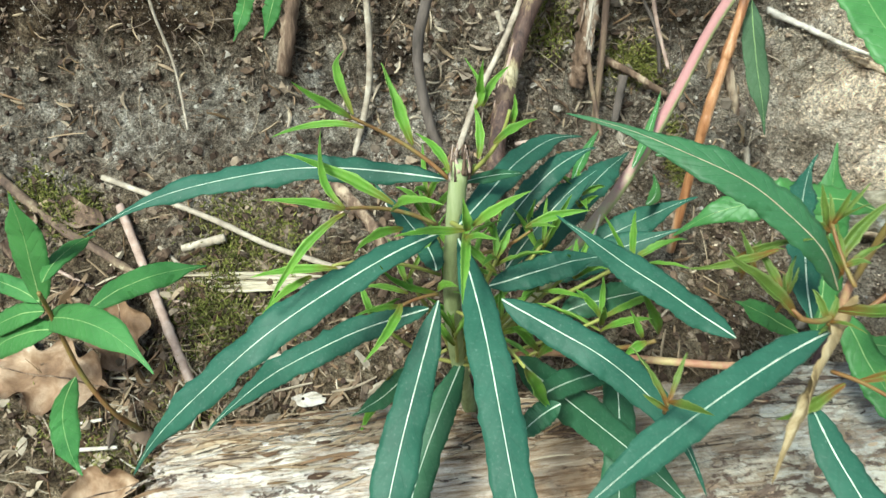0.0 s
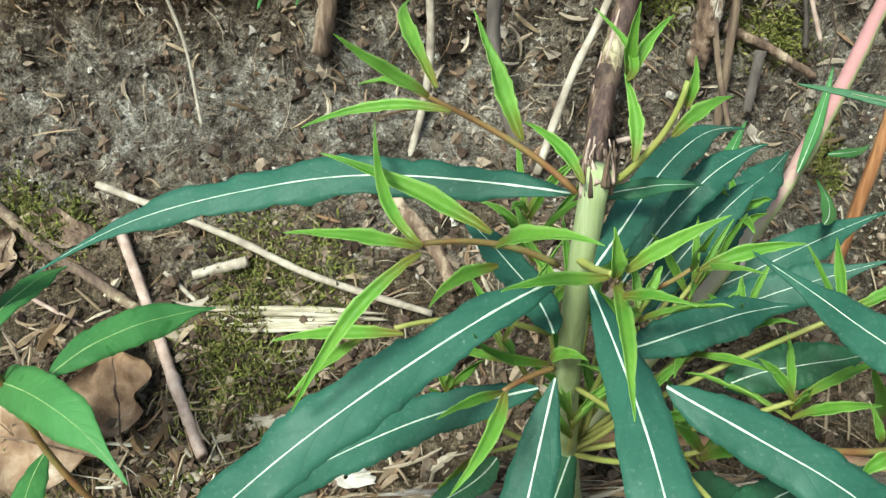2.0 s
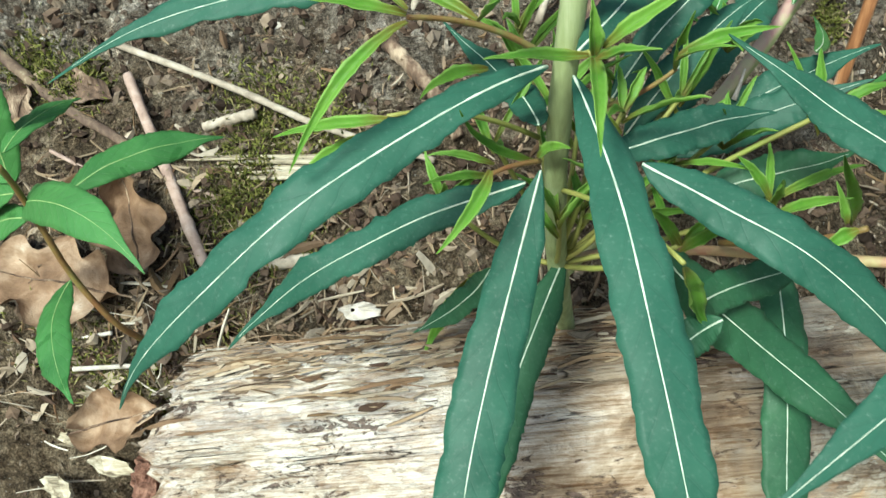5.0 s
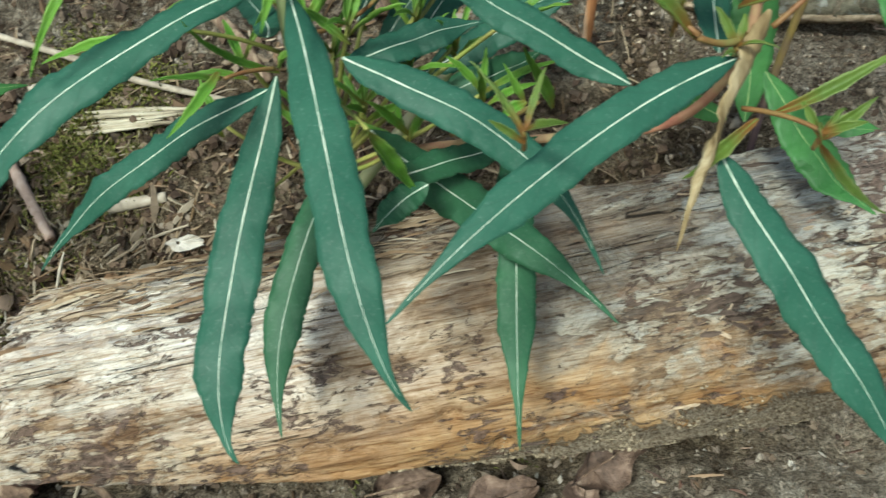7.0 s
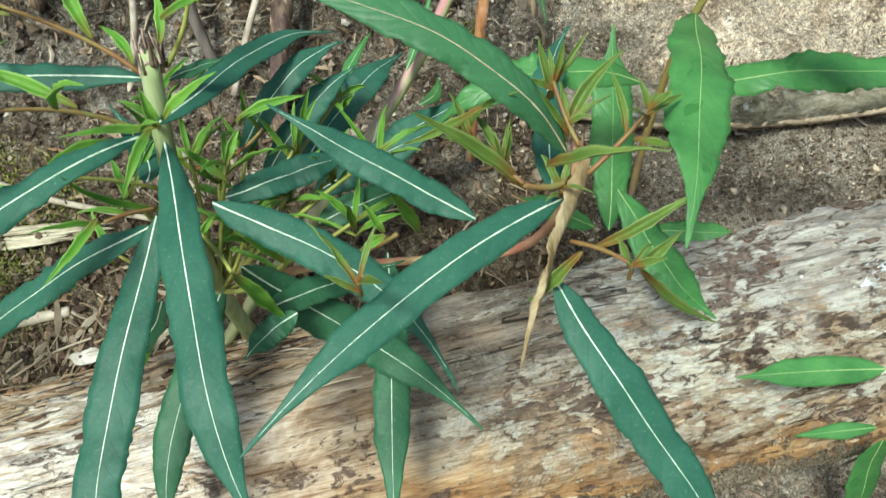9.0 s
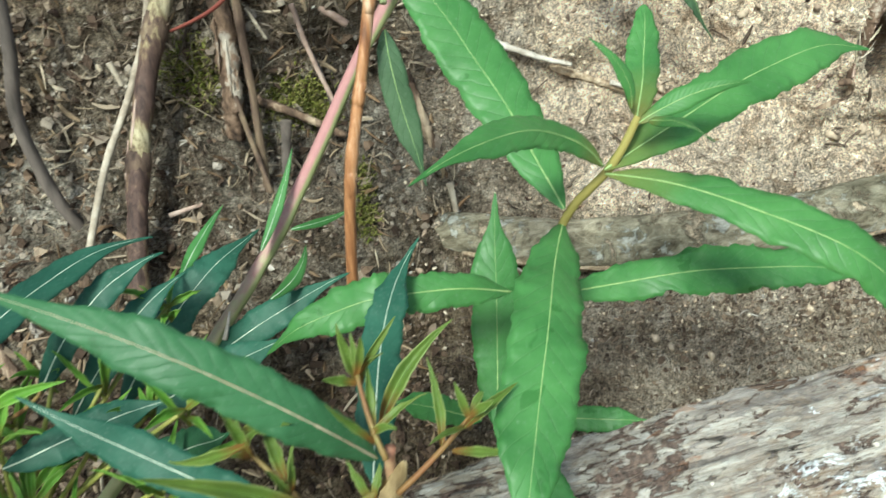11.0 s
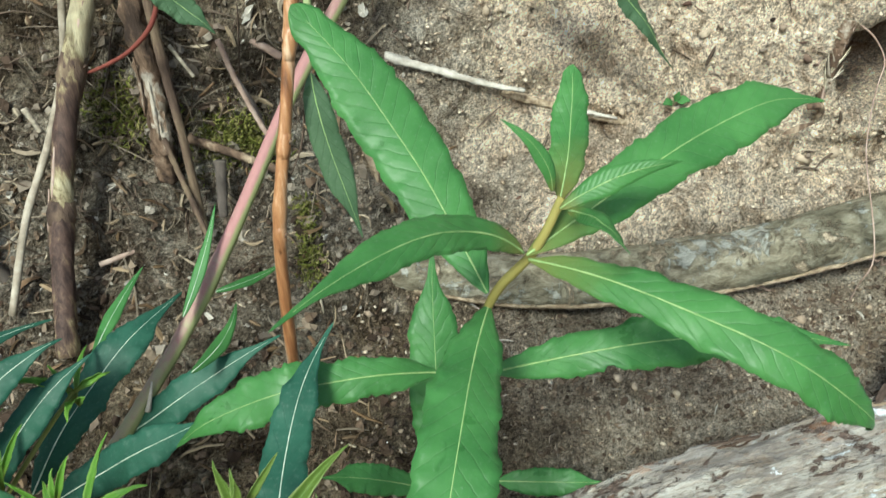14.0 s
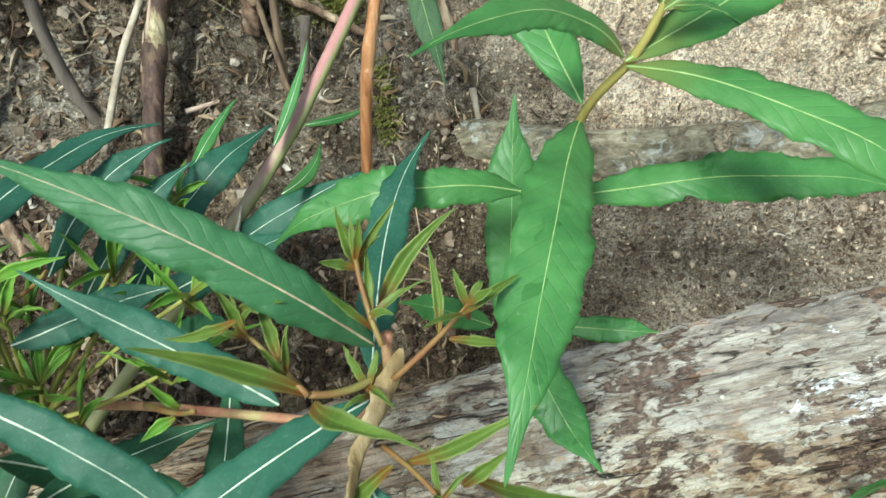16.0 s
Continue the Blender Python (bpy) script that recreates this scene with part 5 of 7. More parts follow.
for k, (x, y, z) in enumerate(((0.1085, 0.2289, 0.1772), (0.1364, 0.2372, 0.1879), (0.1616, 0.2240, 0.1815), (0.1513, 0.2005, 0.1443), (0.0755, 0.1799, 0.1606), (0.1386, 0.2277, 0.1776), (0.1184, 0.2205, 0.1696), (0.1363, 0.2243, 0.1591))):
    rng = np.random.default_rng(70 + k)
    shoot = tube("side_shoot", [(x, y + 0.003, z - 0.006), (x, y, z)], 0.0007, 0.0005, REDSTEM, plant, sides=6, n=6)
    for i in range(4):
        a, e = 6.283 * (i + 0.7 * rng.random()) / 4, rng.uniform(0.3, 1.3)
        d = rng.uniform(0.006, 0.02) * np.array([math.cos(a) * math.cos(e), math.sin(a) * math.cos(e), math.sin(e)])
        p = np.array([x, y, z - 0.0015 * (i % 3)])
        leaf(shoot, OLIVE, [p, p + d * 0.4 + (0, 0, 0.001), p + d * 0.75 + (0, 0, 0.001), p + d + rng.normal(0, 0.001, 3)], rng.uniform(0.001, 0.002), rng.normal(0, 30), None, 0.5, -0.6, "leaflet", broad=0.3, curl=rng.normal(0, 0.8))


# ---- the fresh green plant beside the root ----
plant = thing("willowherb_plant", (0.188, 0.345, 0.045), "fresh green willowherb with a whorl of broad veined leaves", "plant", "willowherbs on the bank")
tube("stem", [(0.194, 0.35, 0.03), (0.193, 0.335, 0.09), (0.195, 0.313, 0.15), (0.203, 0.299, 0.19), (0.215, 0.291, 0.21), (0.223, 0.292, 0.224)], 0.0017, 0.0012, PURPLE, plant, through_points=True, n=40)
leaf(plant, GREEN, [(0.2024, 0.2995, 0.1882), (0.1885, 0.2594, 0.1922), (0.1786, 0.2226, 0.1809), (0.1657, 0.1987, 0.149)], 0.0198, rib=RIBG, wave=0.9, broad=0.8)
leaf(plant, GREEN, [(0.2013, 0.3061, 0.1582), (0.2449, 0.3056, 0.1626), (0.286, 0.3063, 0.1621), (0.3213, 0.3033, 0.1479)], 0.0157, rib=RIBG, wave=1.5, broad=0.8)
leaf(plant, WHORL, [(0.2126, 0.289, 0.209), (0.2488, 0.249, 0.2152), (0.2794, 0.225, 0.1962), (0.2913, 0.2516, 0.1656)], 0.0137, rib=RIBG, wave=1.1, broad=0.8)
leaf(plant, WHORL, [(0.2114, 0.2867, 0.2123), (0.1966, 0.2774, 0.2331), (0.177, 0.2558, 0.2408), (0.1534, 0.2326, 0.2375)], 0.0092, rib=RIBG, wave=0.7, broad=0.8)
leaf(plant, GREEN, [(0.2019, 0.2953, 0.1956), (0.1922, 0.3216, 0.2195), (0.1786, 0.3439, 0.2446), (0.1588, 0.3553, 0.267)], 0.0213, rib=RIBG, wave=0.7, broad=1.4)
leaf(plant, WHORL, [(0.2124, 0.2896, 0.2096), (0.2573, 0.3073, 0.2248), (0.291, 0.3248, 0.2352), (0.3143, 0.3283, 0.224)], 0.0175, rib=RIBG, wave=0.9, broad=0.8)
leaf(plant, WHORL, [(0.2204, 0.2841, 0.2252), (0.2301, 0.2839, 0.2311), (0.2405, 0.2838, 0.2343), (0.2515, 0.2834, 0.2336)], 0.0064, rib=RIBG, wave=0.7, broad=0.8)
leaf(plant, WHORL, [(0.2224, 0.2919, 0.2237), (0.2285, 0.3037, 0.2294), (0.232, 0.315, 0.2375), (0.2352, 0.3248, 0.2478)], 0.0100, rib=RIBG, wave=0.7, broad=1.4)
leaf(plant, WHORL, [(0.2199, 0.2891, 0.2277), (0.2197, 0.2879, 0.2362), (0.2154, 0.2888, 0.2432), (0.2082, 0.2915, 0.248)], 0.0039, rib=RIBG, wave=0.7, broad=0.8)
leaf(plant, WHORL, [(0.2209, 0.2776, 0.2279), (0.2247, 0.2688, 0.2315), (0.2259, 0.2584, 0.2325), (0.2257, 0.2473, 0.2328)], 0.0057, rib=RIBG, wave=0.7, broad=0.8)
leaf(plant, GREEN, [(0.1868, 0.3051, 0.1626), (0.153, 0.2936, 0.178), (0.1234, 0.2907, 0.1769), (0.1027, 0.3018, 0.1521)], 0.0140, rib=RIBG, wave=1.4, broad=0.8)
leaf(plant, GREEN, [(0.1807, 0.3223, 0.0891), (0.1861, 0.3344, 0.1177), (0.1872, 0.3494, 0.1451), (0.192, 0.3667, 0.1705)], 0.0191, rib=RIBG, wave=0.7, broad=0.8)
leaf(plant, GREEN, [(0.1762, 0.3302, 0.0871), (0.1639, 0.329, 0.095), (0.1523, 0.3267, 0.1034), (0.1408, 0.3215, 0.1099)], 0.0108, rib=RIBG, wave=0.7, broad=0.8)
leaf(plant, GREEN, [(0.2049, 0.3329, 0.0813), (0.2186, 0.3306, 0.08), (0.2323, 0.3285, 0.0788), (0.246, 0.3264, 0.0776)], 0.0104, rib=RIBG, wave=0.7, broad=0.8)
leaf(plant, GREEN, [(0.1775, 0.3009, 0.1195), (0.1883, 0.2896, 0.1001), (0.1936, 0.2724, 0.0865), (0.2036, 0.2539, 0.084)], 0.0163, rib=RIBG, wave=0.7, broad=0.8)


# ---- the small plant at the log end ----
plant = thing("willowherb_seedling", (-0.147, 0.292, 0.06), "small bright green willowherb seedling with reddish stem", "plant", "willowherbs on the bank")
tube("stem", [(-0.143, 0.305, 0.045), (-0.147, 0.292, 0.066), (-0.1545, 0.288, 0.09), (-0.156, 0.283, 0.115), (-0.155, 0.277, 0.132), (-0.152, 0.27, 0.142)], 0.0013, 0.0009, REDSTEM, plant, through_points=True)
leaf(plant, GREEN, [(-0.1645, 0.2877, 0.1257), (-0.1615, 0.2854, 0.1442), (-0.1595, 0.2825, 0.1627), (-0.1588, 0.2791, 0.1813)], 0.0151, rib=RIBG, broad=1.0, wave=0.4)
leaf(plant, GREEN, [(-0.1516, 0.2735, 0.145), (-0.1536, 0.2882, 0.148), (-0.1526, 0.3031, 0.1477), (-0.1492, 0.3177, 0.1446)], 0.0090, rib=RIBG, broad=1.0, wave=0.4)
leaf(plant, GREEN, [(-0.1376, 0.2767, 0.1295), (-0.1288, 0.2911, 0.1355), (-0.1151, 0.3034, 0.1345), (-0.0996, 0.3148, 0.1308)], 0.0120, rib=RIBG, broad=1.0, wave=0.4)
leaf(plant, GREEN, [(-0.1765, 0.3036, 0.108), (-0.1487, 0.2683, 0.1325), (-0.1156, 0.2494, 0.1475), (-0.0948, 0.2351, 0.1281)], 0.0135, rib=RIBG, broad=1.0, wave=0.4)
leaf(plant, GREEN, [(-0.159, 0.2808, 0.1268), (-0.1759, 0.2901, 0.1215), (-0.1916, 0.2973, 0.1116), (-0.2059, 0.3029, 0.0984)], 0.0110, rib=RIBG, broad=1.0, wave=0.4)
leaf(plant, GREEN, [(-0.1638, 0.2871, 0.1277), (-0.1748, 0.2941, 0.1304), (-0.1868, 0.2995, 0.1314), (-0.1996, 0.3035, 0.1309)], 0.0082, rib=RIBG, broad=1.0, wave=0.4)
leaf(plant, GREEN, [(-0.1549, 0.2774, 0.1198), (-0.1748, 0.2879, 0.1139), (-0.1929, 0.2962, 0.1023), (-0.209, 0.3023, 0.0862)], 0.0139, rib=RIBG, broad=1.0, wave=0.4)
leaf(plant, GREEN, [(-0.1674, 0.3035, 0.0768), (-0.1669, 0.2825, 0.076), (-0.1573, 0.2642, 0.0719), (-0.1417, 0.2492, 0.0659)], 0.0128, rib=RIBG, broad=1.0, wave=0.4)


# ---- the pink stem that leans across the bank, with narrow leaves ----
plant = thing("leaning_willowherb", (-0.01, 0.315, 0.02), "willowherb with thick pink leaning stem and narrow leaves", "plant", "willowherbs on the bank")
tube("stem", [(-0.02, 0.314, 0.018), (0.008, 0.318, 0.06), (0.052, 0.339, 0.105), (0.091, 0.368, 0.144), (0.119, 0.398, 0.178), (0.148, 0.433, 0.217), (0.187, 0.466, 0.264), (0.21, 0.48, 0.31)], 0.003, 0.003, PINK, plant, through_points=True, n=50, nodes_at=(0.3, 0.5, 0.75))
tube("leaf_sheath", [(0.0785, 0.3515, 0.128), (0.0805, 0.3535, 0.1325), (0.082, 0.356, 0.138)], 0.0011, 0.0003, CHIP, plant, 6, 8, label="small whitish leaf scar")
leaf(plant, GREEN, [(0.0973, 0.366, 0.1579), (0.1041, 0.3749, 0.1676), (0.1094, 0.384, 0.1779), (0.1134, 0.3934, 0.1888)], 0.0042, rib=RIB, wave=0.4)
leaf(plant, GREEN, [(0.1096, 0.3735, 0.162), (0.1195, 0.3796, 0.1603), (0.1276, 0.3872, 0.1578), (0.1332, 0.3971, 0.1573)], 0.0034, rib=RIB, wave=0.4)
leaf(plant, GREEN, [(0.0673, 0.3521, 0.1565), (0.0715, 0.363, 0.1621), (0.0766, 0.3737, 0.1672), (0.083, 0.3841, 0.1715)], 0.0050, rib=RIB, wave=0.4)
leaf(plant, GREEN, [(0.101, 0.3442, 0.1483), (0.1088, 0.3574, 0.146), (0.1127, 0.372, 0.1455), (0.1124, 0.3874, 0.1471)], 0.0055, rib=RIB, wave=0.4)


# ---- leafy tips that hang in from above ----
plant = thing("upper_willowherb", (0.16, 0.46, 0.28), "willowherb high on the bank with hanging dull green leaves", "plant", "willowherbs on the bank")
tube("stem", [(0.168, 0.468, 0.31), (0.16, 0.45, 0.27), (0.158, 0.425, 0.236)], 0.002, 0.0016, STEM, plant)
leaf(plant, DULL, [(0.157, 0.4111, 0.2285), (0.1565, 0.4007, 0.2089), (0.163, 0.394, 0.1885), (0.1667, 0.3904, 0.166)], 0.0115, rib=RIBG, wave=0.6)
leaf(plant, LIME, [(0.1423, 0.4209, 0.2752), (0.1299, 0.4271, 0.271), (0.119, 0.4331, 0.2638), (0.11, 0.4386, 0.2538)], 0.0101, rib=RIBG)
leaf(plant, DULL, [(0.0992, 0.4298, 0.2688), (0.1074, 0.43, 0.2607), (0.1152, 0.4301, 0.2521), (0.1226, 0.4299, 0.2432)], 0.0110, rib=RIBG)
tube("red_shoot", [(0.104, 0.44, 0.262), (0.101, 0.44, 0.254), (0.096, 0.44, 0.246), (0.086, 0.443, 0.238), (0.074, 0.449, 0.232), (0.062, 0.458, 0.227)], 0.0012, 0.0008, RED, plant, through_points=True, label="bent red shoot")
plant = thing("upper_willowherb", (0.25, 0.47, 0.29), "willowherb high on the sand with one long hanging leaf", "plant", "willowherbs on the bank")
tube("stem", [(0.24, 0.478, 0.31), (0.243, 0.455, 0.285), (0.252, 0.436, 0.26)], 0.0016, 0.0012, STEM, plant)
leaf(plant, BLUE, [(0.243, 0.436, 0.27), (0.256, 0.434, 0.262), (0.272, 0.434, 0.246), (0.291, 0.439, 0.236)], 0.0165, rib=RIBG, curl=0.5, broad=0.8)
leaf(plant, DULL, [(0.28, 0.438, 0.2425), (0.29, 0.437, 0.236), (0.298, 0.438, 0.22), (0.312, 0.441, 0.199)], 0.0088, rib=RIBG, curl=0.9, wave=1.6, fold=0.3, name="leaf_tip", label="dull curled leaf tip")
plant = thing("upper_willowherb", (-0.085, 0.47, 0.27), "willowherb high on the bank with two hanging leaf tips", "plant", "willowherbs on the bank")
tube("stem", [(-0.085, 0.484, 0.3), (-0.084, 0.45, 0.27), (-0.086, 0.422, 0.245)], 0.0014, 0.001, STEM, plant)
leaf(plant, GREEN, [(-0.0934, 0.4186, 0.241), (-0.0966, 0.4197, 0.2296), (-0.101, 0.4205, 0.2187), (-0.1066, 0.421, 0.2083)], 0.0091, rib=RIBG)
leaf(plant, GREEN, [(-0.0795, 0.4187, 0.2408), (-0.0819, 0.4197, 0.23), (-0.0855, 0.4204, 0.2195), (-0.0902, 0.4209, 0.2094)], 0.0090, rib=RIBG)

# ---- the plant before the log ----
plant = thing("front_willowherb", (0.31, 0.245, -0.06), "bright green willowherb growing before the log", "plant", "willowherbs on the bank")
tube("stem", [(0.31, 0.25, -0.065), (0.305, 0.243, 0.0), (0.29, 0.243, 0.05), (0.298, 0.24, 0.09)], 0.0018, 0.0012, STEM, plant)
leaf(plant, GREEN, [(0.2741, 0.2498, 0.0535), (0.2535, 0.2502, 0.0558), (0.2329, 0.2501, 0.0573), (0.2123, 0.2493, 0.0579)], 0.0113, rib=RIBG, wave=0.4)
leaf(plant, GREEN, [(0.2773, 0.25, 0.0224), (0.2654, 0.25, 0.0226), (0.2536, 0.25, 0.0227), (0.2417, 0.2499, 0.0228)], 0.0066, rib=RIBG, wave=0.4)
leaf(plant, GREEN, [(0.2767, 0.2441, 0.0208), (0.2766, 0.2492, -0.0015), (0.2794, 0.2519, -0.0239), (0.2844, 0.2525, -0.0463)], 0.0165, rib=RIBG, wave=0.4)
leaf(plant, GREEN, [(0.2956, 0.2401, 0.0833), (0.2944, 0.2475, 0.0724), (0.2938, 0.2533, 0.0606), (0.2938, 0.2574, 0.048)], 0.0087, rib=RIBG, wave=0.4)


# ---- stalks, twigs and the root ----
def stick(name, label, category, points, r0, r1, material, group="", **kw):
    ob = tube(name, points, r0, r1, material, None, label=label, **kw)
    return tagged(ob, label, category, group)


orange_stalk = stick("orange_stalk", "upright orange-brown dry willowherb stalk on the bank", "stalk", [(0.164, 0.412, 0.31), (0.16, 0.407, 0.278), (0.147, 0.396, 0.222), (0.135, 0.388, 0.172), (0.127, 0.392, 0.1)], 0.0023, 0.0026, ORANGE, through_points=True, n=46, nodes_at=(0.35, 0.7), seed=3)
dead_stalk = stick("dead_stalk", "thick brown dead stalk with pale peeling patches", "stalk", [(0.09, 0.47, 0.31), (0.076, 0.469, 0.275), (0.05, 0.455, 0.215), (0.036, 0.436, 0.165), (0.03, 0.41, 0.118)], 0.0052, 0.0052, STALK, through_points=True, n=60, rough=0.06, nodes_at=(0.45, 0.75), seed=4)
stick("pale_twig", "thin pale twig leaning on the dead stalk", "twig", [(0.062, 0.47, 0.275), (0.05, 0.467, 0.231), (0.037, 0.454, 0.2), (0.022, 0.44, 0.172), (0.008, 0.424, 0.135)], 0.0016, 0.0018, STRAW, through_points=True, n=40, rough=0.05, nodes_at=(0.4, 0.7), seed=5)
stick("dark_twig", "dark grey bent twig standing in the bank", "twig", [(0.0, 0.452, 0.29), (-0.004, 0.446, 0.232), (-0.011, 0.446, 0.198), (-0.006, 0.446, 0.158), (0.004, 0.45, 0.13)], 0.003, 0.0032, TWIG, through_points=True, n=40, rough=0.04, seed=6)
stick("pale_stalk", "thin pale upright stalk with a node", "stalk", [(-0.045, 0.468, 0.29), (-0.04, 0.46, 0.223), (-0.0405, 0.452, 0.175), (-0.053, 0.44, 0.125), (-0.06, 0.4, 0.085)], 0.002, 0.002, STRAW, through_points=True, n=40, nodes_at=(0.45,), rough=0.05, seed=7)
split_bark = stick("split_bark", "strip of split brown bark hanging on the bank", "bark", [(0.09, 0.464, 0.31), (0.087, 0.462, 0.262), (0.085, 0.461, 0.222), (0.082, 0.461, 0.19), (0.08, 0.462, 0.172)], 0.0056, 0.0046, PATCHY, rough=0.16, n=50, seed=8, through_points=True)
stick("thin_stalk", "thin brown dead stalk against the bank", "stalk", [(0.096, 0.458, 0.3), (0.0935, 0.457, 0.24), (0.0925, 0.457, 0.19), (0.091, 0.457, 0.15), (0.091, 0.458, 0.13)], 0.0021, 0.0021, BROWN, rough=0.06, seed=9, through_points=True, n=40, nodes_at=(0.3, 0.62))
stick("bark_stub", "short brown broken stalk stub in the bank", "stalk", [(-0.076, 0.482, 0.27), (-0.082, 0.468, 0.225), (-0.092, 0.462, 0.18)], 0.0062, 0.0048, BARK, rough=0.12, seed=10)
stick("grass_stalk", "thin pale dry grass stalk", "grass", [(-0.165, 0.455, 0.262), (-0.158, 0.448, 0.222), (-0.15, 0.446, 0.19), (-0.142, 0.43, 0.157)], 0.0009, 0.0008, STRAW, through_points=True, rough=0.02, seed=11)


def build_root():
    c = spline([(0.12, 0.475, 0.1), (0.17, 0.458, 0.11), (0.234, 0.434, 0.106), (0.289, 0.424, 0.106), (0.345, 0.421, 0.108), (0.401, 0.421, 0.114), (0.45, 0.425, 0.12), (0.55, 0.445, 0.142)], 130)
    n, m = len(c), 28
    _, s, u = axes(c, (0.05, -0.9, 0.4))
    v = np.empty((n, m, 3))
    for i in range(n):
        grow = 0.0085 + 0.0058 * min(1.0, i / 60)
        for j in range(m):
            a = 2 * math.pi * j / m
            w = Vector(c[i]) * 60 + Vector((0, math.cos(a) * 0.8, math.sin(a) * 0.8))
            r = grow * (1 + 0.1 * noise.noise(w) + 0.06 * noise.noise(w * 3.1))
            v[i, j] = c[i] + r * (s[i] * math.cos(a) + u[i] * math.sin(a) * 0.9)
    f = [(i * m + j, i * m + (j + 1) % m, (i + 1) * m + (j + 1) % m, (i + 1) * m + j) for i in range(n - 1) for j in range(m)]
    f += [tuple(range(m))[::-1], tuple((n - 1) * m + j for j in range(m))]
    root = tagged(mesh_object("tree_root", v.reshape(-1, 3), f, ROOT), "grey lichen-spotted tree root half buried in sand", "root")
    # the pale ragged lip of sand along its lower edge
    rng = np.random.default_rng(31)
    lip = []
    for i in range(24, n):
        reach = 0.0018 + 0.0012 * noise.noise(Vector((i * 0.21, 0, 0))) + 0.0011 * noise.noise(Vector((i * 0.7, 4, 0)))
        for a, d in ((0.55, 0.0006), (0.2, 0.0012), (-0.05, reach), (0.0, reach - 0.0016), (0.35, -0.0012)):
            grow = 0.0085 + 0.0058 * min(1.0, i / 60) + d + 0.00025 * rng.normal()
            lip.append(c[i] + grow * (s[i] * math.cos(a) + u[i] * math.sin(a) * 0.9))
    k = len(lip) // 5
    lf = [(i * 5 + j, i * 5 + (j + 1) % 5, i * 5 + 5 + (j + 1) % 5, i * 5 + 5 + j) for i in range(k - 1) for j in range(5)]
    lf += [(4, 3, 2, 1, 0), tuple((k - 1) * 5 + j for j in range(5))]
    mesh_object("sand_lip", lip, lf, SANDLIP, root, label="ragged lip of pale sand under the root")
    for k, i in enumerate((22, 48, 71, 90, 108)):
        p = c[i]
        tube("rootlet", [p + (0, -0.004, -0.006), p + (0.008, -0.009, -0.012), p + (0.02, -0.002, -0.02), p + (0.034, 0.008, -0.03)], 0.0011, 0.0004, PINKSTRAW, root, 6, 16, 0.05, k, wander=0.0006)
    return root


build_root()


def peeling(parent, points, radius, material, count, seed, name):
    """Strips of loose skin along a dead stalk."""
    r = np.random.default_rng(seed)
    c = spline(points, 60)
    _, s, u = axes(c, (0.13, -0.83, 0.55))
    for _ in range(count):
        i, long = int(r.integers(4, 40)), int(r.integers(5, 14))
        a0, wide = r.uniform(0.2, 2.9), r.uniform(0.08, 0.2)
        rows = range(i, min(59, i + long))
        v, f = [], []
        for k, j in enumerate(rows):
            lift = 1.0 + 0.05 * (k / long) ** 2
            for d, extra in ((-wide, 0.0), (0.0, 0.06), (wide, 0.0), (wide, -0.08), (0.0, -0.02), (-wide, -0.08)):
                a = a0 + d * (1 - 0.75 * abs(2 * k / long - 0.9))
                v.append(c[j] + radius * (lift + extra) * (s[j] * math.cos(a) + u[j] * math.sin(a)))
        n = len(v) // 6
        f = [(k * 6 + p, k * 6 + (p + 1) % 6, k * 6 + 6 + (p + 1) % 6, k * 6 + 6 + p) for k in range(n - 1) for p in range(6)]
        f += [tuple(range(6))[::-1], tuple((n - 1) * 6 + p for p in range(6))]
        mesh_object(name, v, f, material, parent)


peeling(dead_stalk, [(0.09, 0.47, 0.31), (0.076, 0.469, 0.275), (0.05, 0.455, 0.215), (0.036, 0.436, 0.165), (0.03, 0.41, 0.118)], 0.0052, PINKSTRAW, 4, 2, "peeling_skin")
peeling(split_bark, [(0.09, 0.464, 0.31), (0.087, 0.462, 0.262), (0.085, 0.461, 0.222), (0.082, 0.461, 0.19), (0.08, 0.462, 0.172)], 0.0054, PATCHY, 5, 4, "bark_splinter")


def stalk_nodes(parent, points, radius, places, material):
    """Raised rings where leaves once stood, each with a scar beside it."""
    c = spline(points, 80)
    for k in places:
        i = int(k * 79)
        ring = c[max(0, i - 2):i + 3]
        v, f = tube_data(ring, radius * np.array([1.02, 1.14, 1.2, 1.12, 1.02]), 12, 0.03, i)
        mesh_object("node", v, f, material, parent)
        p = c[i] + np.array([radius * (0.9 if i % 2 else -0.9), -0.4 * radius, 0.001])
        mesh_object("leaf_scar", *tube_data(np.array([p, p + (radius * (0.5 if i % 2 else -0.5), 0, 0.0012)]), [0.0009, 0.0005], 7, 0.1, i), BARK, parent)


stalk_nodes(orange_stalk, [(0.164, 0.412, 0.31), (0.16, 0.407, 0.278), (0.147, 0.396, 0.222), (0.135, 0.388, 0.172), (0.127, 0.392, 0.1)], 0.0024, (0.22, 0.41, 0.58, 0.75), ORANGE)
stalk_nodes(dead_stalk, [(0.09, 0.47, 0.31), (0.076, 0.469, 0.275), (0.05, 0.455, 0.215), (0.036, 0.436, 0.165), (0.03, 0.41, 0.118)], 0.0052, (0.45, 0.72), BROWN)


# ---- things that lie on the bank ----
def lying(name, label, category, points, r0, r1, material, lift=1.0, **kw):
    """A stick resting on the soil along the given line."""
    pts = [(x, y - 0.6 * r0 * lift, z + 0.7 * r0 * lift) for x, y, z in points]
    return stick(name, label, category, pts, r0, r1, material, through_points=True, **kw)


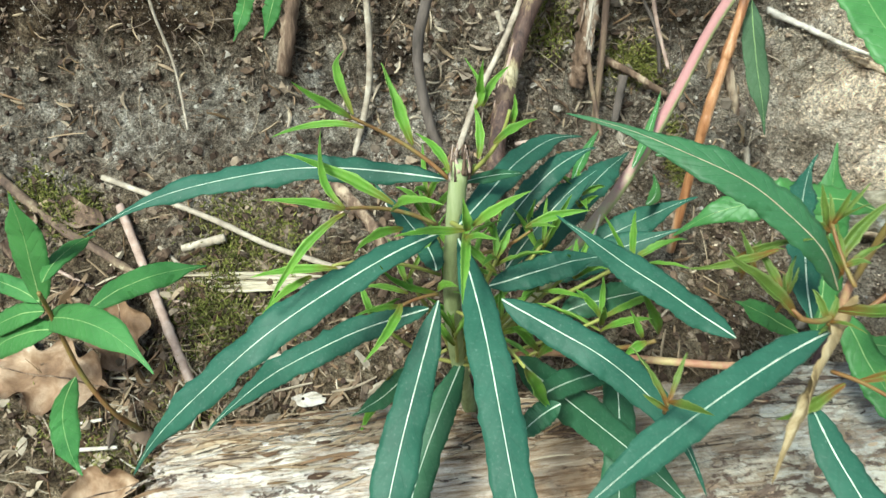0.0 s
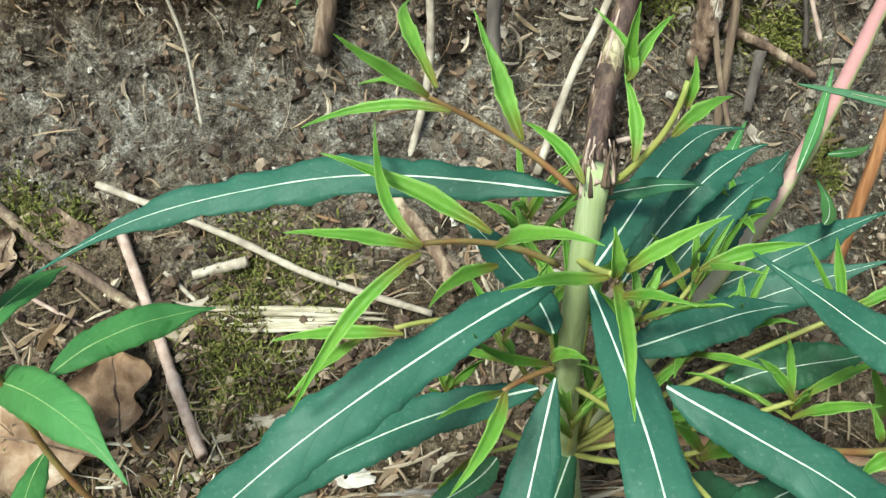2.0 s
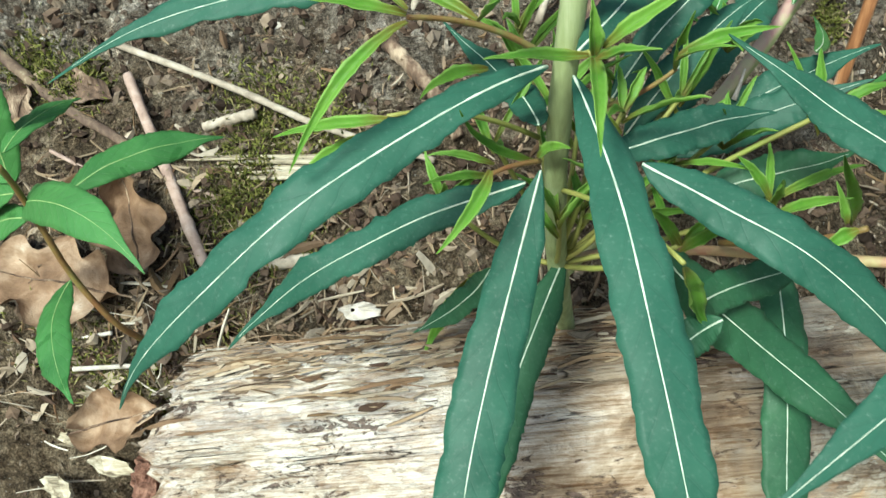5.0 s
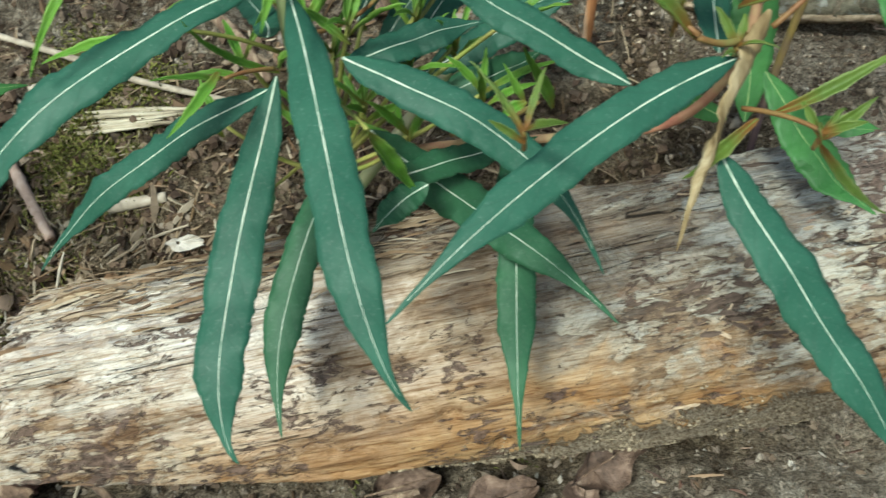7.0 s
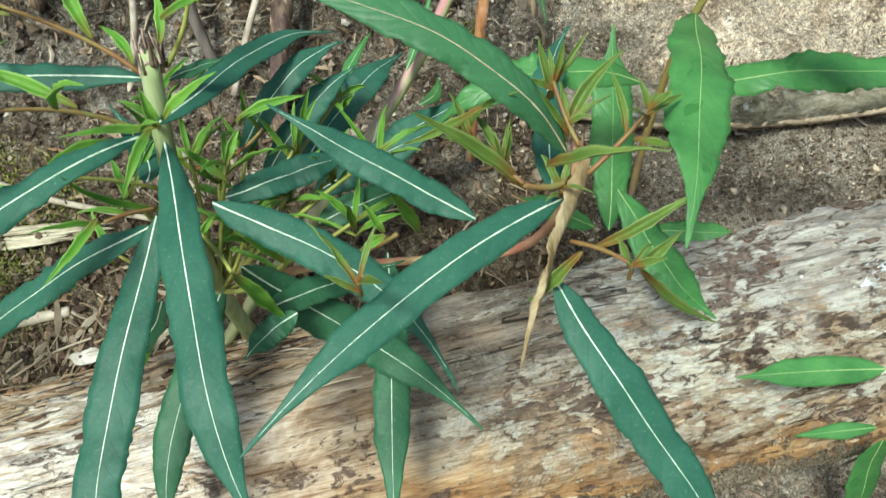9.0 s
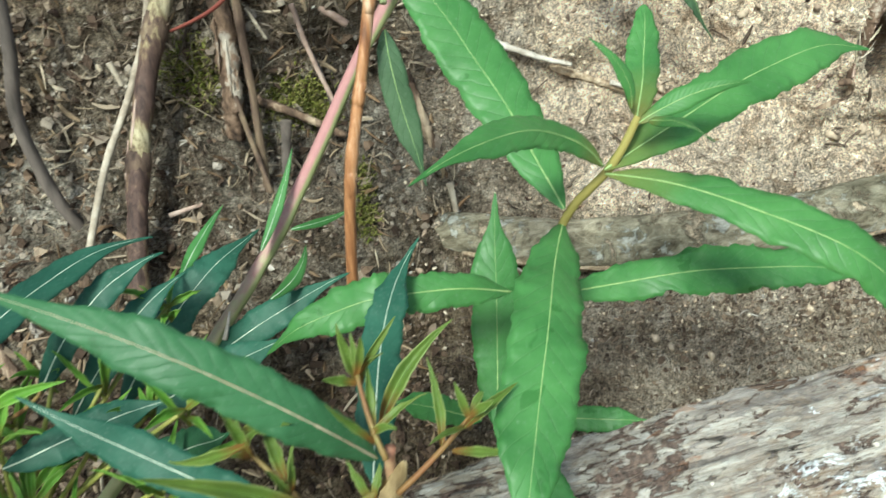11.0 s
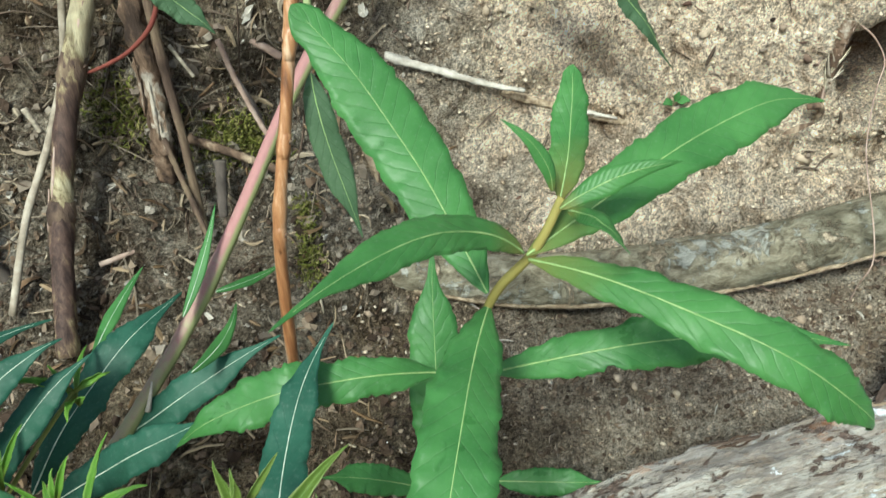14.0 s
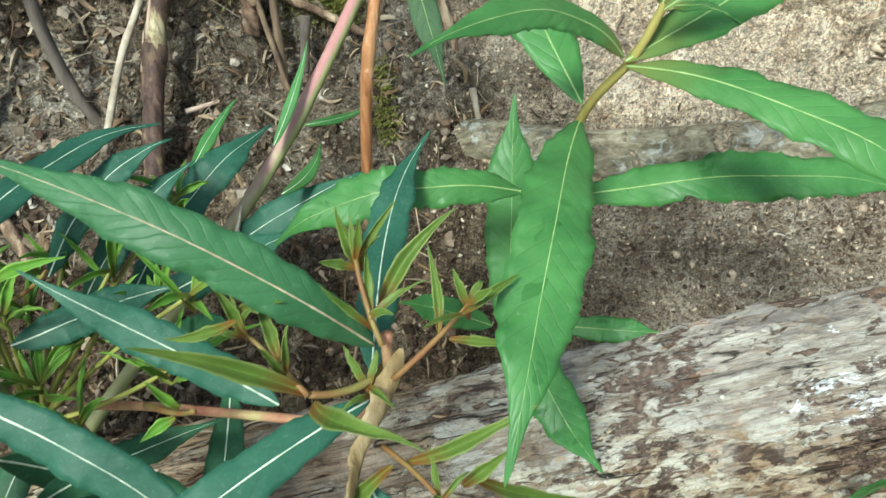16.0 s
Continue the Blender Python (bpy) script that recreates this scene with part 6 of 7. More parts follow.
lying("dry_straw", "long pale dry straw stalk lying on the bank", "straw", [(-0.196, 0.429, 0.127), (-0.132, 0.411, 0.11), (-0.087, 0.393, 0.0985), (-0.036, 0.384, 0.086)], 0.0018, 0.0015, STRAW, n=46, rough=0.05, seed=21, nodes_at=(0.42,), lift=2.0)
lying("old_stalk", "pinkish grey dead stalk lying down the bank", "stalk", [(-0.181, 0.412, 0.116), (-0.158, 0.381, 0.085), (-0.1436, 0.36, 0.07), (-0.124, 0.333, 0.05)], 0.0024, 0.0026, PINKSTRAW, n=46, rough=0.05, seed=22, lift=1.8, nodes_at=(0.35, 0.7))
lying("reed_stub", "short hollow pale straw stub on the moss", "straw", [(-0.1435, 0.397, 0.097), (-0.119, 0.4, 0.1025)], 0.0022, 0.0026, STRAW, rough=0.1, seed=23)
lying("brown_root", "short brown flaky root end behind the stem", "root", [(-0.06, 0.426, 0.125), (-0.039, 0.407, 0.11), (-0.026, 0.393, 0.093)], 0.0035, 0.003, BARK, rough=0.1, seed=24)
lying("brown_stick", "brown stick lying among dark litter", "twig", [(-0.262, 0.432, 0.128), (-0.217, 0.4065, 0.106), (-0.19, 0.395, 0.096), (-0.165, 0.382, 0.088)], 0.0026, 0.0022, BROWN, rough=0.08, n=40, seed=25)
lying("thin_twig", "thin grey twig among dark litter", "twig", [(-0.2136, 0.384, 0.092), (-0.189, 0.3775, 0.082)], 0.001, 0.0009, PINKSTRAW, seed=26)
lying("thin_twig", "short tan twig on dark soil", "twig", [(-0.1572, 0.3984, 0.098), (-0.141, 0.3885, 0.089)], 0.0013, 0.001, STRAW, seed=27)
lying("thin_twig", "thin grey twig under the dead stalk", "twig", [(-0.15, 0.374, 0.079), (-0.112, 0.366, 0.073)], 0.0009, 0.0009, PINKSTRAW, seed=28)
lying("white_straw", "short white dry straw by the log end", "straw", [(-0.189, 0.315, 0.0215), (-0.163, 0.3165, 0.023)], 0.0011, 0.001, CHIP, seed=29)
lying("white_straw", "short white dry straw by the log end", "straw", [(-0.195, 0.322, 0.031), (-0.171, 0.3225, 0.036)], 0.001, 0.0009, CHIP, seed=30)
lying("olive_reed", "dull olive dry reed behind the log", "straw", [(-0.109, 0.3465, 0.0555), (-0.073, 0.348, 0.059)], 0.0031, 0.0024, STRAW, rough=0.06, seed=31)
lying("pale_branch", "bleached broken branch stuck to the sand", "branch", [(0.187, 0.478, 0.209), (0.212, 0.477, 0.198), (0.238, 0.478, 0.187), (0.252, 0.48, 0.182)], 0.0022, 0.001, CHIP, rough=0.16, seed=32, lift=2.2, n=40)
lying("sandy_root", "sand-coated thin root in the bank", "root", [(0.236, 0.484, 0.186), (0.2685, 0.484, 0.172), (0.296, 0.485, 0.161), (0.32, 0.4865, 0.152)], 0.0018, 0.0014, SANDLIP, rough=0.15, seed=33, lift=0.4)
lying("pale_branch", "bleached splinter at the end of the sandy root", "branch", [(0.274, 0.483, 0.1705), (0.286, 0.483, 0.1655), (0.3, 0.484, 0.16)], 0.0014, 0.0006, CHIP, rough=0.2, seed=45, lift=2.0)
lying("hair_root", "fine hanging root before the burrow", "root", [(0.3924, 0.4389, 0.2111), (0.4036, 0.4335, 0.1924), (0.3997, 0.4252, 0.1564), (0.3867, 0.392, 0.1159), (0.385, 0.397, 0.09)], 0.00036, 0.00032, PINKSTRAW, n=40, seed=34, lift=4.0, wander=0.0008)
stub = lying("broken_stub", "splintered brown stub beside the burrow", "stub", [(0.3825, 0.4437, 0.169), (0.386, 0.4422, 0.1888), (0.3902, 0.4411, 0.211)], 0.0014, 0.0034, PATCHY, rough=0.14, n=60, seed=35)
tube("knot", [(0.3785, 0.4425, 0.1715), (0.3815, 0.4395, 0.1725), (0.3845, 0.4415, 0.1695), (0.385, 0.445, 0.164)], 0.0021, 0.0013, BARK, stub, rough=0.14, n=16, through_points=True, label="dark brown knot")
rng = np.random.default_rng(35)
for k in range(16):
    f, g = rng.random(), rng.uniform(-1, 1)
    a = np.array([0.3825 + 0.0077 * f + 0.003 * g * f, 0.4405 - 0.002 * f, 0.17 + 0.04 * f])
    e = a + np.array([0.002 + 0.0035 * rng.normal(), -0.0008 * rng.random(), 0.004 + 0.012 * rng.random()])
    tube("splinter", [a, (a + e) / 2 + 0.0006 * rng.normal(size=3), e], rng.uniform(0.0003, 0.0009), 0.0001, (STRAW, SPLIT, PINKSTRAW)[k % 3], stub, 5, 8, 0.1, k)
lying("mossy_twig", "brown twig half covered in moss", "twig", [(0.092, 0.471, 0.186), (0.1116, 0.467, 0.177), (0.133, 0.4655, 0.164)], 0.0025, 0.002, BARK, rough=0.1, seed=36)
lying("thin_twig", "thin grey twig in the shaded bank", "twig", [(0.116, 0.4735, 0.2175), (0.1244, 0.469, 0.2), (0.129, 0.471, 0.176)], 0.0011, 0.0012, TWIG, seed=37, lift=2.0)
lying("thin_twig", "short grey twig in the shaded bank", "twig", [(0.044, 0.4435, 0.1425), (0.063, 0.449, 0.1447)], 0.0013, 0.001, PINKSTRAW, seed=38)
lying("thin_twig", "brown twig behind the orange stalk", "twig", [(0.117, 0.4775, 0.232), (0.129, 0.477, 0.2255), (0.141, 0.4755, 0.2165)], 0.0022, 0.0019, PINKSTRAW, rough=0.08, seed=39)
lying("bark_strip", "brown strip of bark on the sand", "bark", [(0.166, 0.48, 0.189), (0.172, 0.475, 0.168), (0.177, 0.47, 0.148)], 0.0034, 0.0022, BARK, rough=0.14, seed=40)
lying("thin_twig", "tan splinter standing by the root", "twig", [(0.183, 0.463, 0.133), (0.1855, 0.458, 0.114)], 0.002, 0.0014, STRAW, rough=0.1, seed=41)
lying("grass_stalk", "thin brown stalk leaning to the burrow", "grass", [(0.3726, 0.4527, 0.1656), (0.3798, 0.4464, 0.185), (0.3866, 0.4428, 0.2067)], 0.0009, 0.0007, PINKSTRAW, seed=42, lift=2.0)


lying("thin_twig", "grey twig in the hollow behind the stalks", "twig", [(0.117, 0.462, 0.232), (0.122, 0.461, 0.209), (0.131, 0.459, 0.182)], 0.0012, 0.001, PINKSTRAW, rough=0.08, seed=51, lift=1.0)
lying("thin_twig", "short pale twig in the hollow behind the stalks", "twig", [(0.096, 0.464, 0.232), (0.103, 0.464, 0.217)], 0.0009, 0.0008, STRAW, seed=52, lift=1.0)
lying("thin_twig", "pinkish broken twig beside the split bark", "twig", [(0.084, 0.458, 0.196), (0.088, 0.455, 0.172), (0.094, 0.448, 0.146)], 0.0014, 0.0012, BROWN, rough=0.08, seed=53, lift=1.0)
lying("thin_twig", "dark twig stub under the moss", "twig", [(0.106, 0.459, 0.178), (0.102, 0.454, 0.152)], 0.0024, 0.002, TWIG, rough=0.1, seed=54, lift=1.0)
lying("thin_twig", "short tan twig by the dead stalk", "twig", [(0.033, 0.454, 0.216), (0.036, 0.454, 0.205)], 0.0014, 0.001, STRAW, rough=0.1, seed=55, lift=1.0)


def sprout():
    """Tiny seedling with two round leaves on the sand."""
    p, _ = on_ground(0.325, z=0.169)
    plant = thing("tiny_seedling", tuple(p), "tiny seedling with two round green leaves on sand", "plant")
    spots = [p + np.array(q) for q in ((0, 0.001, -0.002), (0, -0.003, 0.002), (0, -0.006, 0.004))]
    for a in (-1.0, 1.0):
        tube("stalk", [spots[0], spots[1] + (0.001 * a, 0, 0)], 0.0004, 0.0003, STEM, plant, 5, 6)
        leaf(plant, GREEN, [spots[1] + np.array(q) for q in ((0.001 * a, 0, 0), (0.0028 * a, -0.0022, 0.0012), (0.005 * a, -0.003, 0.0012), (0.0072 * a, -0.0033, 0))], 0.0044, 0.0, None, 0.3)
    leaf(plant, GREEN, [spots[1], spots[1] + (0.0006, -0.0015, 0.0016), spots[1] + (0.0012, -0.002, 0.0036), spots[1] + (0.0015, -0.002, 0.0055)], 0.003, 0.0, None, 0.3)


sprout()


def slab(name, label, category, centre, across, upward, outline, thick, material, hole=None):
    """A thin irregular plate, with an optional worm hole through it."""
    c, a = np.array(centre), unit(np.array(across, dtype=float))
    n = unit(np.array(upward, dtype=float))
    b = np.cross(n, a)
    k = len(outline)
    top = [c + a * x + b * y + n * (thick / 2 + w) for x, y, w in outline]
    inner = [c + a * (hole[0] + hole[2] * math.cos(2 * math.pi * i / k)) + b * (hole[1] + hole[2] * math.sin(2 * math.pi * i / k)) + n * thick / 2 for i in range(k)] if hole else []
    v = np.array(top + inner)
    m = len(v)
    v = np.concatenate([v, v - n * thick])
    f = []
    if hole:
        for i in range(k):
            j = (i + 1) % k
            f += [(i, j, k + j, k + i), (m + j, m + i, m + k + i, m + k + j), (j, i, m + i, m + j), (k + i, k + j, m + k + j, m + k + i)]
    else:
        f = [tuple(range(k)), tuple(range(m, m + k))[::-1]] + [((i + 1) % k, i, m + i, m + (i + 1) % k) for i in range(k)]
    return tagged(mesh_object(name, v, f, material, smooth=False), label, category)


def blob_outline(rng, rx, ry, k=20, jag=0.22, warp=0.0):
    return [(rx * math.cos(t) * (1 + jag * rng.normal() * 0.7), ry * math.sin(t) * (1 + jag * rng.normal()), warp * rng.normal()) for t in (2 * math.pi * i / k for i in range(k))]


rng = np.random.default_rng(77)
slab("wood_chip", "bleached wood chip with a worm hole, behind the log", "wood chip", (-0.063, 0.3265, 0.0475), (1, 0.05, 0.05), (0.1, -0.62, 0.77), blob_outline(rng, 0.0085, 0.0036, 24, 0.2, 0.0007), 0.0012, CHIP, (-0.003, 0.0006, 0.0009))
straw = thing("split_straw", (-0.1, 0.379, 0.087), "broad weathered straw split into strands, on the moss", "straw")
for k in range(9):
    off, x0, x1 = -0.0055 + 0.0013 * k + rng.normal(0, 0.0004), -0.15 + rng.uniform(0, 0.018), -0.052 - rng.uniform(0, 0.03)
    mid = np.array([(x0, 0, 0), (0.6 * x0 + 0.4 * x1, 0, rng.normal(0, 0.0006)), (0.3 * x0 + 0.7 * x1, 0, rng.normal(0, 0.0006)), (x1, 0, rng.normal(0, 0.0012))])
    mid = mid + np.array([0, 0.379 + 0.7 * off, 0.0875 + 0.7 * off + 0.0006 * (k % 2)])
    c = spline(mid, 24)
    wide = rng.uniform(0.0007, 0.0014) * (1 - 0.85 * abs(np.linspace(-1, 1, 24)) ** 5)
    mesh_object("strand", *tube_data(c, wide, 6, 0.12, k, 0.6), SPLIT, straw)
slab("red_chip", "rusty red wood chip on the sand", "wood chip", (0.3745, 0.4405, 0.162), (1, 0.05, 0.2), (0, -0.95, 0.3), blob_outline(rng, 0.0075, 0.0015, 14), 0.001, BARK)
for place, size in (((0.2542, 0.403, 0.0575), 0.0024), ((0.1788, 0.4755, 0.161), 0.0026), ((0.2936, 0.465, 0.1105), 0.0014), ((0.1618, 0.379, 0.067), 0.0009)):
    slab("shell_chip", "small white shell fragment on the soil", "shell", place, (1, 0.2, 0.5), (0, -0.8, 0.6), blob_outline(rng, size, size * 0.75, 12, 0.12), 0.0006, WHITE)
for x, a, sx in ((0.37, 1.75, 0.0022), (0.415, 2.05, 0.0016), (0.48, 2.1, 0.002)):
    slab("white_speck", "white lichen speck on the log", "lichen", on_log(x, a, 0.0008), (1, 0, 0.1), (0, -0.7, 0.7), blob_outline(rng, sx * 0.55, sx * 0.3, 14, 0.4), 0.0005, CHIP)


def dead_leaf(label, centre, along, normal, length, width, curl, seed, lobes=3.4, material=OAK):
    """A dry lobed oak leaf, curled along its midrib."""
    r = np.random.default_rng(seed)
    n, m = 34, 13
    a, up = unit(np.array(along, dtype=float)), unit(np.array(normal, dtype=float))
    b = unit(np.cross(up, a))
    up = np.cross(a, b)
    s = np.linspace(0, 1, n)
    u = np.linspace(-1, 1, m)
    w = width / 2 * (0.12 + 0.88 * np.sin(math.pi * s**0.8) ** 0.8)
    lob = [1 + 0.3 * np.sin(6.283 * lobes * s + p) for p in r.uniform(0, 6, 2)]
    v = np.empty((n, m, 3))
    for i in range(n):
        for j in range(m):
            side = lob[int(u[j] > 0)][i]
            half = w[i] * u[j] * (1 - (1 - min(side, 1.15)) * abs(u[j]) ** 2)
            half *= 1 + 0.06 * noise.noise(Vector((s[i] * 14, u[j] * 2, seed))) * abs(u[j])
            lift = 0.16 * width * noise.noise(Vector((s[i] * 4.5, u[j] * 2.2, seed * 1.7))) + 0.05 * width * noise.noise(Vector((s[i] * 15, u[j] * 7, seed))) + curl * width * (u[j] ** 2 * 0.5) + 0.05 * width * math.sin(9 * s[i] + 3 * u[j] + seed) + 0.18 * curl * length * (s[i] - 0.5) ** 2
            v[i, j] = np.array(centre) + a * (s[i] - 0.5) * length + b * half + up * lift
    top = v.reshape(-1, 3)
    q = n * m
    f = []
    for i in range(n - 1):
        for j in range(m - 1):
            k = i * m + j
            f += [(k, k + m, k + m + 1, k + 1), (q + k, q + k + 1, q + k + m + 1, q + k + m)]
    edge = [i * m for i in range(n)] + [(n - 1) * m + j for j in range(1, m)] + [i * m + m - 1 for i in range(n - 2, -1, -1)] + list(range(m - 2, 0, -1))
    f += [(edge[i], edge[(i + 1) % len(edge)], q + edge[(i + 1) % len(edge)], q + edge[i]) for i in range(len(edge))]
    ob = mesh_object("dead_leaf", np.concatenate([top, top - up * 0.0004]), f, material)
    tagged(ob, label, "leaf", "dead leaves on the bank")
    rv, rf = tube_data(np.concatenate([[top[m // 2] - a * 0.006], v[:, m // 2] + up * 0.0002]), np.linspace(0.0006, 0.0002, n + 1), 6)
    mesh_object("leaf_vein", rv, rf, BARK, ob)
    return ob


dead_leaf("tan curled dead oak leaf on the bank", (-0.167, 0.354, 0.0705), (-0.25, 0.62, 0.74), (0.1, -0.75, 0.66), 0.045, 0.03, 0.5, 3, 2.2)
dead_leaf("large grey-brown dead oak leaf behind the seedling", (-0.203, 0.336, 0.053), (-1, 0.12, 0.1), (0, -0.6, 0.8), 0.07, 0.036, 0.35, 5)
dead_leaf("dark brown dead leaf on the dark soil", (-0.235, 0.4, 0.103), (0.2, 0.7, 0.7), (0, -0.7, 0.7), 0.03, 0.02, 0.5, 8, 2.0, BARK)
dead_leaf("dark reddish dead leaf under the straw", (-0.205, 0.412, 0.112), (1, -0.3, -0.3), (0, -0.7, 0.7), 0.034, 0.016, 0.4, 9, 1.0, BARK)
dead_leaf("brown dead leaf by the log end", (-0.165, 0.3, 0.008), (1, 0.1, 0.3), (0, -0.7, 0.7), 0.04, 0.025, 0.5, 11, 2.0)
dead_leaf("rusty dead leaf before the log end", (-0.158, 0.255, -0.042), (1, 0.5, 0.1), (0, -0.5, 0.85), 0.045, 0.03, 0.4, 12, 2.0, BARK)
dead_leaf("dark crumpled dead leaf under the log", (0.07, 0.252, -0.048), (1, 0.3, 0), (0, -0.5, 0.85), 0.034, 0.018, 0.6, 13, 1.5, WINE)
dead_leaf("dark crumpled dead leaf under the log", (0.105, 0.246, -0.05), (0.3, 1, 0.1), (0, -0.5, 0.85), 0.03, 0.018, 0.7, 14, 1.5, WINE)
dead_leaf("brown dry leaf scrap on the log edge", (0.302, 0.329, 0.0845), (1, 0.1, 0.1), (0, -0.4, 0.9), 0.016, 0.004, 0.9, 15, 1.5, BARK)
lying("yellow_straw", "short yellow straw under the log", "straw", [(0.043, 0.232, -0.052), (0.04, 0.214, -0.055)], 0.0016, 0.0014, STRAW, seed=44)


# ---- loose stuff nobody could count ----
def scatter(rng, count, weight):
    """Random places on the near ground, chosen by weight(x, y, z): place, normal."""
    lo, hi = 26, nv - 26
    a, b = 23, nx - 23
    P = gverts[lo:hi, a:b].reshape(-1, 3)
    N = gnormal[lo:hi, a:b].reshape(-1, 3)
    w = weight(P[:, 0], P[:, 1], P[:, 2])
    k = rng.choice(len(P), count, p=w / w.sum())
    N = np.where((N[:, 1] > 0)[:, None], -N, N)
    return P[k] + rng.uniform(-0.0017, 0.0017, (count, 1)) * np.array([1, 0, 0]), N[k]


def stuff(name, v, f, material, label, parent=None):
    ob = mesh_object(name, v, f, material, parent, smooth="sand" in name)
    return tagged(ob, label, name.split("_")[-1], kind="stuff")


LUMP = np.array([(1, 0, 0), (-1, 0, 0), (0, 1, 0), (0, -1, 0), (0, 0, 1), (0, 0, -1)] + [(x * 0.6, y * 0.6, z * 0.6) for x in (1, -1) for y in (1, -1) for z in (1, -1)], dtype=float)
LUMP_F = []
for corner in range(8):
    tri = [0 if LUMP[6 + corner][0] > 0 else 1, 2 if LUMP[6 + corner][1] > 0 else 3, 4 if LUMP[6 + corner][2] > 0 else 5]
    flip = np.prod(LUMP[6 + corner]) < 0
    for i in range(3):
        e = (tri[i], tri[(i + 1) % 3], 6 + corner)
        LUMP_F.append(e[::-1] if flip else e)
LUMP_F = np.array(LUMP_F)


def crumbs(rng, P, N, lo, hi, sink=0.3):
    """Small rounded uneven lumps, each half sunk into what it lies on."""
    n, k = len(P), len(LUMP)
    size = lo + (hi - lo) * rng.random(n) ** 3
    v = LUMP[None] * (1 + 0.36 * rng.normal(size=(n, k, 1))).clip(0.4, 1.7) * rng.uniform(0.4, 1.3, (n, 1, 3))
    q = unit(rng.normal(size=(n, 3)))
    e = unit(np.cross(q, rng.normal(size=(n, 3))))
    R = np.stack([q, e, np.cross(q, e)], 1)
    v = np.einsum("nij,njk->nik", v, R) * size[:, None, None] + (P + N * (size * (1 - sink))[:, None])[:, None]
    f = (LUMP_F[None] + k * np.arange(n)[:, None, None]).reshape(-1, 3)
    return v.reshape(-1, 3), f.tolist()


def fibres(rng, P, N, lo, hi, thick, lie=0.9, bend=0.25, down=0.0, seg=4, grain=None):
    """Flat thin bits of straw, needle and root, lying on the ground or hanging on it."""
    n = len(P)
    L = lo + (hi - lo) * rng.random(n) ** 2
    d = rng.normal(size=(n, 3))
    d[:, 2] -= down
    if grain is not None:
        d = np.asarray(grain) + 0.16 * d
    d = unit(d - lie * N * (d * N).sum(1)[:, None])
    e = unit(np.cross(d, N))
    w = thick * (0.35 + 1.7 * rng.random(n) ** 2)
    s = np.linspace(-0.5, 0.5, seg)
    k = bend * rng.normal(size=(n, 1))
    mid = P[:, None] + d[:, None] * (s[None] * L[:, None])[..., None] + e[:, None] * (k * L[:, None] * s[None] ** 2)[..., None] + N[:, None] * (0.0008 + 0.18 * abs(rng.normal(size=(n, 1))) * L[:, None] * (0.25 - s[None] ** 2) + 0.0005)[..., None]
    taper = (1 - 0.5 * abs(s) * 2)[None, :, None]
    a = mid + e[:, None] * (w[:, None, None] * taper)
    b = mid - e[:, None] * (w[:, None, None] * taper)
    c = mid + N[:, None] * (w[:, None, None] * taper)
    v = np.stack([a, b, c], 2).reshape(-1, 3)
    f = []
    for i in range(seg - 1):
        for p, q in ((0, 2), (2, 1), (1, 0)):
            f.append((i * 3 + p, i * 3 + q, i * 3 + 3 + q, i * 3 + 3 + p))
    f = (np.array(f)[None] + 3 * seg * np.arange(n)[:, None, None]).reshape(-1, 4)
    return v, f.tolist()


def shards(rng, P, N, lo, hi, slim=0.4, grain=None):
    """Thin broken plates of wood, bark and leaf, each tilted its own way."""
    n, k = len(P), 7
    size = lo + (hi - lo) * rng.random(n) ** 2
    d = unit(np.cross(N, rng.normal(size=(n, 3))) + 0.25 * rng.normal(size=(n, 3)))
    up = unit(N + (0.4 if grain is None else 0.15) * rng.normal(size=(n, 3)))
    if grain is not None:
        d = unit(np.asarray(grain) + 0.15 * rng.normal(size=(n, 3)))
    e = unit(np.cross(up, d))
    a = 2 * math.pi * (np.arange(k)[None] + 0.35 * rng.random((n, k))) / k
    rad = rng.uniform(0.55, 1.15, (n, k))
    x, y = np.cos(a) * rad * size[:, None], np.sin(a) * rad * size[:, None] * (slim * rng.uniform(0.5, 1.4, (n, 1)))
    bend = 0.3 * rng.normal(size=(n, 1)) * x**2 / size[:, None] + 0.05 * size[:, None] * rng.normal(size=(n, k))
    top = P[:, None] + N[:, None] * (0.15 * size)[:, None, None] + d[:, None] * x[..., None] + e[:, None] * y[..., None] + up[:, None] * bend[..., None]
    v = np.concatenate([top, top - up[:, None] * (0.0003 + 0.05 * size)[:, None, None]], 1).reshape(-1, 3)
    f = []
    for i in range(n):
        o = 2 * k * i
        f += [tuple(range(o, o + k)), tuple(range(o + k, o + 2 * k))[::-1]] + [(o + (j + 1) % k, o + j, o + k + j, o + k + (j + 1) % k) for j in range(k)]
    return v, f


SHARD_BITS = island_material("shard_bits", [(0.35, 0.294, 0.21), (0.112, 0.0595, 0.035), (0.462, 0.406, 0.315), (0.063, 0.0385, 0.0266), (0.238, 0.147, 0.084), (0.406, 0.343, 0.252), (0.168, 0.105, 0.0665)], 0.85, 260)
EARTH_BITS = island_material("earth_bits", [(0.12, 0.085, 0.06), (0.05, 0.034, 0.025), (0.2, 0.15, 0.105), (0.08, 0.055, 0.04), (0.26, 0.2, 0.145)], 0.9, 260)
HUMUS_BITS = island_material("humus_bits", [(0.03, 0.02, 0.014), (0.09, 0.06, 0.042), (0.2, 0.14, 0.095), (0.05, 0.033, 0.025), (0.32, 0.25, 0.18)])
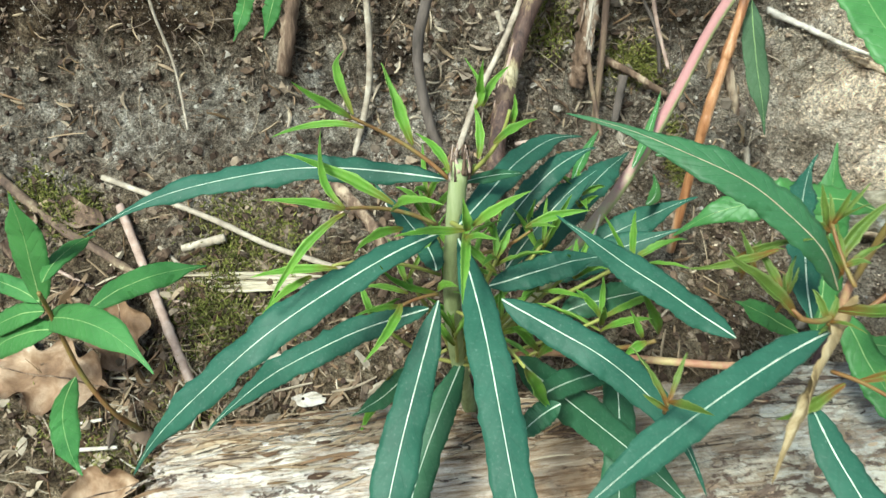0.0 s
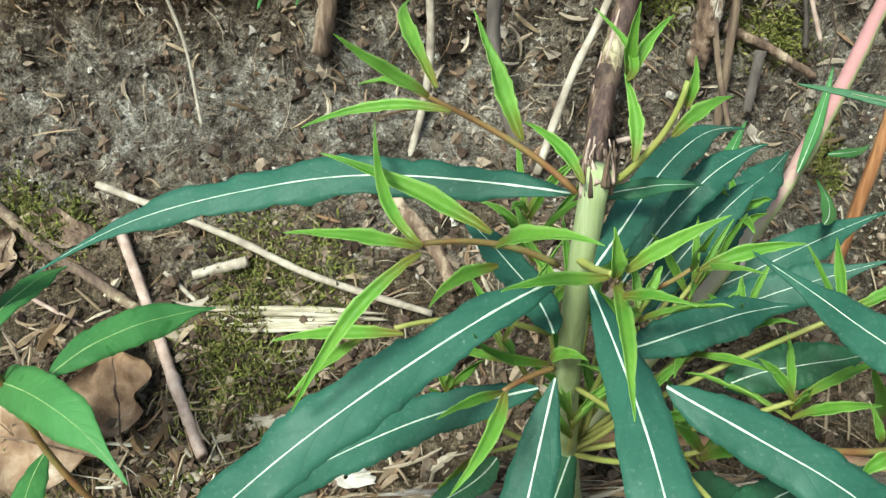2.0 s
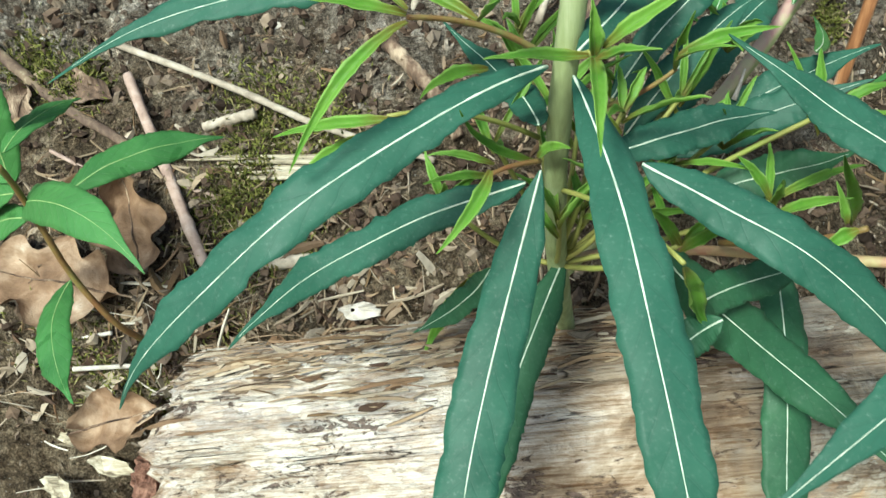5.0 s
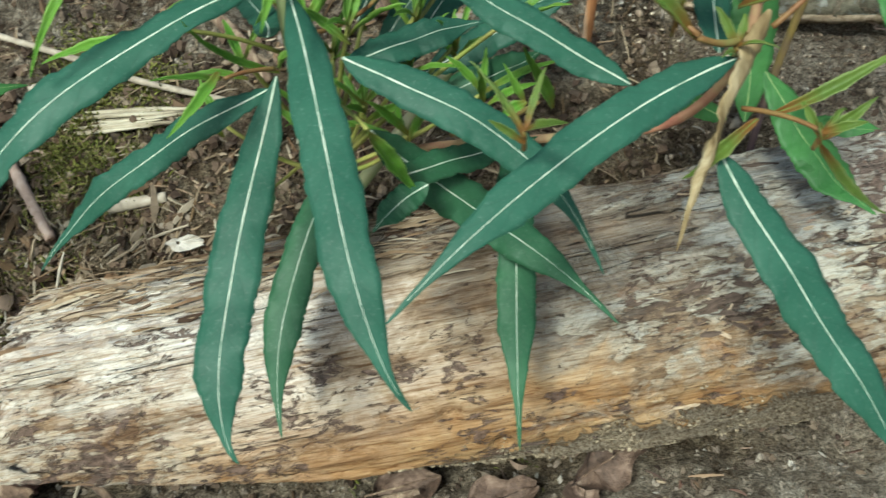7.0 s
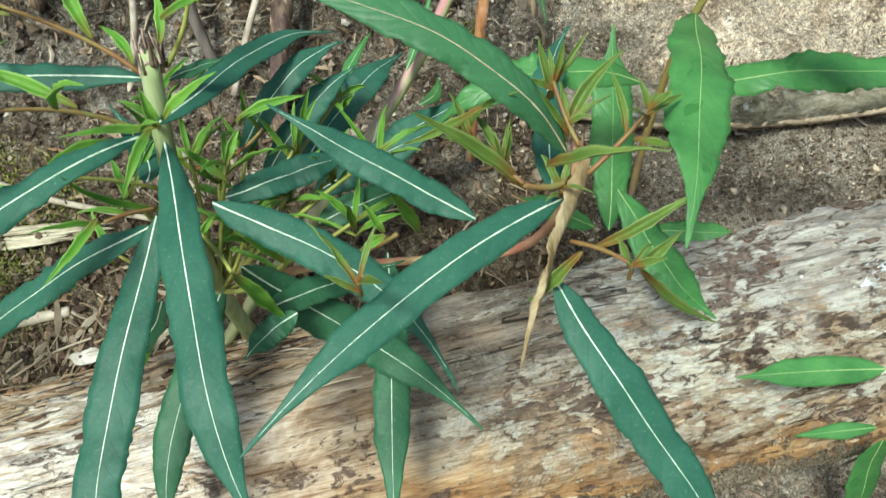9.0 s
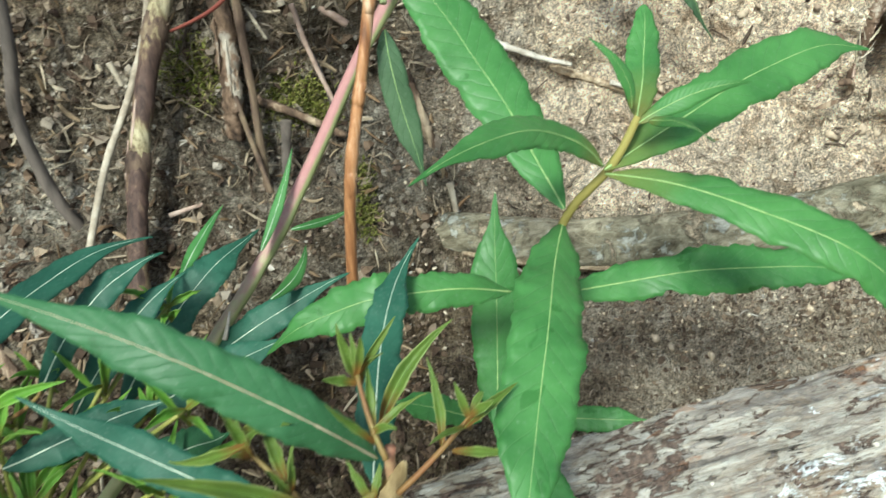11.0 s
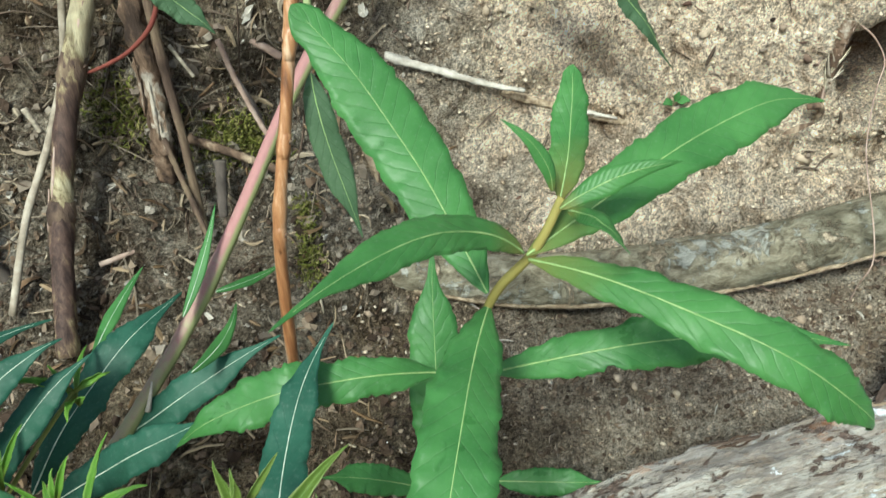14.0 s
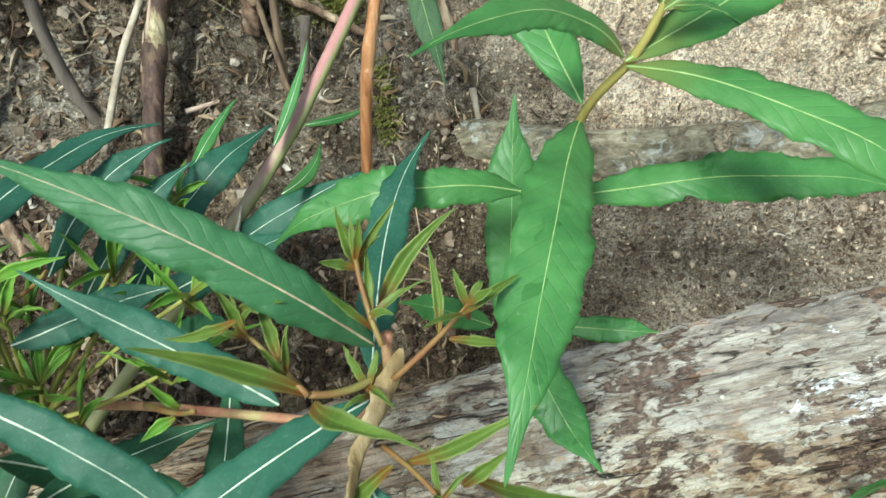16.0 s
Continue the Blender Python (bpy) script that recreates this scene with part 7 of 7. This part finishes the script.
LOAM_BITS = island_material("loam_bits", [(0.1, 0.075, 0.055), (0.22, 0.18, 0.14), (0.32, 0.275, 0.22), (0.14, 0.11, 0.082), (0.24, 0.195, 0.15), (0.18, 0.14, 0.11), (0.55, 0.51, 0.44)])
SAND_BITS = island_material("sand_bits", [(0.24, 0.17, 0.12), (0.5, 0.4, 0.29), (0.72, 0.62, 0.48), (0.15, 0.105, 0.08), (0.6, 0.5, 0.38), (0.34, 0.26, 0.18)])
CLOD_BITS = island_material("clod_bits", [(0.42, 0.33, 0.24), (0.56, 0.46, 0.34), (0.34, 0.26, 0.19), (0.5, 0.41, 0.3)])
LITTER = island_material("litter_bits", [(0.045, 0.0263, 0.0165), (0.195, 0.128, 0.0675), (0.375, 0.292, 0.195), (0.105, 0.0638, 0.0375), (0.51, 0.435, 0.323), (0.225, 0.135, 0.075), (0.413, 0.323, 0.21)])
ROOTLET = island_material("rootlets", [(0.06, 0.04, 0.03), (0.15, 0.11, 0.08), (0.09, 0.065, 0.048), (0.34, 0.28, 0.21), (0.11, 0.08, 0.06)])
CRUST_BITS = island_material("crust_bits", [(0.12, 0.09, 0.06), (0.34, 0.27, 0.18), (0.48, 0.4, 0.28), (0.2, 0.155, 0.1), (0.38, 0.31, 0.21), (0.28, 0.22, 0.15)])
RUST_BITS = island_material("rust_bits", [(0.1, 0.06, 0.045), (0.28, 0.2, 0.145), (0.16, 0.1, 0.075), (0.42, 0.34, 0.26), (0.07, 0.045, 0.036), (0.22, 0.12, 0.085)])
PALE_BITS = island_material("pale_bits", [(0.5, 0.43, 0.32), (0.68, 0.63, 0.53), (0.34, 0.27, 0.19), (0.6, 0.52, 0.4), (0.75, 0.72, 0.65)])
MOSS = island_material("moss", [(0.041, 0.0492, 0.0123), (0.139, 0.156, 0.0295), (0.271, 0.279, 0.0697), (0.0984, 0.0902, 0.0287), (0.328, 0.295, 0.123)])

rng = np.random.default_rng(5)
P, N = scatter(rng, 6500, lambda x, y, z: (x < 0.17) * (0.05 + np.exp(-(((z - 0.06) / 0.045) ** 2))) * (z > -0.09))
stuff("humus_crumbs", *crumbs(rng, P, N, 0.0004, 0.003, 0.4), HUMUS_BITS, "dark crumbs of humus and rotten wood")
P, N = scatter(rng, 7000, lambda x, y, z: (x < 0.2) * np.clip((z - 0.09) / 0.05, 0, 1) * (z < 0.33))
stuff("loam_crumbs", *crumbs(rng, P, N, 0.0003, 0.0018, 0.75), LOAM_BITS, "grey-brown crumbs of loam and grit")
P, N = scatter(rng, 17000, lambda x, y, z: np.clip((x - 0.13) / 0.06, 0, 1) * (z > -0.02) * (z < 0.33))
stuff("sand_crumbs", *crumbs(rng, P, N, 0.00025, 0.0013, 0.6), SAND_BITS, "tan crumbs of sand and small pebbles")
P, N = scatter(rng, 380, lambda x, y, z: np.clip((x - 0.13) / 0.06, 0, 1) * (z > 0.02) * (z < 0.33))
stuff("sand_clods_and_crumbs", *crumbs(rng, P, N, 0.0008, 0.0036, 0.97), CLOD_BITS, "small clods of damp tan sand on the bank")
P, N = scatter(rng, 700, lambda x, y, z: (x > 0.16) * (x < 0.52) * (z > 0.035) * (z < 0.1) * (y < 0.46) * 1.0)
stuff("brown_fibres", *fibres(rng, P, N, 0.002, 0.009, 0.0005, 0.9, 0.5, 0.0, 4), LOAM_BITS, "short pale fibres and root hairs behind the log")
P, N = scatter(rng, 900, lambda x, y, z: (x > 0.24) * (x < 0.52) * (z > 0.045) * (z < 0.1) * (y < 0.46) * 1.0)
stuff("dark_shards", *shards(rng, P, N, 0.0006, 0.0032, 0.5), EARTH_BITS, "dark scraps of bark and root under the tree root")
P, N = scatter(rng, 260, lambda x, y, z: (x > 0.18) * (z > 0.11) * (z < 0.32) * (0.2 + np.exp(-(((x - 0.24) / 0.05) ** 2) - ((z - 0.22) / 0.03) ** 2) + np.exp(-(((x - 0.36) / 0.04) ** 2) - ((z - 0.2) / 0.03) ** 2)))
stuff("sand_shards", *shards(rng, P, N, 0.0006, 0.0034, 0.5), RUST_BITS, "dark red-brown bits of bark on the sand")
P, N = scatter(rng, 140, lambda x, y, z: (x > 0.18) * (z > 0.115) * (z < 0.32) * 1.0)
stuff("sand_fibres", *fibres(rng, P, N, 0.004, 0.016, 0.0005, 0.9, 0.6, 0.0, 6), ROOTLET, "small bent twigs and root hairs on the sand")
P, N = scatter(rng, 260, lambda x, y, z: (x < 0.06) * np.exp(-(((z - 0.065) / 0.035) ** 2)))
stuff("bark_scraps", *fibres(rng, P, N, 0.005, 0.02, 0.0013, 0.95, 0.3, 0.0, 5), LITTER, "loose scraps of bark and rotten wood")
P, N = scatter(rng, 8000, lambda x, y, z: (y < 0.3) * (z < -0.025) * (y > 0.14) * 1.0)
stuff("floor_crumbs", *crumbs(rng, P, N, 0.0003, 0.0024, 0.75), LOAM_BITS, "crumbs of soil and grit before the log")
P, N = scatter(rng, 800, lambda x, y, z: (y < 0.3) * (z < -0.025) * (y > 0.14) * 1.0)
stuff("floor_clods_and_crumbs", *crumbs(rng, P, N, 0.0006, 0.003, 0.9), EARTH_BITS, "uneven clods of grey soil before the log")
P, N = scatter(rng, 420, lambda x, y, z: (y < 0.3) * (z < -0.025) * (y > 0.14) * (0.2 + (x > 0.02) * (x < 0.3)))
stuff("floor_scraps", *fibres(rng, P, N, 0.003, 0.016, 0.0012, 0.93, 0.4, 0.0, 5), RUST_BITS, "dark scraps of bark and leaf before the log")
P, N = scatter(rng, 1500, lambda x, y, z: (x < 0.2) * (0.03 + np.exp(-(((z - 0.055) / 0.04) ** 2)) * (x < 0.16)) * (z > -0.03))
stuff("dry_litter", *fibres(rng, P, N, 0.003, 0.026, 0.0005), LITTER, "loose dry bits of straw, bark and needles")
P, N = scatter(rng, 150, lambda x, y, z: np.exp(-(((x + 0.1) / 0.035) ** 2) - ((y - 0.325) / 0.02) ** 2))
stuff("needle_litter", *fibres(rng, P, N, 0.012, 0.034, 0.00042), LITTER, "reddish dry needles and splinters at the log end")
P, N = scatter(rng, 120, lambda x, y, z: (x < -0.09) * (x > -0.3) * (z < 0.06) * (y > 0.24) * 1.0)
stuff("pale_straws", *fibres(rng, P, N, 0.008, 0.034, 0.0006), PALE_BITS, "bleached bits of dry grass by the log end")
P, N = scatter(rng, 520, lambda x, y, z: (x < 0.02) * (x > -0.27) * np.exp(-(((z - 0.03) / 0.028) ** 2)) * (y > 0.25))
stuff("wood_shards", *shards(rng, P, N, 0.0015, 0.009, 0.35), SHARD_BITS, "broken shards of cream and brown wood by the log end")
P, N = scatter(rng, 520, lambda x, y, z: (x < 0.17) * (x > -0.26) * np.exp(-(((z - 0.075) / 0.03) ** 2)))
stuff("leaf_shards", *shards(rng, P, N, 0.0006, 0.0028, 0.4), EARTH_BITS, "brown scraps of rotten leaf and bark on the slope")
P, N = scatter(rng, 700, lambda x, y, z: (x > -0.02) * (x < 0.16) * (z > 0.1) * (z < 0.31) * 1.0)
stuff("hollow_shards", *shards(rng, P, N, 0.0006, 0.0026, 0.4), EARTH_BITS, "scraps of bark and earth in the hollow of the bank")
P, N = scatter(rng, 350, lambda x, y, z: (y < 0.27) * (z < -0.03) * (y > 0.15) * 1.0)
stuff("floor_litter", *fibres(rng, P, N, 0.004, 0.03, 0.0006), LITTER, "dry bits of straw and bark before the log")
P, N = scatter(rng, 9000, lambda x, y, z: (x > 0.15) * (z > 0.03) * (z < 0.1) * (y > 0.33) * 1.0)
stuff("brown_crumbs", *crumbs(rng, P, N, 0.0003, 0.0015, 0.6), EARTH_BITS, "brown crumbs of soil behind the log")
P, N = scatter(rng, 420, lambda x, y, z: (x > -0.03) * (x < 0.16) * (z > 0.12) * (z < 0.32) * 1.0)
stuff("hollow_crumbs", *crumbs(rng, P, N, 0.0008, 0.0036, 0.8), HUMUS_BITS, "dark rounded clods in the hollow of the bank")
P, N = scatter(rng, 700, lambda x, y, z: (x > -0.04) * (x < 0.19) * (z > 0.1) * (z < 0.24) * 1.0)
stuff("hollow_clods_and_crumbs", *crumbs(rng, P, N, 0.0008, 0.0034, 0.75), LOAM_BITS, "grey crumbs and clods of loam behind the stalks")
P, N = scatter(rng, 420, lambda x, y, z: (x > -0.04) * (x < 0.19) * (z > 0.09) * (z < 0.26) * 1.0)
stuff("hollow_fibres", *fibres(rng, P, N, 0.004, 0.017, 0.0007, 0.85, 0.5, 0.3, 5), LITTER, "dry shreds of root and bark behind the stalks")
P, N = scatter(rng, 2200, lambda x, y, z: (x < 0.02) * (x > -0.32) * (z > 0.1) * (z < 0.27) * 1.0)
stuff("slope_clods_and_crumbs", *crumbs(rng, P, N, 0.0006, 0.0034, 0.8), HUMUS_BITS, "dark crumbs of earth and bark on the loam")
P, N = scatter(rng, 260, lambda x, y, z: (x < 0.02) * (x > -0.32) * (z > 0.15) * (z < 0.27) * 1.0)
stuff("slope_fibres", *fibres(rng, P, N, 0.004, 0.018, 0.0007, 0.85, 0.5, 0.3, 5), LITTER, "dry shreds of root and bark on the loam")
P, N = scatter(rng, 1000, lambda x, y, z: (x < 0.2) * np.exp(-(((z - 0.2) / 0.055) ** 2)) * (0.25 + np.exp(-(((x - 0.08) / 0.07) ** 2))))
stuff("fine_rootlets", *fibres(rng, P, N, 0.008, 0.04, 0.00028, 0.7, 0.5, 1.2, 6), ROOTLET, "fine dry rootlets hanging out of the bank")
P, N = scatter(rng, 160, lambda x, y, z: (x > 0.18) * (z > 0.05) * (z < 0.3) * 1.0)
stuff("sparse_litter", *fibres(rng, P, N, 0.003, 0.012, 0.0004), LITTER, "sparse dry scraps on the sand")


def moss_patch(spots, count, seed, label, tall=0.6):
    """Many fine upright sprigs round the given spots."""
    r = np.random.default_rng(seed)
    w = lambda x, y, z: sum(np.exp(-(((x - sx) / sr) ** 2) - ((z - sz) / (sr * 0.75)) ** 2) for sx, sz, sr in spots)
    P, N = scatter(r, count, w)
    n = len(P)
    L = tall * (0.0025 + 0.0065 * r.random(n))
    d = unit(N + 1.0 * r.normal(size=(n, 3)) + np.array([0, 0, 0.4]))
    e = unit(np.cross(d, r.normal(size=(n, 3))))
    g = np.cross(d, e)
    wid = 0.0003 + 0.00028 * r.random(n)
    b = P + N * 0.0018 * r.random((n, 1))
    m = b + d * (L * 0.55)[:, None]
    v = np.stack([b - e * wid[:, None] * 0.5, b + e * wid[:, None] * 0.5, m + e * wid[:, None], m + g * wid[:, None], m - e * wid[:, None], b + d * L[:, None] + 0.0006 * r.normal(size=(n, 3))], 1).reshape(-1, 3)
    f = (np.array([(0, 1, 2, 3), (0, 3, 4, 4), (3, 2, 5, 5), (4, 3, 5, 5), (1, 0, 4, 2), (2, 4, 5, 5)])[None] + 6 * np.arange(n)[:, None, None]).reshape(-1, 4)
    return stuff("moss", v, [tuple(dict.fromkeys(q)) for q in f.tolist()], MOSS, label)


moss_patch([(-0.121, 0.1055, 0.016), (-0.1, 0.094, 0.018), (-0.12, 0.086, 0.014), (-0.085, 0.1, 0.014)], 2000, 1, "green moss cushion under the straw")
moss_patch([(-0.122, 0.073, 0.016), (-0.1, 0.066, 0.014)], 1800, 2, "thin olive moss beside the dead stalk")
moss_patch([(-0.235, 0.119, 0.012), (-0.21, 0.113, 0.01)], 1500, 3, "small moss tuft on the loam")
moss_patch([(0.064, 0.207, 0.012), (0.066, 0.196, 0.01)], 900, 4, "shaded moss between the dead stalks")
moss_patch([(0.1106, 0.184, 0.012), (0.122, 0.177, 0.008)], 1700, 5, "moss on the twig in the bank")
moss_patch([(0.1385, 0.124 + 0.005 * k, 0.0035 + 0.0006 * (k % 2)) for k in range(6)], 900, 6, "moss strip beside the orange stalk", 0.45)
moss_patch([(-0.19, 0.03, 0.018), (-0.165, 0.01, 0.018), (-0.13, 0.04, 0.014)], 800, 8, "yellow-green moss among straw by the log end")
moss_patch([(0.09, -0.05, 0.012), (0.02, -0.05, 0.012)], 1200, 7, "moss sprigs before the log")


def log_crust():
    """Sandy crust that clings to the lower front of the log."""
    r = np.random.default_rng(9)
    P, N = [], []
    while len(P) < 20000:
        x, a = r.uniform(0.01, 0.62), r.uniform(2.95, 4.1)
        edge = 3.28 + min(0.3, (5 * (x - 0.3)) ** 2 * 0.4)
        if a - edge + 1.1 * noise.noise(Vector((x * 55, a * 6, 2))) < r.uniform(0.0, 0.35):
            continue
        P.append(on_log(x, a))
        N.append(log_turn.to_3x3() @ Vector((0, math.cos(a), math.sin(a))))
    v, f = crumbs(r, np.array(P), np.array(N), 0.00016, 0.0008, 0.5)
    return stuff("sandy_crust", v, f, CRUST_BITS, "grey sandy crust on the underside of the log")


log_crust()


def log_debris():
    """Brown shreds of bark and rotten wood that lie along the back of the log's thin end."""
    r = np.random.default_rng(14)
    P, N = [], []
    while len(P) < 620:
        x, a = r.uniform(0.03, 0.24), r.normal(1.55, 0.22)
        if a > 2.05 - 1.2 * max(0.0, 0.09 - x) * 8 + 0.2 * noise.noise(Vector((x * 30, 1, 1))):
            continue
        P.append(on_log(x, a, 0.0004))
        N.append(log_turn.to_3x3() @ Vector((0, math.cos(a), math.sin(a))))
    P, N = np.array(P), np.array(N)
    stuff("bark_shards", *shards(r, P[:200], N[:200], 0.0015, 0.008, 0.22, log_dir), SHARD_BITS, "brown bark shreds along the back of the log")
    stuff("bark_litter", *fibres(r, P[200:], N[200:], 0.006, 0.03, 0.0006, 0.95, 0.12, 0.0, 4, log_dir), LITTER, "dry fibres of wood along the back of the log")


log_debris()


def rotten_lump(label, centre, size, seed, material):
    """A crumbling lump of rotten wood."""
    r = np.random.default_rng(seed)
    n, m, v = 36, 22, []
    for i in range(m):
        e = -math.pi / 2 + math.pi * i / (m - 1)
        for j in range(n):
            a = 2 * math.pi * j / n
            d = np.array([math.cos(a) * math.cos(e), math.sin(a) * math.cos(e), math.sin(e)])
            w = Vector(d * 1.7 + seed)
            k = 1 + 0.4 * noise.noise(w) + 0.22 * noise.noise(w * 2.9) + 0.13 * noise.noise(w * 7) + 0.03 * r.normal() * math.cos(e)
            v.append(np.array(centre) + d * np.array(size) * k)
    f = [(i * n + j, i * n + (j + 1) % n, (i + 1) * n + (j + 1) % n, (i + 1) * n + j) for i in range(m - 1) for j in range(n)]
    return tagged(mesh_object("rotten_wood", v, f, material, smooth=False), label, "wood")


RUSTWOOD = plain_material("rotten_red_wood", [(0.34, (0.05, 0.026, 0.02)), (0.48, (0.16, 0.08, 0.055)), (0.58, (0.27, 0.15, 0.105)), (0.68, (0.42, 0.3, 0.22))], 70, 0.95, 1.0, 0.003)
rotten_lump("crumbling rust-red rotten wood before the log end", (-0.176, 0.272, -0.047), (0.03, 0.02, 0.012), 3, RUSTWOOD)
rotten_lump("small crumbling rust-red lump beside the log end", (-0.158, 0.302, -0.034), (0.012, 0.016, 0.014), 9, RUSTWOOD)
rng = np.random.default_rng(91)
for k, (x, y, z, w) in enumerate(((-0.196, 0.315, -0.018, 0.015), (-0.182, 0.306, -0.028, 0.01), (-0.205, 0.297, -0.034, 0.012), (-0.152, 0.262, -0.045, 0.009), (-0.215, 0.322, -0.012, 0.011))):
    slab("wood_chip", "cream flake of torn wood before the log end", "wood chip", (x, y, z), (1, 0.6 * rng.normal(), 0.3 * rng.normal()), (0.3 * rng.normal(), -0.6, 0.8), blob_outline(rng, w, w * 0.4, 26, 0.14, 0.0008), 0.002, SPLIT)
lying("brown_stick", "thin brown stick leaning off the log end", "twig", [(-0.152, 0.305, -0.018), (-0.124, 0.277, -0.032), (-0.085, 0.248, -0.047)], 0.0024, 0.0018, BARK, rough=0.1, seed=71)
lying("dry_straw", "pale dry straw under the log", "straw", [(0.03, 0.245, -0.046), (0.052, 0.232, -0.051), (0.07, 0.222, -0.054)], 0.0016, 0.0012, STRAW, seed=72)
lying("brown_stick", "dark stick lying under the log lip", "twig", [(-0.04, 0.246, -0.047), (0.0, 0.25, -0.045), (0.035, 0.255, -0.044)], 0.0018, 0.0014, BARK, rough=0.1, seed=73)
dead_leaf("brown crumpled dead leaf under the log", (0.118, 0.262, -0.04), (1, 0.5, 0.3), (0, -0.7, 0.6), 0.036, 0.022, 0.6, 16, 1.6, WINE)
dead_leaf("brown crumpled dead leaf under the log", (0.03, 0.262, -0.047), (1, 0.1, 0.2), (0, -0.7, 0.6), 0.03, 0.02, 0.6, 17, 1.6, WINE)


def log_flakes():
    """Thin flakes of old bark and lifted wood, each of its own on the log."""
    r = np.random.default_rng(12)
    shapes = []
    for k in range(9):
        o = [(x * 1.0, y * 1.0, z) for x, y, z in blob_outline(r, 0.5, 0.5, 11, 0.55, 0.05)]
        v = [(x, y, z + 0.05) for x, y, z in o] + [(x, y, -0.15) for x, y, z in o]
        f = [tuple(range(11)), tuple(range(11, 22))[::-1]] + [((i + 1) % 11, i, 11 + i, 11 + (i + 1) % 11) for i in range(11)]
        pair = []
        for mat in (FLAKE_DARK, FLAKE_PALE):
            me = bpy.data.meshes.new("bark_flake")
            me.from_pydata(v, [], f)
            me.materials.append(mat)
            pair.append(me)
        shapes.append(pair)
    for i in range(280):
        x = 0.03 + 0.58 * r.random() ** 0.75
        a = r.uniform(1.3, 3.75)
        if i % 5 < 2:
            x, a = r.normal(0.306, 0.017), r.normal(2.46, 0.12)
        dark = r.random() < 0.85
        ob = new("bark_flake", shapes[int(r.integers(9))][0 if dark else 1])
        ob.parent = log
        size = (0.0016 + 0.005 * r.random() ** 3) * (1.3 if x > 0.3 else 0.8)
        place = log_point(x, a)
        n = Vector((0, math.cos(a), math.sin(a)))
        t = Vector((1, 0, 0))
        turn = Matrix((t, n.cross(t), n)).transposed().to_4x4()
        ob.matrix_basis = Matrix.Translation(place) @ turn @ Matrix.Rotation(r.normal(0, 0.3), 4, "Z") @ Matrix.Rotation(r.normal(0, 0.06), 4, "Y") @ Matrix.Diagonal((size * 1.7, size * r.uniform(0.25, 0.5), 0.004, 1))


def log_splinters():
    """Torn layers of wood round the broken end of the log."""
    r = np.random.default_rng(21)
    for i in range(46):
        x0, a = r.uniform(0.006, 0.06), r.uniform(0.9, 3.5)
        long, wide, thick = r.uniform(0.01, 0.04), r.uniform(0.0003, 0.0009), r.uniform(0.0003, 0.0008)
        n, v = 9, []
        for k in range(n):
            x = x0 + long * k / (n - 1)
            taper = math.sin(math.pi * (0.12 + 0.8 * k / (n - 1))) ** 0.6 * (1 + 0.25 * r.normal())
            rise = 0.0005 + 0.002 * max(0.0, 1 - k / 4) ** 2 * r.random()
            for da, dr in ((-1, 0), (0, thick), (1, 0), (0, -thick)):
                v.append(log_point(x, a + da * wide * taper / 0.06 + 0.004 * r.normal(), rise + dr))
        f = [(k * 4 + p, k * 4 + (p + 1) % 4, k * 4 + 4 + (p + 1) % 4, k * 4 + 4 + p) for k in range(n - 1) for p in range(4)]
        f += [(3, 2, 1, 0), tuple((n - 1) * 4 + p for p in range(4))]
        ob = mesh_object("splinter", v, f, (LOGWOOD, LOGWOOD, LOGWOOD, TORN_DARK)[i % 4], smooth=False)
        ob.parent = log


TORN_DARK = plain_material("torn_brown_wood", [(0.3, (0.08, 0.05, 0.03)), (0.7, (0.34, 0.22, 0.13))], 120, 0.85, 0.7, 0.001, (0.1, 1, 1), vary=0.35)
log_splinters()
FLAKE_DARK = plain_material("dark_flake", [(0.3, (0.04, 0.027, 0.02)), (0.7, (0.18, 0.13, 0.1))], 1.5, 0.9, 0.5, 0.001, vary=0.4)
FLAKE_PALE = plain_material("pale_flake", [(0.3, (0.34, 0.25, 0.16)), (0.7, (0.62, 0.5, 0.36))], 1.5, 0.85, 0.5, 0.001, vary=0.3)
log_flakes()
